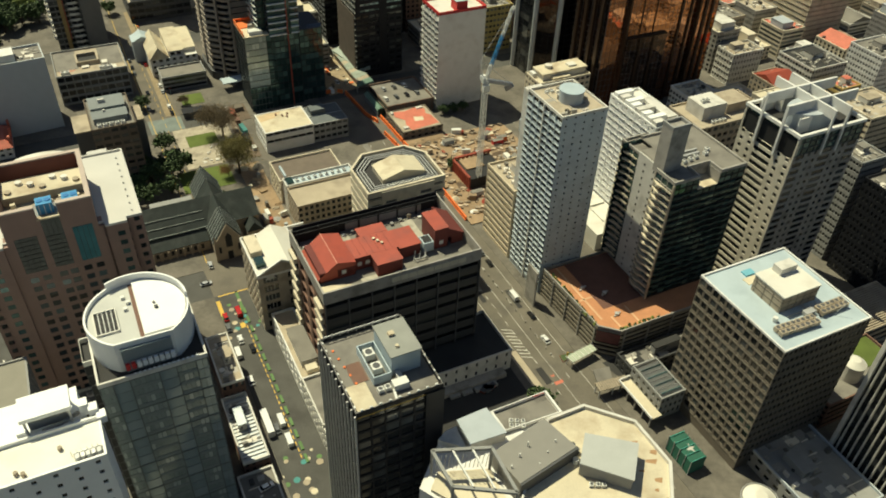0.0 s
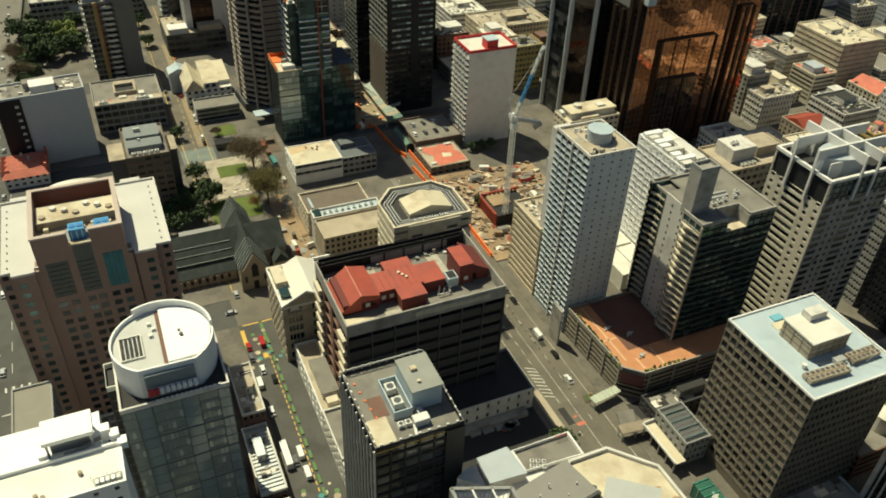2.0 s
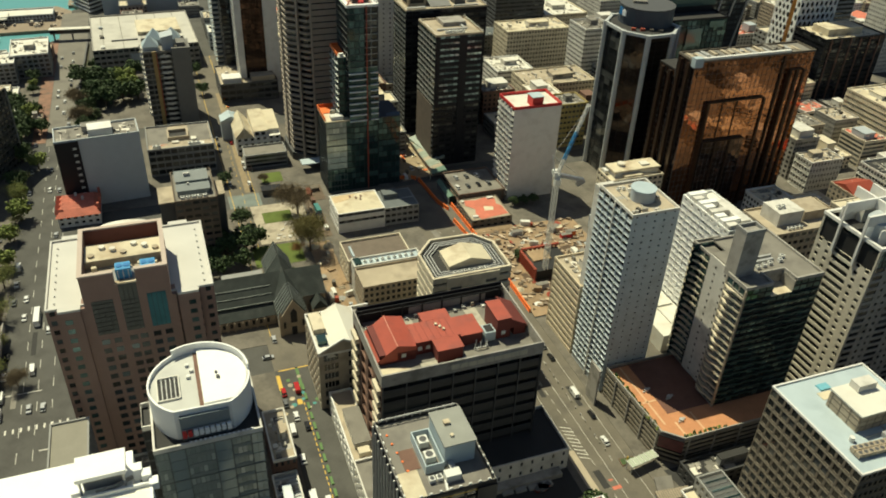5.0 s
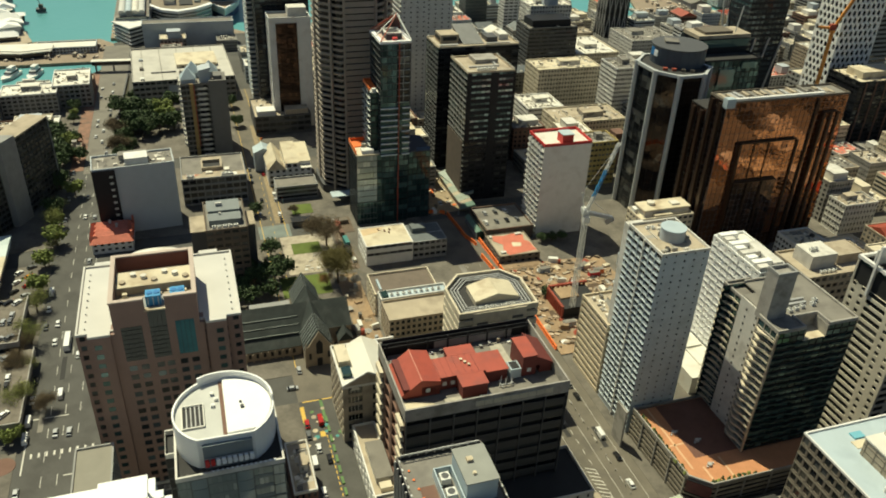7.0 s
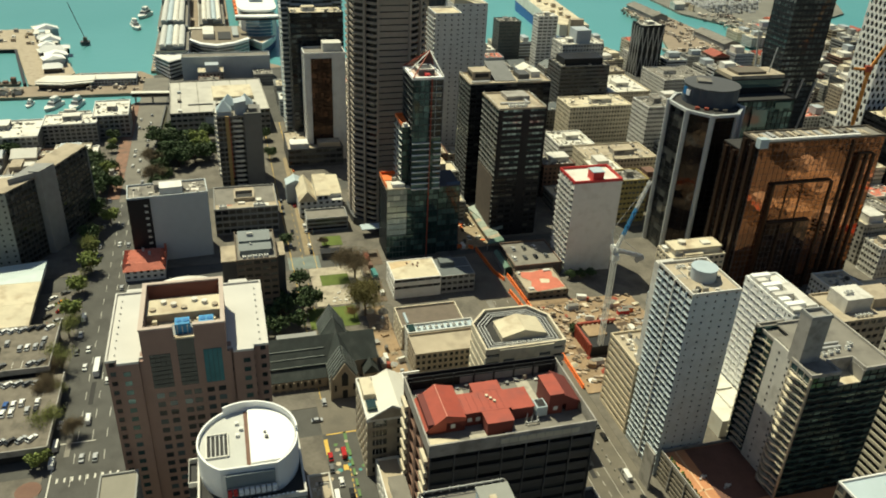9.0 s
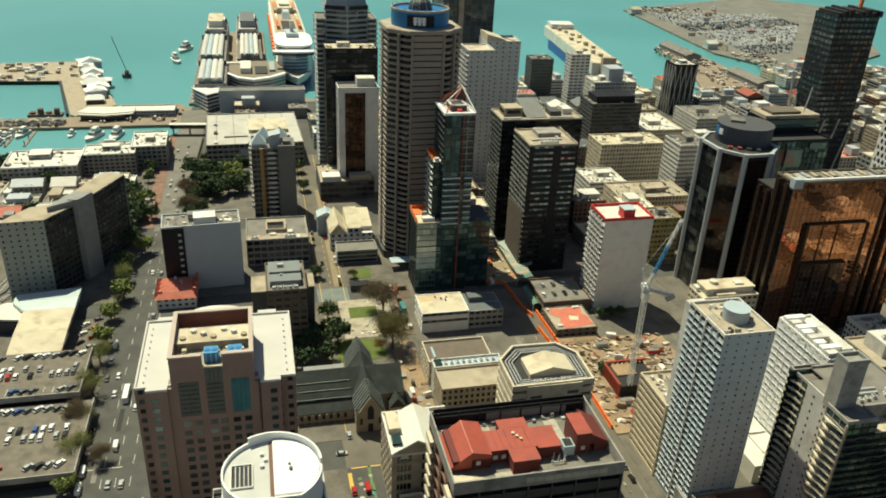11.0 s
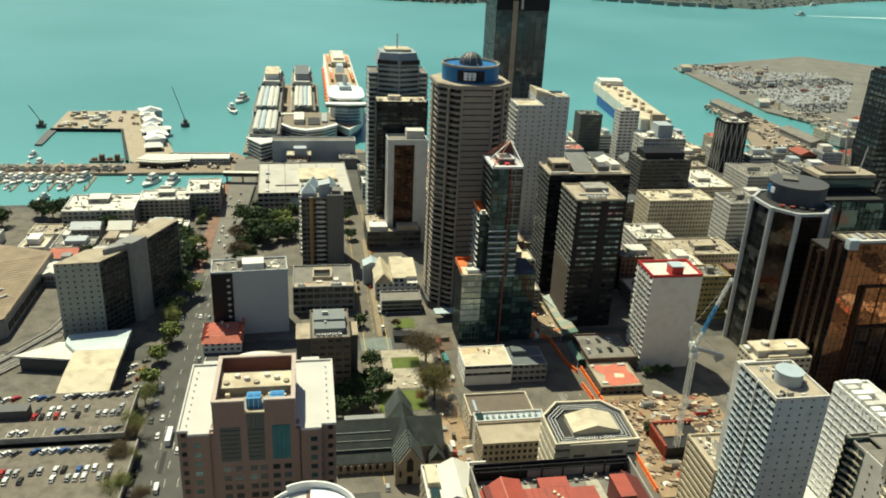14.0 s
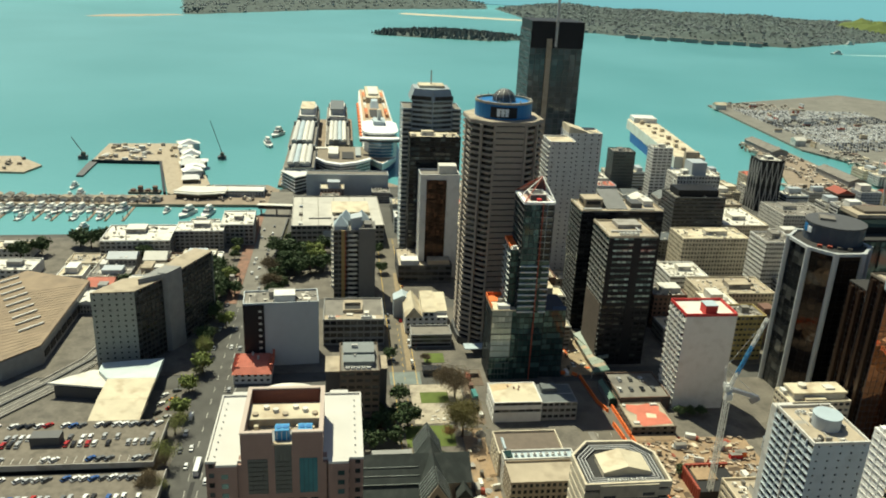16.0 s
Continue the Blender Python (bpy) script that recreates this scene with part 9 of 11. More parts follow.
for k in range(36):
    part("panel", Geo().box(0, k * 2.45, 0, 0.12, k * 2.45 + 2.4, 2.3), (mint, mint, signwhite, orange)[(k * 7) % 11 % 4], o)
for k in range(16):
    q = thing("site_barrier", *at(43.6 - (k % 3) * 0.5, 438 + k * 6.3), 0.02, ROT + 8 * (k % 4), "orange and white plastic site barrier in a street", "barrier", "street work barriers")
    part("body", Geo().box(-0.3, -1.0, 0, 0.3, 1.0, 0.9), orange if k % 2 else unitwhite, q)
    part("foot", Geo().box(-0.5, -0.7, 0, 0.5, -0.4, 0.12).box(-0.5, 0.4, 0, 0.5, 0.7, 0.12), blackclad, q)
solid("street_repair", Geo().prism([at(37.6, 408), at(41.2, 408), at(41.6, 560), at(38.4, 560)], 0.0, 0.03), surface("dusty_trench_fill", (0.27, 0.21, 0.13), 0.95, var=0.3, scale=0.3), "dusty tan strip of dug-up street", "road", "structure")
for k in range(7):
    o = thing("bench", *at(48 + k * 2.4, 357 + (k % 3) * 5), 0.24, ROT + 30 * k, "pale stone bench on the square", "bench", "benches on the square")
    part("seat", Geo().box(-1.2, -0.3, 0.35, 1.2, 0.3, 0.5), pale, o)
    part("leg", Geo().box(-1.0, -0.25, 0, -0.7, 0.25, 0.35), pale, o)
    part("leg", Geo().box(0.7, -0.25, 0, 1.0, 0.25, 0.35), pale, o)

solid("works_lane", Geo().prism([at(67.5, 349), at(74.6, 349), at(74.6, 388), at(80, 388), at(80, 406), at(67.5, 406)], 0.16, 0.3), surface("brown_works_ground", (0.13, 0.095, 0.068), 0.95, var=0.35, scale=0.2), "brown dug-up works lane beside a square", "ground", "structure")
for a, b, w_, d_, h_, mt in ((70.4, 392, 2.4, 6, 2.6, rust), (70.8, 384, 2.2, 5, 2.4, brick), (71.4, 372, 2.4, 8, 2.6, tealpaint), (70.2, 361, 2.6, 9, 2.7, blackclad), (73.2, 398, 5, 4, 2.2, browncon), (68.6, 377, 1.2, 3, 1.2, tan), (72, 355, 1.8, 3, 1.6, unitwhite), (69, 401, 1.6, 1.6, 1.4, unitwhite)):
    q = thing("site_container", *at(a, b), 0.3, ROT + 3, "worn steel site container in a works lane", "container", "works lane containers")
    part("box", Geo().box(0, 0, 0, w_, d_, h_), mt, q)
    part("lid", Geo().box(-0.08, -0.08, h_, w_ + 0.08, d_ + 0.08, h_ + 0.12), mt, q)
solid("dusty_ramp", Geo().prism([at(128.5, 396), at(141, 398), at(150, 398), at(150, 456), at(139, 456), at(133, 430)], 0.16, 0.24), surface("dusty_tan_ground", (0.33, 0.255, 0.165), 0.95, var=0.4, scale=0.2, stain=(0.20, 0.165, 0.12)), "dusty tan works ground between towers", "ground", "structure")
o = thing("site_canopy", *at(149.2, 442), 0, ROT - 78, "grey-green sloping canopy over a footpath", "canopy")
part("roof", Geo().prism([(0, -3), (34, -3), (34, 3), (0, 3)], 5.0, 5.4, [(0, -3, 5.6), (34, -3, 5.6), (34, 3, 7.0), (0, 3, 7.0)]), surface("grey_green_sheet", (0.30, 0.35, 0.31), 0.6, var=0.15), o)
for k in range(6):
    part("post", Geo().box(0.4 + k * 6.5, -2.8, 0, 0.7 + k * 6.5, -2.5, 5.0), steel, o)
rw = random.Random(71)
for k in range(26):
    q = thing("material_stack", *at(rw.uniform(133, 147), rw.uniform(402, 452)), 0.25, ROT + rw.choice((0, 90, 20, -30)), "dusty heap of building material between towers", "building material", "works clutter")
    part("box", Geo().box(0, 0, 0, rw.uniform(1, 3.6), rw.uniform(0.8, 2), rw.choice((0.4, 0.8, 1.4))), rw.choice((unitwhite, orange, tan, midgrey, roofcream, rust, browncon)), q)

# ---- building site ----
solid("site_ground", Geo().prism([at(147.2, 254), at(206, 254), at(206, 330), at(147.2, 332)], 0.16, 0.4), dirt, "bare orange-brown earth of a building site", "ground", "structure")
solid("lane", Geo().prism([at(60.5, 272), at(71.5, 272), at(71.5, 345), at(60.5, 345)], 0.16, 0.3), dirt, "dusty lane beside the cathedral", "ground", "structure")
rr = random.Random(17)
clut = [(rr.uniform(149, 203), rr.uniform(256, 330)) for k in range(95)] + [(rr.uniform(61, 71), rr.uniform(275, 342)) for k in range(26)]
for k, (a, b) in enumerate(clut):
    if 158 < a < 182 and 278 < b < 302:
        continue
    w, d, h = rr.uniform(1, 5.5), rr.uniform(0.8, 2.6), rr.choice((0.4, 0.8, 1.2, 2.6))
    mt = rr.choice((unitwhite, tan, cream, dirt, midgrey, rust, roofgrey, roofcream, concrete, greyblue, browncon))
    q = thing(("material_stack", "site_container", "timber_pile", "rubble_mound")[k % 4], *at(a, b), 0.3, ROT + rr.choice((0, 90, 15, -20)), "dusty heap of building material on bare earth" if k % 4 != 1 else "pale steel container on a building site", "building material", "building site clutter")
    if k % 4 == 3:
        part("mound", Geo().disc(0, 0, w * 0.6, 0, h, 9, w * 0.15), mt, q)
    elif k % 4 == 2:
        pile = Geo()
        for j in range(3):
            pile.box(0, j * 0.5, 0, w, j * 0.5 + 0.4, 0.3 + 0.2 * j)
        part("planks", pile, mt, q)
    else:
        part("box", Geo().box(0, 0, 0, w, d, h), mt, q)
g = Geo()
for k in range(520):
    a, b = rr.uniform(148.5, 204), rr.uniform(255, 330)
    if 158 < a < 182 and 278 < b < 300:
        continue
    x, y = at(a, b)
    s, h = rr.uniform(0.4, 1.6), rr.uniform(0.2, 1.1)
    g.prism([(x - s, y - s * 0.5), (x + s * 0.8, y - s * 0.7), (x + s, y + s * 0.4), (x - s * 0.6, y + s * 0.6)], 0.3, 0.4 + h)
mud = Geo()
for k in range(26):
    a, b, w, d = rr.uniform(149, 192), rr.uniform(256, 320), rr.uniform(3, 11), rr.uniform(2, 7)
    mud.prism([at(a, b), at(a + w, b + rr.uniform(-1, 1)), at(a + w * 0.8, b + d), at(a + rr.uniform(-1, 1), b + d * 0.9)], 0.38, 0.42 + k * 0.004)
# random patches a few tones darker than the site earth
solid("mud_patches", mud, surface("dark_ground_tone", (0.17, 0.115, 0.075), 0.95, var=0.3, rnd=0.6, island=True), "darker ground patches on a building site", "mud", "stuff")
for k in range(16):
    a, b = rr.uniform(150, 198), rr.uniform(256, 326)
    if 154 < a < 184 and 274 < b < 304:
        continue
    q = thing("site_cabin", *at(a, b), 0.35, ROT + rr.choice((0, 90, 30)), "small steel site cabin on bare earth", "cabin", "building site clutter")
    part("wall", Geo().box(0, 0, 0, 6, 2.5, 2.6), rr.choice((unitwhite, rust, orange, unitwhite, greyblue, redflat)), q)
    part("roof", Geo().box(-0.1, -0.1, 2.6, 6.1, 2.6, 2.75), rr.choice((roofwhite, roofgrey)), q)
solid("rubble", g, surface("mixed_rubble", (0.33, 0.26, 0.19), 0.95, var=0.3, rnd=0.75, island=True), "loose rubble and offcuts strewn over bare earth", "rubble", "stuff")
o = thing("excavation_frame", *at(160, 280), 0.3, ROT, "dark pit lined with rust-red steel props", "construction")
# raised near-black block painted for the shade of a hollow
part("pit", Geo().box(0, 0, 0, 20, 18, 5.5), dark, o)
for k in range(9):
    part("prop", Geo().box(k * 2.4, 17.8, 0, k * 2.4 + 0.9, 18.8, 7.5), rust, o)
    part("prop", Geo().box(-1.0, k * 2.1, 0, 0, k * 2.1 + 0.9, 7.0), rust, o)
part("beam", Geo().box(0, 17.6, 6.5, 21, 18.9, 7.4).box(-1.1, 0, 6, 0, 18, 6.9), rust, o)
part("deck", Geo().box(2, 8, 5.5, 12, 17, 6.2), dirt, o)
BARRIER = Geo().prism([(0, -0.55), (3.3, -0.55), (3.3, 0.55), (0, 0.55)], 0, 0.35).prism([(0.02, -0.35), (3.28, -0.35), (3.28, 0.35), (0.02, 0.35)], 0.35, 2.1).mesh("barrier", orange)
path = [(127.5, 399.6), (134, 398.5), (137.8, 395.5), (139.6, 367), (142.6, 357)]
for (a, b), (c, d) in zip(path, path[1:]):
    n = int(math.hypot(c - a, d - b) / 3.4)
    for k in range(n):
        f = k / n
        q = new("barrier", BARRIER)
        q.matrix_basis = pose(*at(a + (c - a) * f, b + (d - b) * f), 0.01, 0, 0, ROT + math.degrees(math.atan2(d - b, c - a)))
        tagged(q, "orange plastic road barrier on its feet", "barrier", "orange road barriers")
for (a, b), (c, d) in (((136, 441), (137, 420)), ((146, 362), (146.9, 333)), ((146.9, 332), (147, 300)), ((147, 300), (146.6, 258)), ((141.4, 345), (142.6, 331)), ((142.6, 330), (143.4, 312))):
    n = int(math.hypot(c - a, d - b) / 3.4)
    for k in range(n):
        f = k / n
        q = new("barrier", BARRIER)
        q.matrix_basis = pose(*at(a + (c - a) * f, b + (d - b) * f), 0.01, 0, 0, ROT + math.degrees(math.atan2(d - b, c - a)))
        tagged(q, "orange plastic road barrier on its feet", "barrier", "orange road barriers")
# tower crane
o = thing("tower_crane", 25, 325, 0.3, ROT, "white tower crane with a blue luffing jib", "crane")
for a, b in ((-0.9, -0.9), (0.9, -0.9), (0.9, 0.9), (-0.9, 0.9)):
    part("mast_leg", Geo().beam((a, b, 0), (a, b, 57), 0.16), unitwhite, o)
for k in range(28):
    s = 1 if k % 2 else -1
    part("brace", Geo().beam((-0.9 * s, -0.9, k * 2), (0.9 * s, -0.9, k * 2 + 2), 0.09), unitwhite, o)
    part("brace", Geo().beam((-0.9, -0.9 * s, k * 2), (-0.9, 0.9 * s, k * 2 + 2), 0.09), unitwhite, o)
part("slewing_ring", Geo().disc(0, 0, 1.9, 56.6, 58, 14), unitwhite, o)
part("cab", Geo().box(-2.6, -2.2, 57.4, -1.0, -0.4, 60), unitwhite, o)
tip = Vector((12.5, 1.5, 90))
for k in range(10):
    a, b = Vector((0.5, 0, 58.5)).lerp(tip, k / 10), Vector((0.5, 0, 58.5)).lerp(tip, (k + 1) / 10)
    mt = surface("crane_blue", (0.05, 0.24, 0.47), 0.5) if 2 <= k < 6 else unitwhite
    for s in (-0.6, 0.6):
        part("jib_chord", Geo().beam(a + Vector((0, s, 0)), b + Vector((0, s, 0)), 0.17), mt, o)
    part("jib_chord", Geo().beam(a + Vector((-1.1, 0, 0.3)), b + Vector((-1.1, 0, 0.3)), 0.17), mt, o)
    part("jib_lacing", Geo().beam(a + Vector((0, 0.6, 0)), b + Vector((-1.1, 0, 0.3)), 0.1), mt, o)
    part("jib_lacing", Geo().beam(a + Vector((0, -0.6, 0)), b + Vector((0, 0.6, 0)), 0.1), mt, o)
part("counter_jib", Geo().beam((0.5, -0.5, 57.8), (9.5, -7, 57.2), 0.8), steel, o)
part("counterweight", Geo().box(-2.4, -3.2, 53.6, 0.6, -1.4, 56.6), unitwhite, o)
part("counterweight", Geo().beam((7.5, -5.5, 54.6), (9.8, -7.2, 57.2), 1.1), concrete, o)
part("winch", Geo().box(-2.6, -0.9, 58.2, -0.4, 0.9, 60.4), unitwhite, o)
part("apex", Geo().beam((-1.5, 0, 58), (-3.4, 0, 68), 0.25), unitwhite, o)
part("stay", Geo().beam((-3.4, 0, 68), tip, 0.06), steel, o)
part("stay", Geo().beam((-3.4, 0, 68), (9, -6.6, 58.0), 0.08), steel, o)


# ---- trees ----
def tree_meshes(seed, height, spread, leaf, n, bare=False):
    """A trunk with limbs, and a crown of small leaf clumps with gaps."""
    r = random.Random(seed)
    g = Geo()
    g.disc(0, 0, 0.035 * height, 0, height * 0.4, 7, 0.022 * height)
    tips = []
    for k in range(9):
        a, e = r.uniform(0, 6.28), r.uniform(0.5, 1.1)
        q = Vector((math.cos(a) * math.cos(e), math.sin(a) * math.cos(e), math.sin(e))) * r.uniform(0.35, 0.55) * height
        b = Vector((0, 0, height * r.uniform(0.28, 0.4)))
        tip = b + Vector((q.x * spread, q.y * spread, q.z))
        g.beam(b, tip, 0.012 * height)
        tips.append(tip)
        for j in range(2):
            w = tip + Vector((r.uniform(-1, 1), r.uniform(-1, 1), r.uniform(0, 0.8))) * 0.16 * height
            g.beam(tip.lerp(b, 0.3), w, 0.006 * height)
            tips.append(w)
    c = Geo()
    for k in range(n):
        t = r.choice(tips)
        p = t + Vector((r.gauss(0, 1), r.gauss(0, 1), r.gauss(0, 0.8))) * (0.13 if bare else 0.10) * height
        s = r.uniform(0.035, 0.075) * height * (0.26 if bare else 1)
        u = Vector((r.gauss(0, 1), r.gauss(0, 1), r.gauss(0, 1))).normalized()
        v = u.orthogonal().normalized()
        w = u.cross(v)
        i = len(c.v)
        s *= 1.25
        c.v += [tuple(p + v * s), tuple(p + w * s * 0.9), tuple(p - v * s), tuple(p - w * s), tuple(p + u * s * 0.7)]
        c.f += [(i, i + 1, i + 4), (i + 1, i + 2, i + 4), (i + 2, i + 3, i + 4), (i + 3, i, i + 4)]
    return g.mesh("trunk", bark), c.mesh("crown", leaf)


KINDS = [tree_meshes(1, 9, 0.75, leafgreen, 900), tree_meshes(2, 11, 1.0, leafdark, 700), tree_meshes(3, 13, 1.0, leafbrown, 5600, True), tree_meshes(4, 8, 0.8, leafgreen, 760),
         tree_meshes(5, 16, 0.72, surface("olive_twigs", (0.19, 0.165, 0.06), 0.9, var=0.3, rnd=0.4, island=True), 6400, True), tree_meshes(6, 10, 0.9, surface("orange_brown_leaves", (0.30, 0.17, 0.07), 0.9, var=0.3, rnd=0.4, island=True), 3000, True), tree_meshes(7, 10, 0.8, surface("budding_leaves", (0.24, 0.255, 0.085), 0.9, var=0.3, rnd=0.4, island=True), 2600, True)]
NAMES = ("light green spring street tree on a pavement", "dark evergreen city tree with a dense crown", "bare brown winter tree with fine twigs", "small light green street tree", "tall olive-brown tree with fine budding twigs", "small orange-brown tree beside a lawn", "thin street tree with sparse yellow-green buds")


def tree(u, v, kind, s=1.0):
    o = thing("tree", *at(u, v), 0.1, (u * 37 + v * 11) % 360, NAMES[kind], "tree", "city trees")
    o.scale = (s, s, s)
    part("trunk", KINDS[kind][0], None, o)
    part("crown", KINDS[kind][1], None, o)


rr = random.Random(4)
for k in range(10):
    tree(-80.5 + rr.uniform(-1, 1), 262 + k * 21 + rr.uniform(-4, 4), rr.choice((0, 6, 6, 3)), rr.uniform(0.6, 1.25))
for u, v, k, s in ((-78, 410, 0, 1.35), (61.5, 376, 2, 1.3), (60.4, 338, 4, 1.15), (54.5, 336.5, 5, 0.7), (57.5, 352, 5, 0.55), (33.4, 348.5, 1, 1.15), (30.5, 372, 1, 0.85), (20, 345, 1, 1.0), (16, 356, 1, 0.9), (24, 352, 1, 0.8), (12, 340, 1, 0.8), (-51, 600, 1, 1.3), (-19, 577, 0, 1.5),
                   (-35, 554, 1, 1.3), (-42, 570, 1, 1.2), (-28, 592, 1, 1.2), (-14, 562, 1, 1.2), (-40, 588, 1, 1.4), (-24, 560, 1, 1.2), (-73, 468, 0, 1.2), (-82, 480, 1, 1.1), (-98, 565, 1, 1.2), (-90, 556, 1, 1.1), (-95, 540, 1, 1.0), (16, 628, 1, 1.3), (8, 622, 1, 1.2), (14, 612, 1, 1.2), (50, 417.5, 2, 0.4),
                   (118, 146, 1, 0.9), (28, 420, 1, 0.7), (160, 300, 1, 0.5), (-195, 612, 1, 1.4), (-205, 618, 1, 1.3), (-188, 625, 1, 1.2), (-150, 588, 1, 1.1), (180, 352, 1, 0.5), (186, 351, 1, 0.5), (192, 351, 1, 0.5), (48, 316, 1, 0.5), (16, 330, 1, 0.8), (7, 328, 1, 0.9), (26, 333, 1, 0.8)) + tuple((-48 + (k * 17) % 42, 546 + (k * 29) % 66, 1, 0.9 + (k % 4) * 0.15) for k in range(7)) + tuple((-92 + (k * 7) % 12, 498 + k * 9, (1, 1, 0)[k % 3], 0.9 + (k % 3) * 0.15) for k in range(8)) + tuple((-44.5 + (k * 5) % 4, 506 + k * 11, 1, 0.55 + (k % 3) * 0.12) for k in range(12)) + tuple((-83 - (k * 5) % 5, 590 + k * 12, (1, 0)[k % 2], 0.6 + (k % 3) * 0.12) for k in range(9)) + tuple((-50.5 + (k * 3) % 5, 508 + k * 9.5, (1, 1, 2)[k % 3], 0.7 + (k % 3) * 0.15) for k in range(7)) + ((-82, 388, 0, 1.1), (-82, 364, 0, 1.2), (-83, 301, 2, 0.75), (-71, 275, 2, 0.6), (-84, 318, 2, 0.7), (-80, 431, 0, 1.0), (-82, 446, 1, 1.0), (-21.7, 587, 0, 1.7), (-74, 520, 1, 0.9), (-84, 520, 1, 1.2), (-80, 548, 1, 0.9), (-228, 600, 1, 1.2), (-240, 590, 1, 1.3), (-150, 530, 1, 1.0), (-120, 560, 1, 0.9), (-88, 640, 1, 1.0), (30, 560, 1, 0.8), (46, 548, 1, 0.8), (28, 600, 1, 0.9)):
    tree(u, v, k, s)

# ---- cars ----
paint_of = {}
for n, c in (("white", (0.80, 0.80, 0.78)), ("silver", (0.42, 0.43, 0.44)), ("black", (0.02, 0.02, 0.022)), ("red", (0.42, 0.02, 0.02)), ("blue", (0.03, 0.10, 0.30)), ("grey", (0.14, 0.145, 0.15)), ("orange", (0.55, 0.22, 0.02))):
    paint_of[n] = surface("car_" + n, c, 0.25, metal=0.1, var=0.03)
tyre = surface("tyre", (0.015, 0.015, 0.015), 0.9)
car_glass = surface("car_glass", (0.015, 0.018, 0.02), 0.08)
wheel = Geo()
k0 = 10
wheel.v = [(0.32 * math.cos(2 * math.pi * i / k0), s, 0.32 + 0.32 * math.sin(2 * math.pi * i / k0)) for s in (-0.11, 0.11) for i in range(k0)]
wheel.f = [(i, (i + 1) % k0, k0 + (i + 1) % k0, k0 + i) for i in range(k0)] + [tuple(range(k0 - 1, -1, -1)), tuple(range(k0, 2 * k0))]
SHELLS = {}


def car(x, y, z, rot, colour, kind="car", label=""):
    o = thing(kind, x, y, z, rot, label or colour + (" saloon car on a city street or deck" if kind == "car" else " van or bus in city traffic"), kind, "vehicles")
    key = (colour, kind)
    if key not in SHELLS:
        L, W, Hh = {"car": (4.9, 2.0, 1.55), "van": (5.4, 2.0, 2.2), "bus": (11.5, 2.5, 3.1)}[kind]
        a, b = L / 2, W / 2
        if kind == "car":
            shell = Geo().prism([(-a, -b), (a, -b), (a, b), (-a, b)], 0.3, 0.85, [(-a + 0.1, -b + 0.08), (a - 0.15, -b + 0.08), (a - 0.15, b - 0.08), (-a + 0.1, b - 0.08)])
            shell.box(-a * 0.55, -b + 0.28, 1.36, a * 0.28, b - 0.28, 1.42)
            win = Geo().prism([(-a + 0.35, -b + 0.1), (a * 0.55, -b + 0.1), (a * 0.55, b - 0.1), (-a + 0.35, b - 0.1)], 0.85, 1.36, [(-a * 0.55, -b + 0.3), (a * 0.28, -b + 0.3), (a * 0.28, b - 0.3), (-a * 0.55, b - 0.3)])
        else:
            shell = Geo().prism([(-a, -b), (a, -b), (a, b), (-a, b)], 0.35, Hh, [(-a + 0.05, -b + 0.08), (a - 0.35, -b + 0.08), (a - 0.35, b - 0.08), (-a + 0.05, b - 0.08)])
            win = Geo().box(-a * (0.9 if kind == "bus" else -0.2), -b - 0.02, Hh * 0.5, a * 0.85, b + 0.02, Hh * 0.8)
        n = len(shell.f)
        for q in (-0.62 * a, 0.62 * a):
            for y in (-b + 0.12, b - 0.12):
                k = len(shell.v)
                shell.v += [(x + q, w + y, z) for x, w, z in wheel.v]
                shell.f += [tuple(k + j for j in f) for f in wheel.f]
        body = shell.mesh("body", paint_of[colour])
        body.materials.append(tyre)
        for f in body.polygons[n:]:
            f.material_index = 1
        SHELLS[key] = (body, win.mesh("glazing", car_glass))
    part("body", SHELLS[key][0], None, o)
    part("glazing", SHELLS[key][1], None, o)
    return o


COL = ["white", "white", "white", "silver", "silver", "black", "grey", "white", "white", "white", "black", "silver", "grey", "red", "white", "blue"]
rr = random.Random(12)
for v, z, fill, slant in ((343.6, 9, 0.7, 40), (333.2, 9, 0.7, 0), (327.9, 9, 0.65, 0), (315.6, 9, 0.75, 40), (305.3, 6, 0.75, 42), (291.5, 6, 0.7, 0), (286, 6, 0.65, 0), (268, 6, 0.65, 40)):
    for k in range(26):
        u = -162 + k * (3.9 if slant else 3.05)
        if u < -150 and v < 300:
            continue
        if z == 9 and u > -87 or z == 6 and u > -82 or (z == 9 and -143 < u < -126 and 324 < v < 336):
            continue
        if rr.random() < fill:
            x, y = at(u + rr.uniform(-0.2, 0.2), v + rr.uniform(-0.4, 0.4))
            car(x, y, z + 0.01, ROT + 90 - slant + rr.uniform(-3, 3), rr.choice(COL))
for k in range(16):
    car(*at(rr.choice((-54, -58.5, -62, -66.5)), 520 + k * 10), 0.02, ROT + 90, rr.choice(("white", "white", "silver", "black")))
for v in range(205, 510, 13):
    for u, rot in ((-53, 90), (-58.5 + 2.5, 90), (-61, 90), (-66, -90), (-71.5, -90), (-76.5, -90)):
        p = 0.55 if u in (-76.5, -53) else 0.2
        if rr.random() < p:
            x, y = at(u, v + rr.uniform(-2.5, 2.5))
            kind = "van" if rr.random() < 0.12 else "car"
            car(x, y, 0.02, ROT + rot, rr.choice(COL[:7]) if kind == "car" else "white", kind)
for k in range(9):
    car(*at(-88.5 - (k % 2) * 5.5, 354 + k * 4.4), 0.17, ROT + 30 + 20 * (k % 2), ("white", "red", "silver", "black", "red", "white", "orange", "white", "grey")[k])
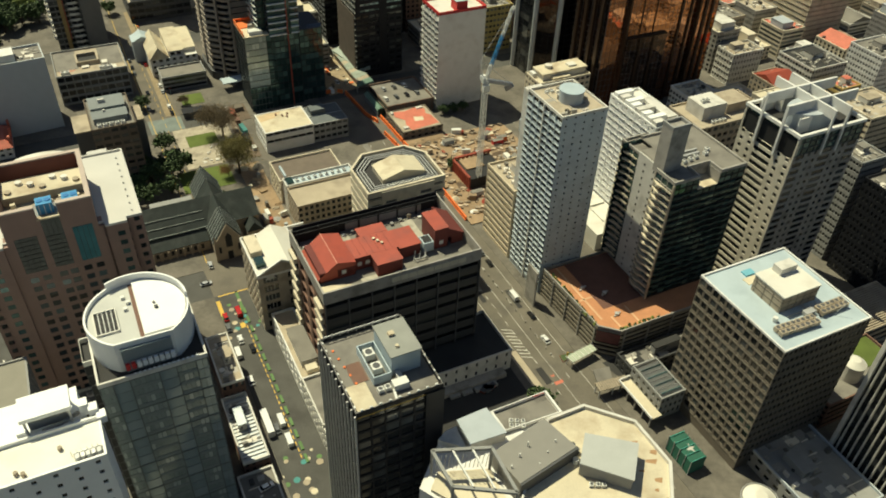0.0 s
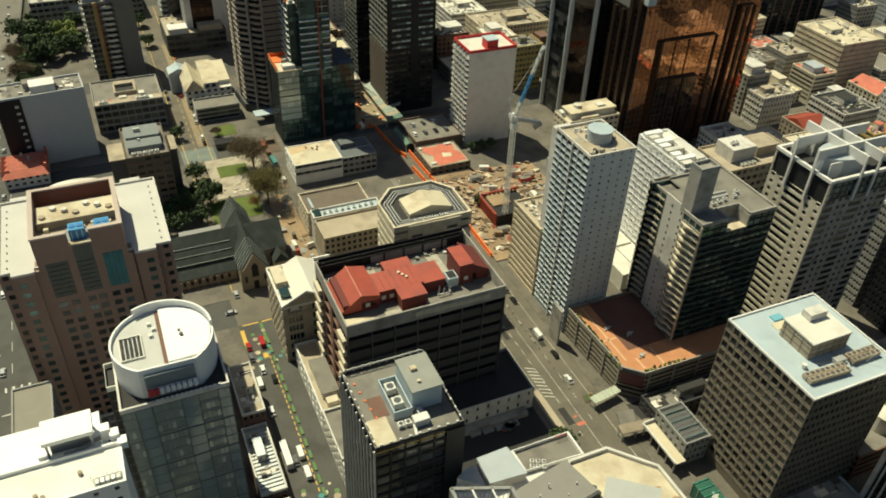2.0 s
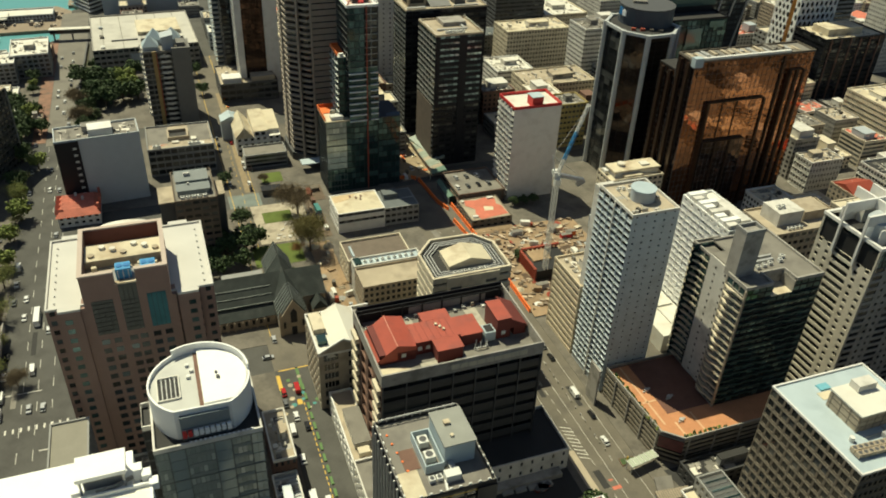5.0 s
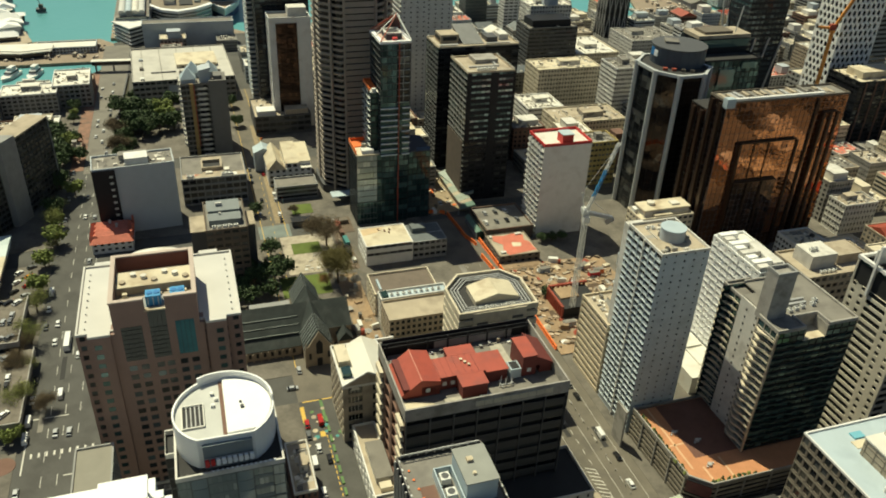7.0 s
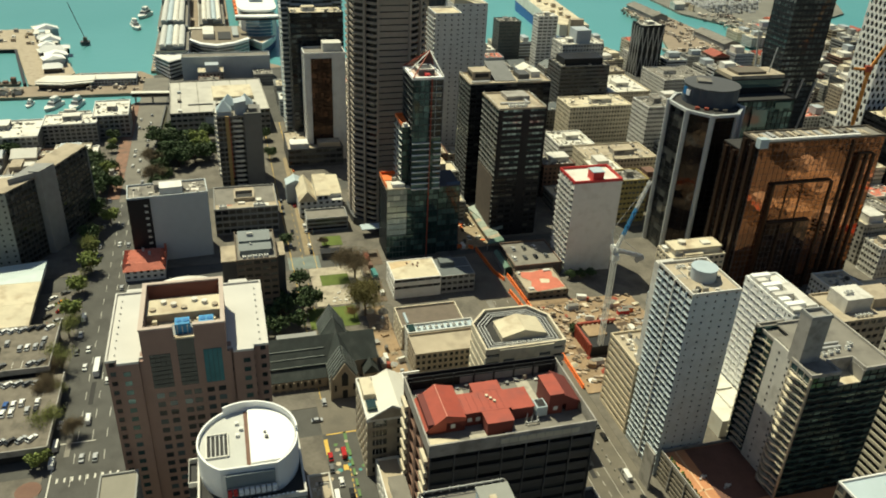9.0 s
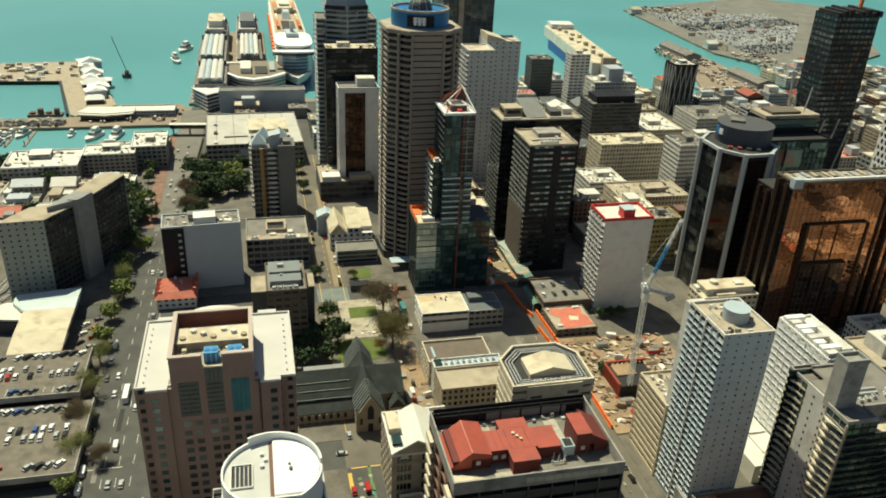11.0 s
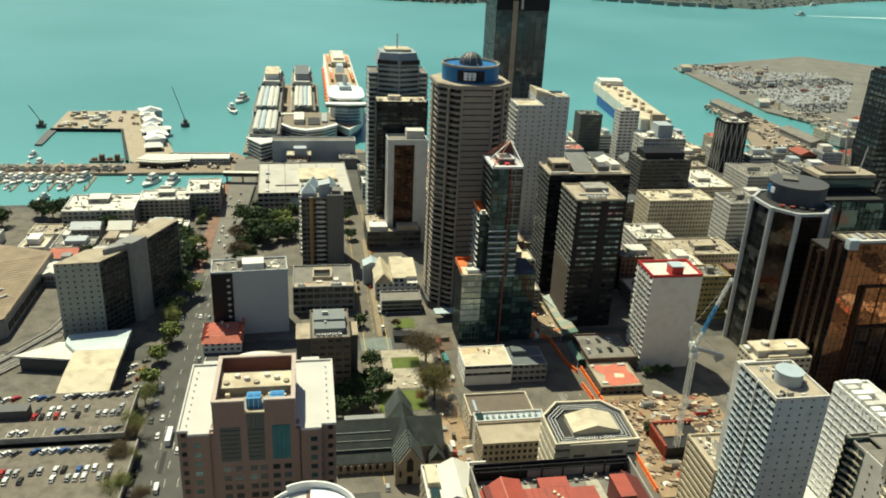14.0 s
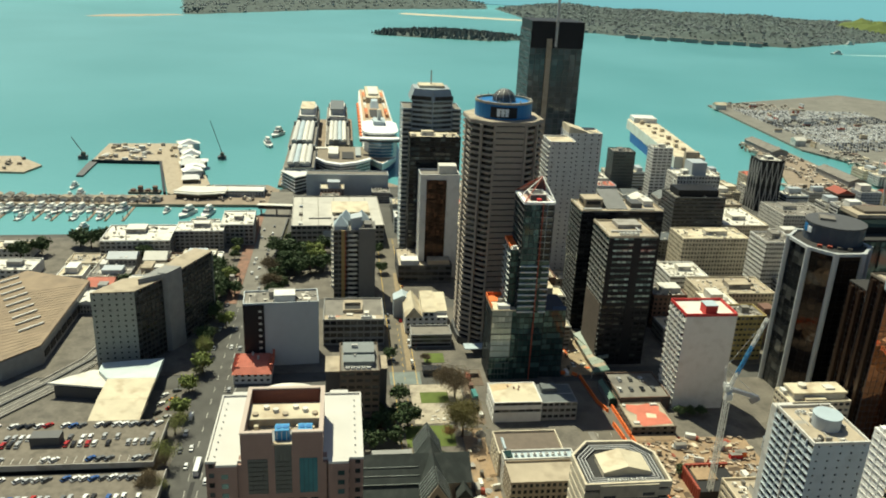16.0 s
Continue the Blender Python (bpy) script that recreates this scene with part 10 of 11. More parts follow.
car(*at(-66, 318), 0.02, ROT - 90, "white", "bus", "white city bus on a wide street")
for u, v, c, kind, lab in ((28.4, 239, "red", "car", "bright red car by painted road art"), (33.8, 239.5, "red", "van", "red van stopped by painted road art"), (28.0, 232.6, "grey", "car", ""), (30.6, 224.6, "white", "car", ""), (27.9, 217.5, "white", "van", ""), (33.6, 218.2, "black", "car", ""), (28.7, 202.5, "white", "car", ""),
                            (28.4, 180.5, "white", "bus", "long white coach parked at a kerb"), (33.2, 180, "white", "van", ""), (33.2, 170.8, "white", "van", ""), (30.9, 177.5, "grey", "car", "")):
    car(*at(u, v), 0.02, ROT + 90, c, kind, lab)
car(*at(20.6, 152.9), 5.05, ROT + 10, "white", "car", "white car parked on a low roof")
for v in range(275, 500, 9):
    for u in (30.4, 33.2, 38.4, 41.4):
        if rr.random() < (0.6 if u in (30.4, 41.4) else 0.16) and not 328 < v < 394:
            car(*at(u, v + rr.uniform(-2, 2)), 0.02, ROT + 90, rr.choice(COL))
for u, v, c, kind in ((140.5, 203, "white", "van"), (132, 222, "white", "car"), (139.5, 176, "white", "car"), (141.5, 190, "black", "car"), (127.5, 258, "silver", "car"), (137.5, 240, "grey", "car"), (131, 400, "white", "van"), (138, 410, "white", "car"), (141.5, 226, "black", "car"), (141.5, 234, "grey", "car"), (112, 262, "white", "car"), (104, 266, "silver", "car"), (60, 258, "white", "van"), (26, 262, "silver", "car")):
    car(*at(u, v), 0.02, ROT + (90 if u > 120 else 0), c, kind)
for k in range(7):
    car(*at(152 + k * 3.2, 379 if k % 2 else 368), 7.05, ROT + 90, rr.choice(COL))
for k in range(14):
    car(*at(-168 + (k % 7) * 3.2, 508 + (k // 7) * 9), 7.05, ROT + 90, rr.choice(COL))
for k in range(5):
    car(*at(64 + k * 2.9, 176), 0.16, ROT + 90, rr.choice(("blue", "black", "grey")))

# ---- waterfront ----
timber = surface("weathered_timber", (0.27, 0.215, 0.16), 0.95, var=0.25, scale=0.1)


def quay(name, pts, label, material=None, z=-0.4):
    solid(name, Geo().prism([at(*p) for p in pts], -8, z), material or timber, label, "wharf", "structure")


quay("wharf", [(-420, 735), (-62.5, 737), (-62.5, 789), (-75, 806), (-131, 806), (-160, 768), (-420, 760)], "weathered concrete wharf beside the marina")
quay("mole", [(-165, 770), (-134, 806.3), (-146, 850), (-192, 993), (-280, 987), (-276, 902), (-201, 900), (-170, 775)], "pale timber mole that shelters the basin", tan)
quay("breakwater", [(-279, 902), (-275, 840), (-268, 840), (-270, 901.5)], "low dark breakwater", darkgrey, -1.2)
# black strip added to stand in for the dark void at the quay edge
quay("fender_wall", [(-276, 901.8), (-276, 899.4), (-203, 897.4), (-174, 774), (-171.6, 775.5), (-200.6, 899.6)], "black strip for the dark void along the basin edge", blackclad, 0.6)
# flat dark slab just above the mole's surface
quay("sunken_yard", [(-262, 962), (-228, 964), (-231, 947), (-266, 945)], "flat dark rectangle on the mole", roofdark, -0.32)
quay("mole", [(-520, 860), (-330, 850), (-322, 880), (-360, 920), (-520, 910)], "low spit with clutter on it", tan, -1.0)
quay("wharf", [(-66, 806.2), (-62, 806.2), (-46, 770), (-30, 789), (63, 805.5), (32, 838), (31, 915), (14, 918), (14, 1172), (-64, 1160)], "long timber city wharf with apartment blocks", timber, -0.3)
quay("wharf", [(569, 1062), (606, 1054), (607, 800.2), (486, 760.2), (541, 904)], "finger wharf of the port", timber)
quay("wharf", [(662, 1377), (1019, 1539), (1150, 1400), (900, 1000), (690, 880.3), (638, 1017)], "wide container terminal apron", surface("apron", (0.185, 0.178, 0.155), 0.95, var=0.3, scale=0.02, stain=(0.125, 0.12, 0.105)))
for k in range(36):
    o = thing("wharf_shed", *at(-415 + (k % 24) * 10.3, 744 + (k // 24) * 8), -0.4, ROT, "small grey-roofed wharf shed", "shed", "wharf sheds")
    part("wall", Geo().box(0, 0, 0, 7.5, 5.5, 3.5), pale, o)
    part("roof", Geo().gable(-0.4, -0.4, 7.9, 5.9, 3.5, 5.4, 'y'), roofgrey if k % 3 else rooftan, o)
o = ub("terminal_building", "long white-roofed ferry building on the wharf", -126, 763, 50, 20, 6, 2, 18, 5, greyblue, glass_dark, roofwhite, z0=-0.4)
o = thing("terminal_building", *at(-158, 757), -0.4, ROT, "dark pavilion with a folded white roof edge", "building")
part("wall", Geo().prism([(0, 0), (22, -5), (42, 0), (42, 14), (4, 18)], 0, 5), glass_dark(), o)
part("roof", Geo().prism([(-2, -2), (22, -7.5), (46, -2), (46, 3), (22, -2), (-2, 4)], 5, 6), roofwhite, o)
part("roof", Geo().prism([(-3, 2), (22, -4), (47, 2), (46, 18), (4, 20)], 6.05, 6.8), roofwhite, o)
tentwhite = surface("white_fabric", (0.80, 0.80, 0.77), 0.7, var=0.05)
pr = random.Random(41)
for k in range(15):
    f = k / 14
    a, b = -193 + f * 33 + pr.uniform(-3, 3), 962 - f * 150 + pr.uniform(-4, 4)
    w_, d_, h_ = pr.uniform(15, 27), pr.uniform(9, 15), pr.uniform(4, 9)
    o = thing("pavilion", *at(a, b), -0.4, ROT + pr.uniform(4, 26), "white tensile roof pavilion on the mole", "pavilion", "white pavilions")
    part("wall", Geo().box(0.8, 0.8, 0, w_ - 0.8, d_ - 0.8, h_), greyblue if k % 2 else glass_dark(), o)
    if k % 3:
        part("roof", Geo().gable(-0.5, -0.5, w_ + 0.5, d_ + 0.5, h_, h_ + pr.uniform(2, 5), 'xy'[k % 2], 3), tentwhite, o)
    else:
        part("roof", Geo().box(-0.4, -0.4, h_, w_ + 0.4, d_ + 0.4, h_ + 0.5), roofwhite, o)
        part("roof_light", Geo().box(w_ * 0.3, 2, h_ + 0.5, w_ * 0.7, d_ - 2, h_ + 1.6), roofblue, o)
rr = random.Random(30)
for k in range(46):
    a, b = rr.uniform(-272, -190), rr.uniform(900, 985)
    o = thing("dock_store", *at(a, b), -0.4, ROT, "small store or crate on the mole", "crate", "dock clutter")
    part("box", Geo().box(0, 0, 0, rr.uniform(2, 9), rr.uniform(2, 5), rr.uniform(1, 3.5)), rr.choice((roofcream, unitwhite, unitwhite, midgrey, roofwhite, tan)), o)
for a, b, h in ((-138, 925, 42), (-290, 918, 22)):
    o = thing("dock_crane", *at(a, b), -1, ROT, "dark luffing dock crane", "crane")
    part("base", Geo().box(-5, -4, -1, 4, 4, 2.0), darkgrey, o)
    part("cab", Geo().box(-2, -2, 2.0, 2, 2, 6), browncon, o)
    part("jib", Geo().beam((0, 0, 5), (-12, 4, h), 0.35), darkgrey, o)
o = thing("barge", *at(-186, 778), -3, ROT, "brown work barge moored by the mole", "barge")
part("hull", Geo().box(-22, 0, 0, 8, 9, 2.2), browncon, o)
for k in range(4):
    part("deck_gear", Geo().box(-20 + k * 7, 2, 2.2, -16 + k * 7, 7, 4 + (k % 2) * 3), brick, o)

# boats
hull = Geo()
hull.prism([(-6.5, -2), (3.5, -2.1), (7.5, 0), (3.5, 2.1), (-6.5, 2)], 0, 1.8, [(-6.7, -2.2), (4, -2.4), (8.4, 0), (4, 2.4), (-6.7, 2.2)])
hull_me = hull.mesh("hull", white)
cabin_me = Geo().prism([(-5, -1.7), (3, -1.7), (3, 1.7), (-5, 1.7)], 1.8, 3.6, [(-4.6, -1.5), (1.6, -1.5), (1.6, 1.5), (-4.6, 1.5)]).mesh("cabin", white)
win_me = Geo().box(-4.7, -1.66, 2.5, 2.4, 1.66, 3.1).mesh("window_band", dark)
fly_me = Geo().box(-3.8, -1.2, 3.6, 0.5, 1.2, 5.2).mesh("flybridge", unitwhite)


def boat(u, v, rot, s):
    o = thing("motor_yacht", *at(u, v), -3.2, ROT + rot, "white motor yacht moored in the marina", "boat", "moored yachts")
    o.scale = (s, s, s)
    for n, me in (("hull", hull_me), ("cabin", cabin_me), ("window_band", win_me), ("flybridge", fly_me)):
        part(n, me, None, o)


for k in range(16):
    o = thing("pontoon", *at(-418 + k * 15, 728), -2.9, ROT, "narrow timber marina pontoon", "pontoon", "marina pontoons")
    part("deck", Geo().box(0, -36, 0, 2.2, 6, 0.6), timber, o)
    for b in (-34, -18):
        part("pile", Geo().disc(1.1, b, 0.4, -3, 4.5, 8), darkgrey, o)
for k in range(20):
    boat(-416 + (k % 10) * 22 + 5 + rr.uniform(-1, 1), 700 + (k // 15) * 17 + rr.uniform(-3, 3), -92 + rr.uniform(-6, 6), rr.uniform(0.7, 1.3))
for k in range(26):
    boat(-420 + k * 8.8, 722 + rr.uniform(-2, 2), -100 + rr.uniform(-8, 8), rr.uniform(1.0, 1.45))
for a, b, s in ((-140, 712, 1.7), (-122, 712, 1.7), (-220, 672, 1.0), (-160, 720, 1.0), (-260, 735 + 34, 0.8), (-230, 735 + 33, 0.8), (-300, 668, 1.2), (-330, 672, 1.1), (-265, 800, 1.1), (-340, 790, 1.2), (-250, 768, 1.4), (-85, 1060, 2.2), (-92, 1000, 2.0)):
    boat(a, b, -95 + rr.uniform(-20, 20), s)
for a, b, rot, s, k in ((1583.2, 2443.1, 170, 2.6, 1), (1883.0, 2834.1, 10, 2.6, -1)):
    boat(a, b, rot, s)
    solid("wake", Geo().prism([at(a + 8 * k, b - 3), at(a + 8 * k, b + 3), at(a + 330 * k, b + 14 - 60 * (k < 0)), at(a + 330 * k, b - 14 - 60 * (k < 0))][::k], -3.0, -2.95), surface("foam", (0.55, 0.72, 0.70), 0.7), "pale foam wake on the water", "wake", "structure")

# apartment blocks on the long wharf
wharfgrey = surface("wharf_block_grey", (0.33, 0.36, 0.36), 0.7, var=0.15)


def wharf_block(u, v, w, l, h, label):
    """Banded storeys with pale slabs, a lower deck round the top and a ribbed white barrel roof."""
    o = thing("apartment_building", *at(u, v), -0.3, ROT, label, "apartment building", "wharf blocks")
    part("body", Geo().box(-3, 0, 0, w + 3, l, h - 5), glass_grey(), o)
    for k in range(int((h - 5) / 3.4)):
        part("slab", Geo().box(-4, -1, k * 3.4 + 2.6, w + 4, l + 1, k * 3.4 + 3.4), pale, o)
    for k in range(1, 8):
        part("cross_wall", Geo().box(-3.6, l * k / 8 - 0.4, 0, w + 3.6, l * k / 8 + 0.4, h - 4.6), wharfgrey, o)
    part("deck", Geo().box(-3.4, -0.6, h - 5, w + 3.4, l + 0.6, h - 4.6), roofgrey, o)
    part("upper_storey", Geo().box(0.6, 3, h - 4.6, w - 0.6, l - 3, h - 1.4), wharfgrey, o)
    n = 4
    for k in range(n):
        g, b = Geo(), w / n
        arc = [(b * k + b / 2 - b / 2 * math.cos(math.pi * i / 8), h - 1.4 + 2.6 * math.sin(math.pi * i / 8)) for i in range(9)]
        g.v = [(x, y, z) for y in (1.5, l - 1.5) for x, z in arc]
        g.f = [(i, (i + 1) % 9, 9 + (i + 1) % 9, 9 + i) for i in range(9)] + [tuple(range(8, -1, -1)), tuple(range(9, 18))]
        part("barrel_roof", g, (roofwhite, roofblue, markroof)[(k * 2 + int(v)) % 3], o, "pale ribbed barrel roof")
    for a, b in ((-2.6, l - 9), (w - 3, l - 9), (w * 0.3, -0.2)):
        part("roof_unit", Geo().box(a, b, h - 4.6, a + 5.6, b + 6, h + 0.6), zincdark, o)
    return o


o = wharf_block(-56, 806, 24, 86, 24, "white and grey wharf apartment block with a barrel roof and prow")
for k in range(5):
    part("prow_slab", Geo().prism([(-7, -1.2), (9.5, -33 + k), (24, -16), (24, -1.2)], k * 3.4 + 1.6, k * 3.4 + 2.6), white, o)
part("prow", Geo().prism([(-5, -1.1), (9.5, -29), (23, -14), (23, -1.1)], 0, 15.2), glass_dark(), o)
wharf_block(-58, 911, 24, 117, 24, "white and grey wharf apartment block with a barrel roof")
wharf_block(-15.5, 915, 21, 117, 24, "white and grey wharf apartment block with a barrel roof")
for u0, l, mt, rf, lab in ((-56, 100, white, roofcream, "stepped white end block of the wharf"), (-17, 120, wharfgrey, zincdark, "stepped blue-grey end block of the wharf")):
    o = thing("apartment_building", *at(u0, 1047), -0.3, ROT, lab, "apartment building", "wharf blocks")
    part("lower_block", Geo().box(-3, 0, 0, 24, l, 18), wharfgrey, o)
    part("deck", Geo().box(-3.4, -0.4, 18, 24.4, l + 0.4, 18.6), roofgrey, o)
    part("middle_block", Geo().box(0, 6, 18.6, 21, l - 6, 26), pale, o)
    part("tower", Geo().box(2, 16, 26, 19, l * 0.7, 33), mt, o)
    part("tower_roof", Geo().box(1.4, 15.4, 33, 19.6, l * 0.7 + 0.6, 34), rf, o)
    for k in range(4):
        part("roof_cap", Geo().box((-2, 19)[k % 2], 2 + (k // 2) * (l - 14), 18.6, (2, 23)[k % 2], 10 + (k // 2) * (l - 14), 24), zincdark, o)
    for k in range(5):
        part("slab", Geo().box(-3.8, -0.8, 2.6 + k * 3.4, 24.8, l + 0.8, 3.3 + k * 3.4), pale, o)
o = thing("hotel", *at(-27, 820), -0.3, ROT, "white curved hotel front with a bright ribbon roof edge", "hotel")
bowed = [(0, 30), (10, 12), (25, 3), (42, 12), (57, 29), (57, 92), (0, 92)]
part("body", Geo().prism(bowed, 0, 16), glass_grey(), o)
for k in range(4):
    part("slab", Geo().prism([(x + (x - 28) * 0.03, y - 1.0) for x, y in bowed], 2.6 + k * 3.6, 3.5 + k * 3.6), white, o)
part("roof", Geo().prism([(x, y + 3) for x, y in bowed[:5]] + bowed[5:], 17, 17.6), surface("brown_deck", (0.22, 0.185, 0.14), 0.9, var=0.2), o)
part("roof_edge", Geo().prism([(x + (x - 28) * 0.05, y - 2.2) for x, y in bowed[:5]] + [(58, 34), (42, 15.6), (25, 7.6), (10, 15.6), (-1, 34)], 16.6, 19.2), brightwhite, o, "bright white ribbon roof edge")
part("roof_block", Geo().box(12, 34, 17.6, 23, 70, 23), roofwhite, o)
# near-black slab painted for a shaded opening
part("roof_opening", Geo().box(27, 30, 17.6, 40, 62, 18.6), dark, o)
part("roof_block", Geo().box(42, 40, 17.6, 48, 80, 20), wharfgrey, o)
o = thing("footbridge", *at(-34, 898), -0.3, ROT, "pale link bridge between wharf blocks", "bridge")
part("deck", Geo().box(0, 0, 14, 20, 6, 15), pale, o)
part("roof", Geo().box(-0.3, -0.3, 18, 20.3, 6.3, 18.6), roofwhite, o)
part("glazing", Geo().box(0.3, 0.4, 15, 19.7, 5.6, 18), glass_grey(), o)
for a in (1, 18):
    part("pier", Geo().box(a, 2, 0, a + 1, 4, 14), concrete, o)

# cruise ship, bow towards the city
o = thing("cruise_ship", *at(44, 850), -3, ROT, "white cruise ship with orange lifeboats and a blue glass front", "ship")
glass_blue = lambda: glazing("ship_blue_glass", (0.10, 0.20, 0.30), (0.30, 0.42, 0.5), 0.3, 0.1)
navy = surface("ship_navy", (0.02, 0.06, 0.16), 0.4)
deckwood = surface("ship_deck_wood", (0.46, 0.33, 0.21), 0.85, var=0.2)
keel = [(0, 6), (9, 26), (17, 52), (18.5, 70), (18.5, 395), (13, 402), (-13, 402), (-18.5, 395), (-18.5, 70), (-17, 52), (-9, 26)]
rail = [(0, -3), (12, 20), (18.5, 42), (19.5, 62), (19.5, 396), (14, 404), (-14, 404), (-19.5, 396), (-19.5, 62), (-18.5, 42), (-12, 20)]
mix = lambda f: [(a + (c - a) * f, b + (d - b) * f) for (a, b), (c, d) in zip(keel, rail)]
part("hull_base", Geo().prism(keel, 0, 8, [(*q, 8) for q in mix(0.5)]), navy, o, "navy lower hull")
part("hull", Geo().prism(mix(0.51), 8, 15, [(*q, 15) for q in rail]), white, o)
part("bow_deck", Geo().prism([(0, 3), (9, 20), (13, 32), (-13, 32), (-9, 20)], 15, 15.3), deckwood, o, "tan foredeck")
part("bow_rail", Geo().prism([(0, -3), (12, 20), (10.6, 20.4), (0, 0.4), (-10.6, 20.4), (-12, 20)], 15, 16.6), brightwhite, o)
front = lambda e: [(-18 - e, 40 - e), (-12, 33 - e), (0, 30 - e), (12, 33 - e), (18 + e, 40 - e), (18 + e, 388), (-18 - e, 388)]
part("superstructure", Geo().prism(front(0), 15, 36), white, o)
for k in range(5):
    part("front_glass", Geo().prism([(-17, 39.4), (-12, 32.6), (0, 29.6), (12, 32.6), (17, 39.4), (12, 34), (0, 31), (-12, 34)], 16 + k * 3.6, 18.9 + k * 3.6), glass_blue(), o)
for k in range(6):
    for e in (-1, 1):
        part("cabin_deck", Geo().box(min(e * 18.02, e * 18.3), 46, 16.2 + k * 3.2, max(e * 18.02, e * 18.3), 384, 18.2 + k * 3.2), glass_grey(), o)
        part("balcony_edge", Geo().box(min(e * 18.02, e * 19.2), 46, 18.3 + k * 3.2, max(e * 18.02, e * 19.2), 384, 19.2 + k * 3.2), white, o)
part("bridge", Geo().prism([(-24, 28), (-12, 25), (0, 24), (12, 25), (24, 28), (24, 34), (-24, 34)], 34, 36.6), glass_dark(), o)
part("bridge_roof", Geo().prism([(-24.5, 27), (-12, 24), (0, 23), (12, 24), (24.5, 27), (24.5, 35), (-24.5, 35)], 36.6, 38.2), brightwhite, o, "broad white bridge roof")
part("top_deck", Geo().box(-17.4, 42, 36, 17.4, 386, 36.5), deckwood, o, "tan open deck")
oval = [(21 * math.copysign(abs(math.cos(a)) ** 0.5, math.cos(a)), 78 + 38 * math.copysign(abs(math.sin(a)) ** 0.5, math.sin(a))) for a in np.linspace(0, 2 * math.pi, 32, False)]
part("oval_house", Geo().prism([(x * 0.92, 78 + (y - 78) * 0.92) for x, y in oval], 36.5, 39.4), glass_grey(), o)
part("oval_roof", Geo().prism(oval, 39.4, 41.4), brightwhite, o, "broad white oval roof")
part("mast_house", Geo().box(-7, 84, 41.4, 7, 112, 46), roofblue, o)
part("radar_mast", Geo().box(-2, 96, 46, 2, 100, 58), roofwhite, o)
part("pool", Geo().box(-7, 124, 36.5, 7, 150, 36.9), unitblue, o)
part("pool_house", Geo().box(-9, 118, 36.5, 9, 123, 42), roofblue, o)
# near-black plate on the deck, for the shade of a well
part("open_well", Geo().box(-8, 160, 36.5, 8, 214, 37.0), dark, o)
for k in range(9):
    for e in (-14.5, 11.5):
        part("deck_house", Geo().box(e, 124 + k * 28, 36.5, e + 3.4, 144 + k * 28, 39 + (k * 7 % 4)), (roofcream, tan, orange, roofwhite, terracotta)[(k * 3 + int(e)) % 5], o)
part("funnel", Geo().prism([(-6, 224), (6, 224), (6, 252), (-6, 252)], 36.5, 43, [(-4, 232, 45), (4, 232, 45), (4, 254, 45), (-4, 254, 45)]), roofblue, o, "pale blue ship funnel")
part("aft_house", Geo().box(-10, 268, 36.5, 10, 372, 44), roofcream, o)
part("aft_roof", Geo().box(-7, 284, 44, 7, 350, 47), roofwhite, o)
for k in range(12):
    for e in (-20.6, 20.6):
        part("lifeboat", Geo().prism([(e - 2, 98 + k * 22), (e + 2, 98 + k * 22), (e + 2, 114 + k * 22), (e - 2, 114 + k * 22)], 18, 20.4, [(e - 1.4, 99 + k * 22, 21.4), (e + 1.4, 99 + k * 22, 21.4), (e + 1.4, 113 + k * 22, 21.4), (e - 1.4, 113 + k * 22, 21.4)]), orange, o)

def hullplan(L, W, z):
    return [(-L / 2, -W / 2 * 0.8), (L * 0.3, -W / 2), (L * 0.43, -W * 0.3), (L / 2, 0), (L * 0.43, W * 0.3), (L * 0.3, W / 2), (-L / 2, W / 2 * 0.8)]


flip = lambda pl: [(-x, -y) for x, y in pl]
# car carrier
o = thing("cargo_ship", *at(415, 985), -3, ROT + 84, "blue-hulled cargo ship with a cream superstructure", "ship")
L = 265
part("hull", Geo().prism(flip([(-x, y) for x, y in hullplan(L - 10, 38, 0)])[::-1], 0, 13), surface("ship_blue", (0.012, 0.09, 0.33), 0.4), o)
part("superstructure", Geo().prism([(-L / 2 + 6, -18), (L * 0.40, -19), (L * 0.46, -9), (L * 0.46, 9), (L * 0.40, 19), (-L / 2 + 6, 18)], 13, 26), roofwhite, o)
part("deck", Geo().prism([(-L / 2 + 7, -17), (L * 0.395, -18), (L * 0.45, -8), (L * 0.45, 8), (L * 0.395, 18), (-L / 2 + 7, 17)], 26, 26.6), roofcream, o)
part("bridge", Geo().box(L * 0.30, -16, 26.6, L * 0.40, 16, 33), white, o)
for k in range(12):
    part("deck_vent", Geo().box(-110 + k * 16, -10 + (k % 4) * 5, 26.6, -104 + k * 16, -5 + (k % 4) * 5, 29 + k % 3), tan if k % 2 else roofcream, o)
part("ramp", Geo().box(-L / 2 - 2, -8, 8, -L / 2 + 6, 8, 34), tan, o)

# port: parked cars, stacks, cranes
g = {n: Geo() for n in ("white", "silver", "grey", "black")}
rr = random.Random(77)
for i in range(46):
    for j in range(60):
        if rr.random() < 0.25:
            continue
        u, v = 690 + i * 5.2, 1000 + j * 6.4 + i * 1.2
        if v - 880 < (u - 690) * 0.15 or u > 660 + (v - 880) * 0.75 or v > 1330:
            continue
        n = rr.choice(("white", "white", "white", "white", "silver", "grey")) if (j // 9) % 3 else rr.choice(("grey", "black", "silver"))
        x, y = at(u, v)
        g[n].box(x - 1.2, y - 2.1, -0.4, x + 1.2, y + 2.1, 1.2)
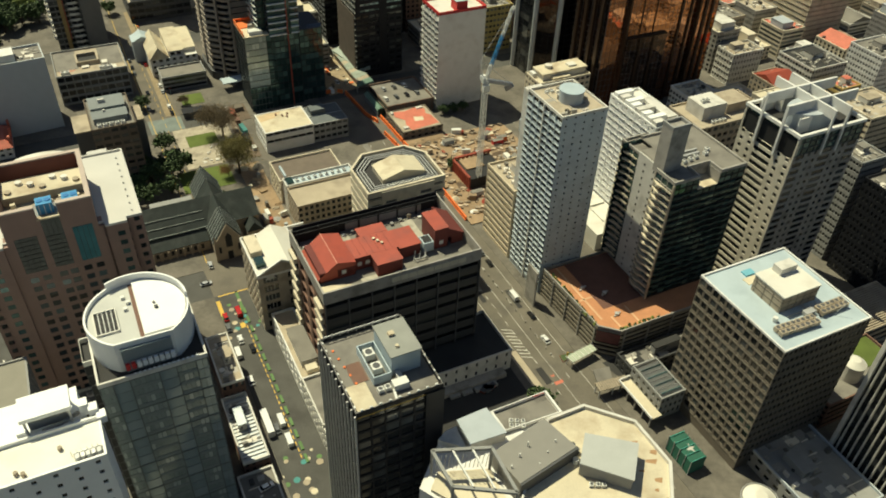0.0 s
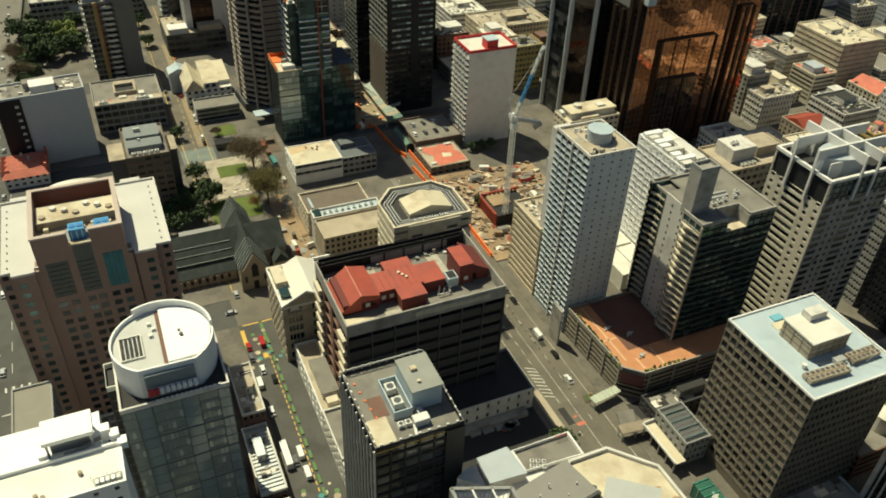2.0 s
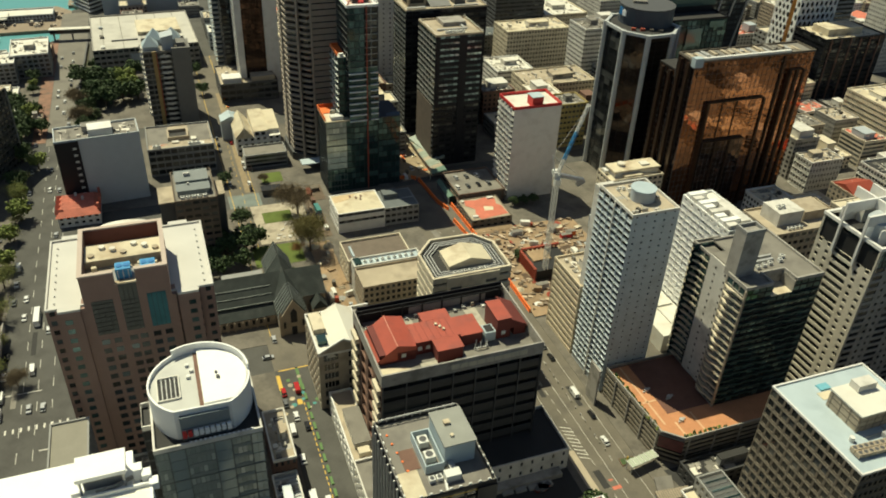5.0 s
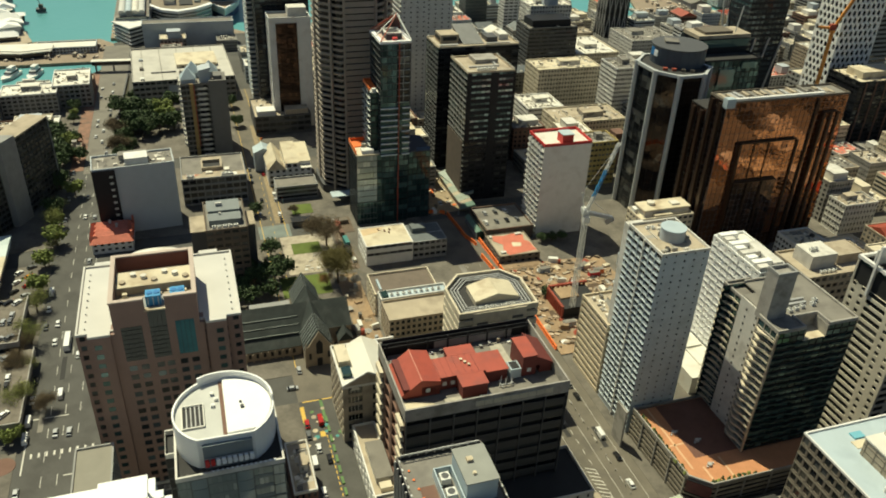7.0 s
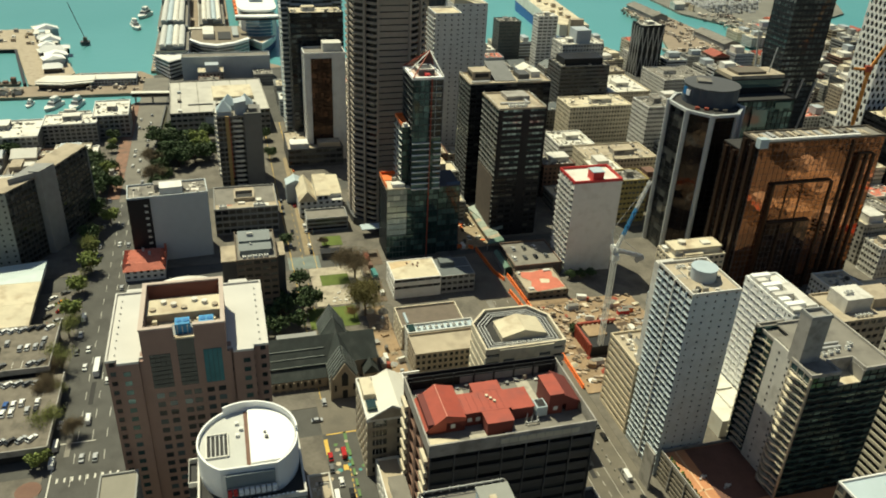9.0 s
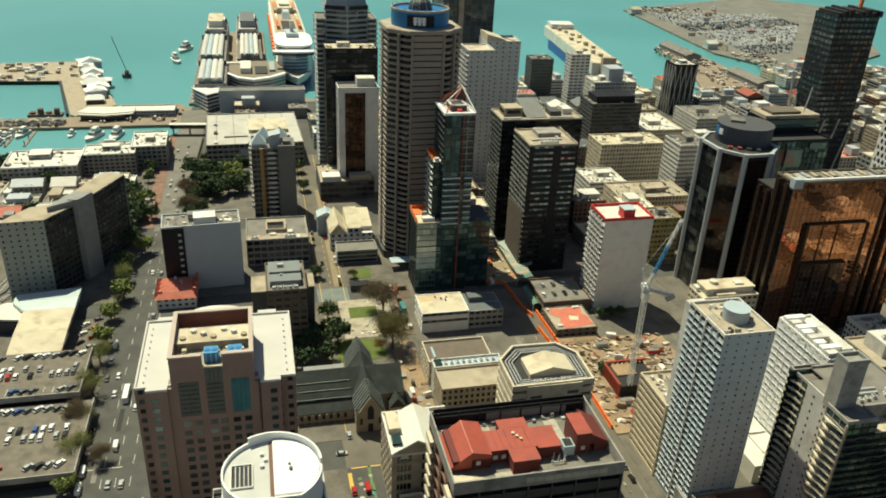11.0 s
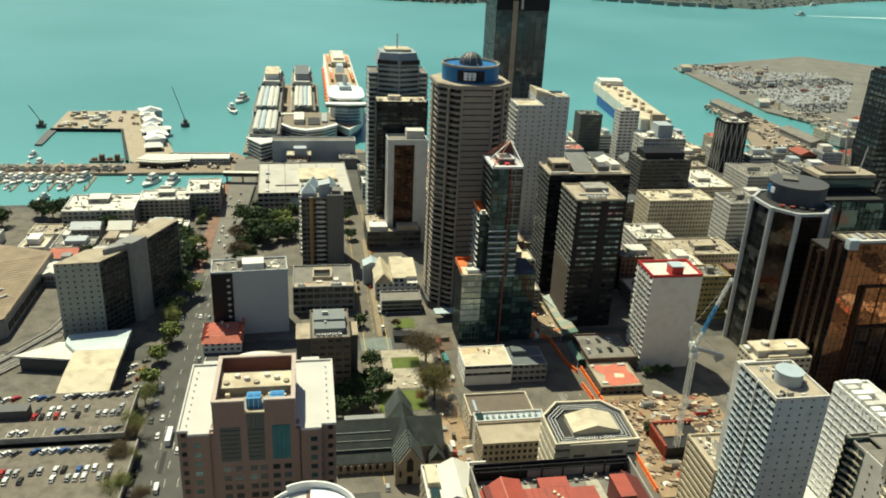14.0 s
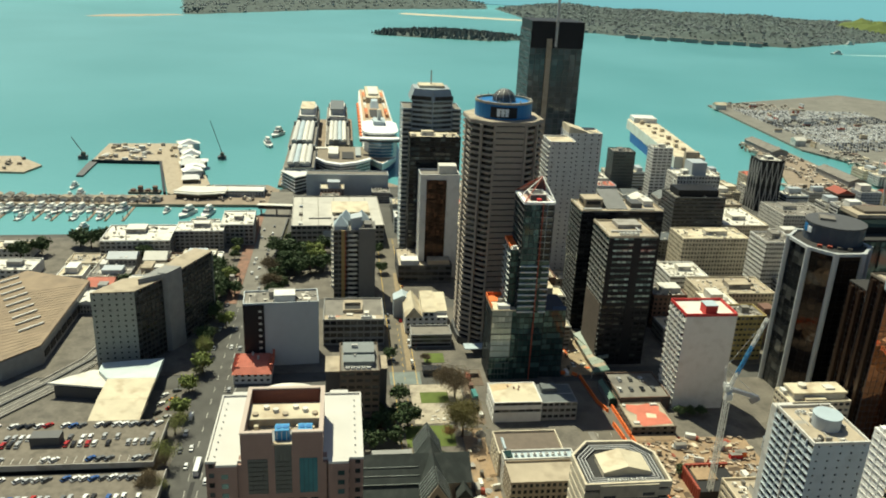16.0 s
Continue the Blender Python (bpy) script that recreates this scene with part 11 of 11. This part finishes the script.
for n in g:
    solid("parked_cars", g[n], paint_of[n], n + " imported cars parked in rows on the apron", "parked cars", "stuff")
for k in range(34):
    u, v = rr.uniform(650, 840), rr.uniform(930, 1420)
    if u > 660 + (v - 880) * 0.6 and v < 1330:
        continue
    if u < 655 + max(0, (1017 - v) * 0.3) or v > 1370 + (u - 662) * 0.4:
        continue
    o = thing("container_stack", *at(u, v), -0.4, ROT + rr.choice((0, 90)), "stack of weathered shipping containers", "container", "port containers")
    for j in range(rr.randint(1, 3)):
        part("container", Geo().box(0, 0, j * 2.6, 12, 2.5, j * 2.6 + 2.55), rr.choice((rust, unitwhite, greyblue, tan, roofcream, brick)), o)
for a, b, w, d, mt in ((694, 905, 40, 26, roofwhite), (720, 925, 30, 20, redtile), (655, 1330, 20, 14, roofcream), (640, 1040, 16, 14, roofwhite)):
    o = thing("port_shed", *at(a, b), -0.4, ROT, "broad low port shed", "shed", "port sheds")
    part("wall", Geo().box(0, 0, 0, w, d, 8), pale, o)
    part("roof", Geo().gable(-0.5, -0.5, w + 0.5, d + 0.5, 8, 12), mt, o)
for a, b in ((575, 1040), (588, 880)):
    o = thing("wharf_shed", *at(a, b), -0.4, ROT, "long dark wharf shed on a finger wharf", "shed", "wharf sheds")
    part("wall", Geo().box(-8, -70 if b > 900 else -60, 0, 14, 8, 7), midgrey, o)
    part("roof", Geo().gable(-9, -71 if b > 900 else -61, 15, 9, 7, 11, 'y'), roofgrey, o)

# loose goods on the wharves and quay edges
rr = random.Random(64)
goods = Geo()
for u0, u1, v0, v1, n, big in ((545, 603, 800, 1040, 190, 7), (450, 600, 770, 830, 120, 9), (150, 430, 800, 838, 90, 8), (650, 700, 890, 1010, 60, 9), (-415, -170, 739, 758, 240, 3.5), (-150, -70, 745, 785, 60, 4), (-505, -335, 862, 905, 60, 6), (-60, 20, 806, 812, 20, 4), (690, 830, 1330, 1400, 70, 9)):
    for k in range(n):
        x, y = at(rr.uniform(u0, u1), rr.uniform(v0, v1))
        a, b, c = rr.uniform(1.2, big), rr.uniform(1.0, big * 0.5), rr.uniform(0.8, 3.2)
        q = rr.uniform(0, 3.1)
        ca, sa = math.cos(q), math.sin(q)
        goods.prism([(x + ca * i * a - sa * j * b, y + sa * i * a + ca * j * b) for i, j in ((-0.5, -0.5), (0.5, -0.5), (0.5, 0.5), (-0.5, 0.5))], -0.6, c)
solid("dock_goods", goods, surface("mixed_goods", (0.42, 0.37, 0.31), 0.85, var=0.1, rnd=0.8, island=True), "mixed crates, boats on stands and gear along the quays", "dock goods", "stuff")

# ---- far shore ----
def shore_land(name, pts, top, label, seed, material, step=34):
    """A low hilly piece of land over a plan, highest in its middle."""
    xs, ys = [p[0] for p in pts], [p[1] for p in pts]

    def inside(x, y):
        c, m = False, 1e9
        for (x0, y0), (x1, y1) in zip(pts, pts[1:] + pts[:1]):
            if (y0 > y) != (y1 > y) and x < (x1 - x0) * (y - y0) / (y1 - y0) + x0:
                c = not c
            f = max(0, min(1, ((x - x0) * (x1 - x0) + (y - y0) * (y1 - y0)) / ((x1 - x0) ** 2 + (y1 - y0) ** 2)))
            m = min(m, math.hypot(x - x0 - f * (x1 - x0), y - y0 - f * (y1 - y0)))
        return c, m
    nx, ny = int((max(xs) - min(xs)) / step) + 3, int((max(ys) - min(ys)) / step) + 3
    v, f, high = [], [], {}
    for j in range(ny):
        for i in range(nx):
            x, y = min(xs) + (i - 1) * step, min(ys) + (j - 1) * step
            c, m = inside(x, y)
            n = noise.noise(Vector((x * 0.004, y * 0.004, seed))) * 0.5 + noise.noise(Vector((x * 0.018, y * 0.018, seed))) * 0.35
            z = -3 + top * min(1, m / 160) * (0.6 + n) + min(4, m * 0.1) if c else -9
            v.append((x, y, z))
            high[i, j] = (x, y, z)
    for j in range(ny - 1):
        for i in range(nx - 1):
            f.append((j * nx + i, j * nx + i + 1, (j + 1) * nx + i + 1, (j + 1) * nx + i))
    g = Geo()
    g.v, g.f = v, f
    ob = solid(name, g, material, label, "far shore", "structure")
    return [q for q in high.values() if q[2] > 0]


# haze is put into the far colours: land, trees and houses turn blue-grey
farland = surface("hazed_wooded_land", (0.062, 0.086, 0.080), 0.95, var=0.3, scale=0.02, fine=0.08, stain=(0.10, 0.12, 0.105))
spots = []
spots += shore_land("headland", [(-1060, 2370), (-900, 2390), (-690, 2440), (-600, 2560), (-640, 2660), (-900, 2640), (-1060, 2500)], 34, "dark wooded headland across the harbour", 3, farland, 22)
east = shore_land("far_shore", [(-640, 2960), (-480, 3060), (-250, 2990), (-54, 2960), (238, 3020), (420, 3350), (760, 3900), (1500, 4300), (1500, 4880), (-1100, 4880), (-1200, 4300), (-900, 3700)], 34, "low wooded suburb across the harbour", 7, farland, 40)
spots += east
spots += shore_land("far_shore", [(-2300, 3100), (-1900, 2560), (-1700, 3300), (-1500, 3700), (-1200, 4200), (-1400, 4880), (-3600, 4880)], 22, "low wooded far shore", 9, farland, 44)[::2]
shore_land("beach", [(-1380, 3360), (-1000, 3420), (-640, 3500), (-620, 3560), (-1000, 3520), (-1400, 3460)], 1.2, "long pale sand beach behind the headland", 15, surface("pale_sand", (0.52, 0.47, 0.36), 0.95, var=0.1), 30)
shore_land("sandbar", [(-2060, 2225), (-1960, 2330), (-1880, 2560), (-1930, 2580), (-2080, 2330)], 1.5, "low rocky spit with pale sand", 5, tan, 22)
shore_land("far_hill", [(500, 3950), (720, 3950), (860, 4250), (760, 4500), (480, 4400), (400, 4100)], 95, "green volcanic hill on the far shore", 13, grass, 40)
# the hills' haze, too, is only in their colour
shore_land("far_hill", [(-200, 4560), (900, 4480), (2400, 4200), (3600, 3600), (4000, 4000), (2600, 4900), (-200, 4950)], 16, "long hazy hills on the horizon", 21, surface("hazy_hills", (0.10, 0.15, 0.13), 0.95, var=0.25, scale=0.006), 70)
rr = random.Random(50)
g, h = Geo(), Geo()
for x, y, z in spots:
    for k in range(9 if y < 2700 else 4):
        a, b, s = x + rr.uniform(-24, 24), y + rr.uniform(-24, 24), rr.uniform(2.0, 4.2)
        if rr.random() < (0.6 if y < 3500 else 0.4) and y > 2700:
            g.box(a - s * 1.3, b - s, z - 3, a + s * 1.3, b + s, z + rr.uniform(1.5, 4))
        else:
            h.disc(a, b, s * 1.7, z - 2, z + (rr.uniform(4, 9) if y < 2700 else rr.uniform(1.5, 4)), 6, s * 0.5)
solid("far_houses", g, surface("hazed_house_walls", (0.27, 0.285, 0.275), 0.9, rnd=0.6, island=True), "small pale houses of a far suburb", "houses", "stuff")
solid("far_trees", h, surface("hazed_far_leaves", (0.082, 0.108, 0.104), 0.95, var=0.2, rnd=0.3, island=True), "dark clumps of trees on the far shore", "trees", "stuff")
for k in range(9):
    o = thing("naval_building", -330 + k * 52, 2950 - (k % 3) * 14 + (k > 6) * 30, -3, 0, "grey waterfront building of a far dockyard", "building", "far dockyard")
    part("wall", Geo().box(0, 0, 0, 42, 18, 12), midgrey, o)
    part("roof", Geo().box(-1, -1, 12, 43, 19, 13.5), roofgrey, o)
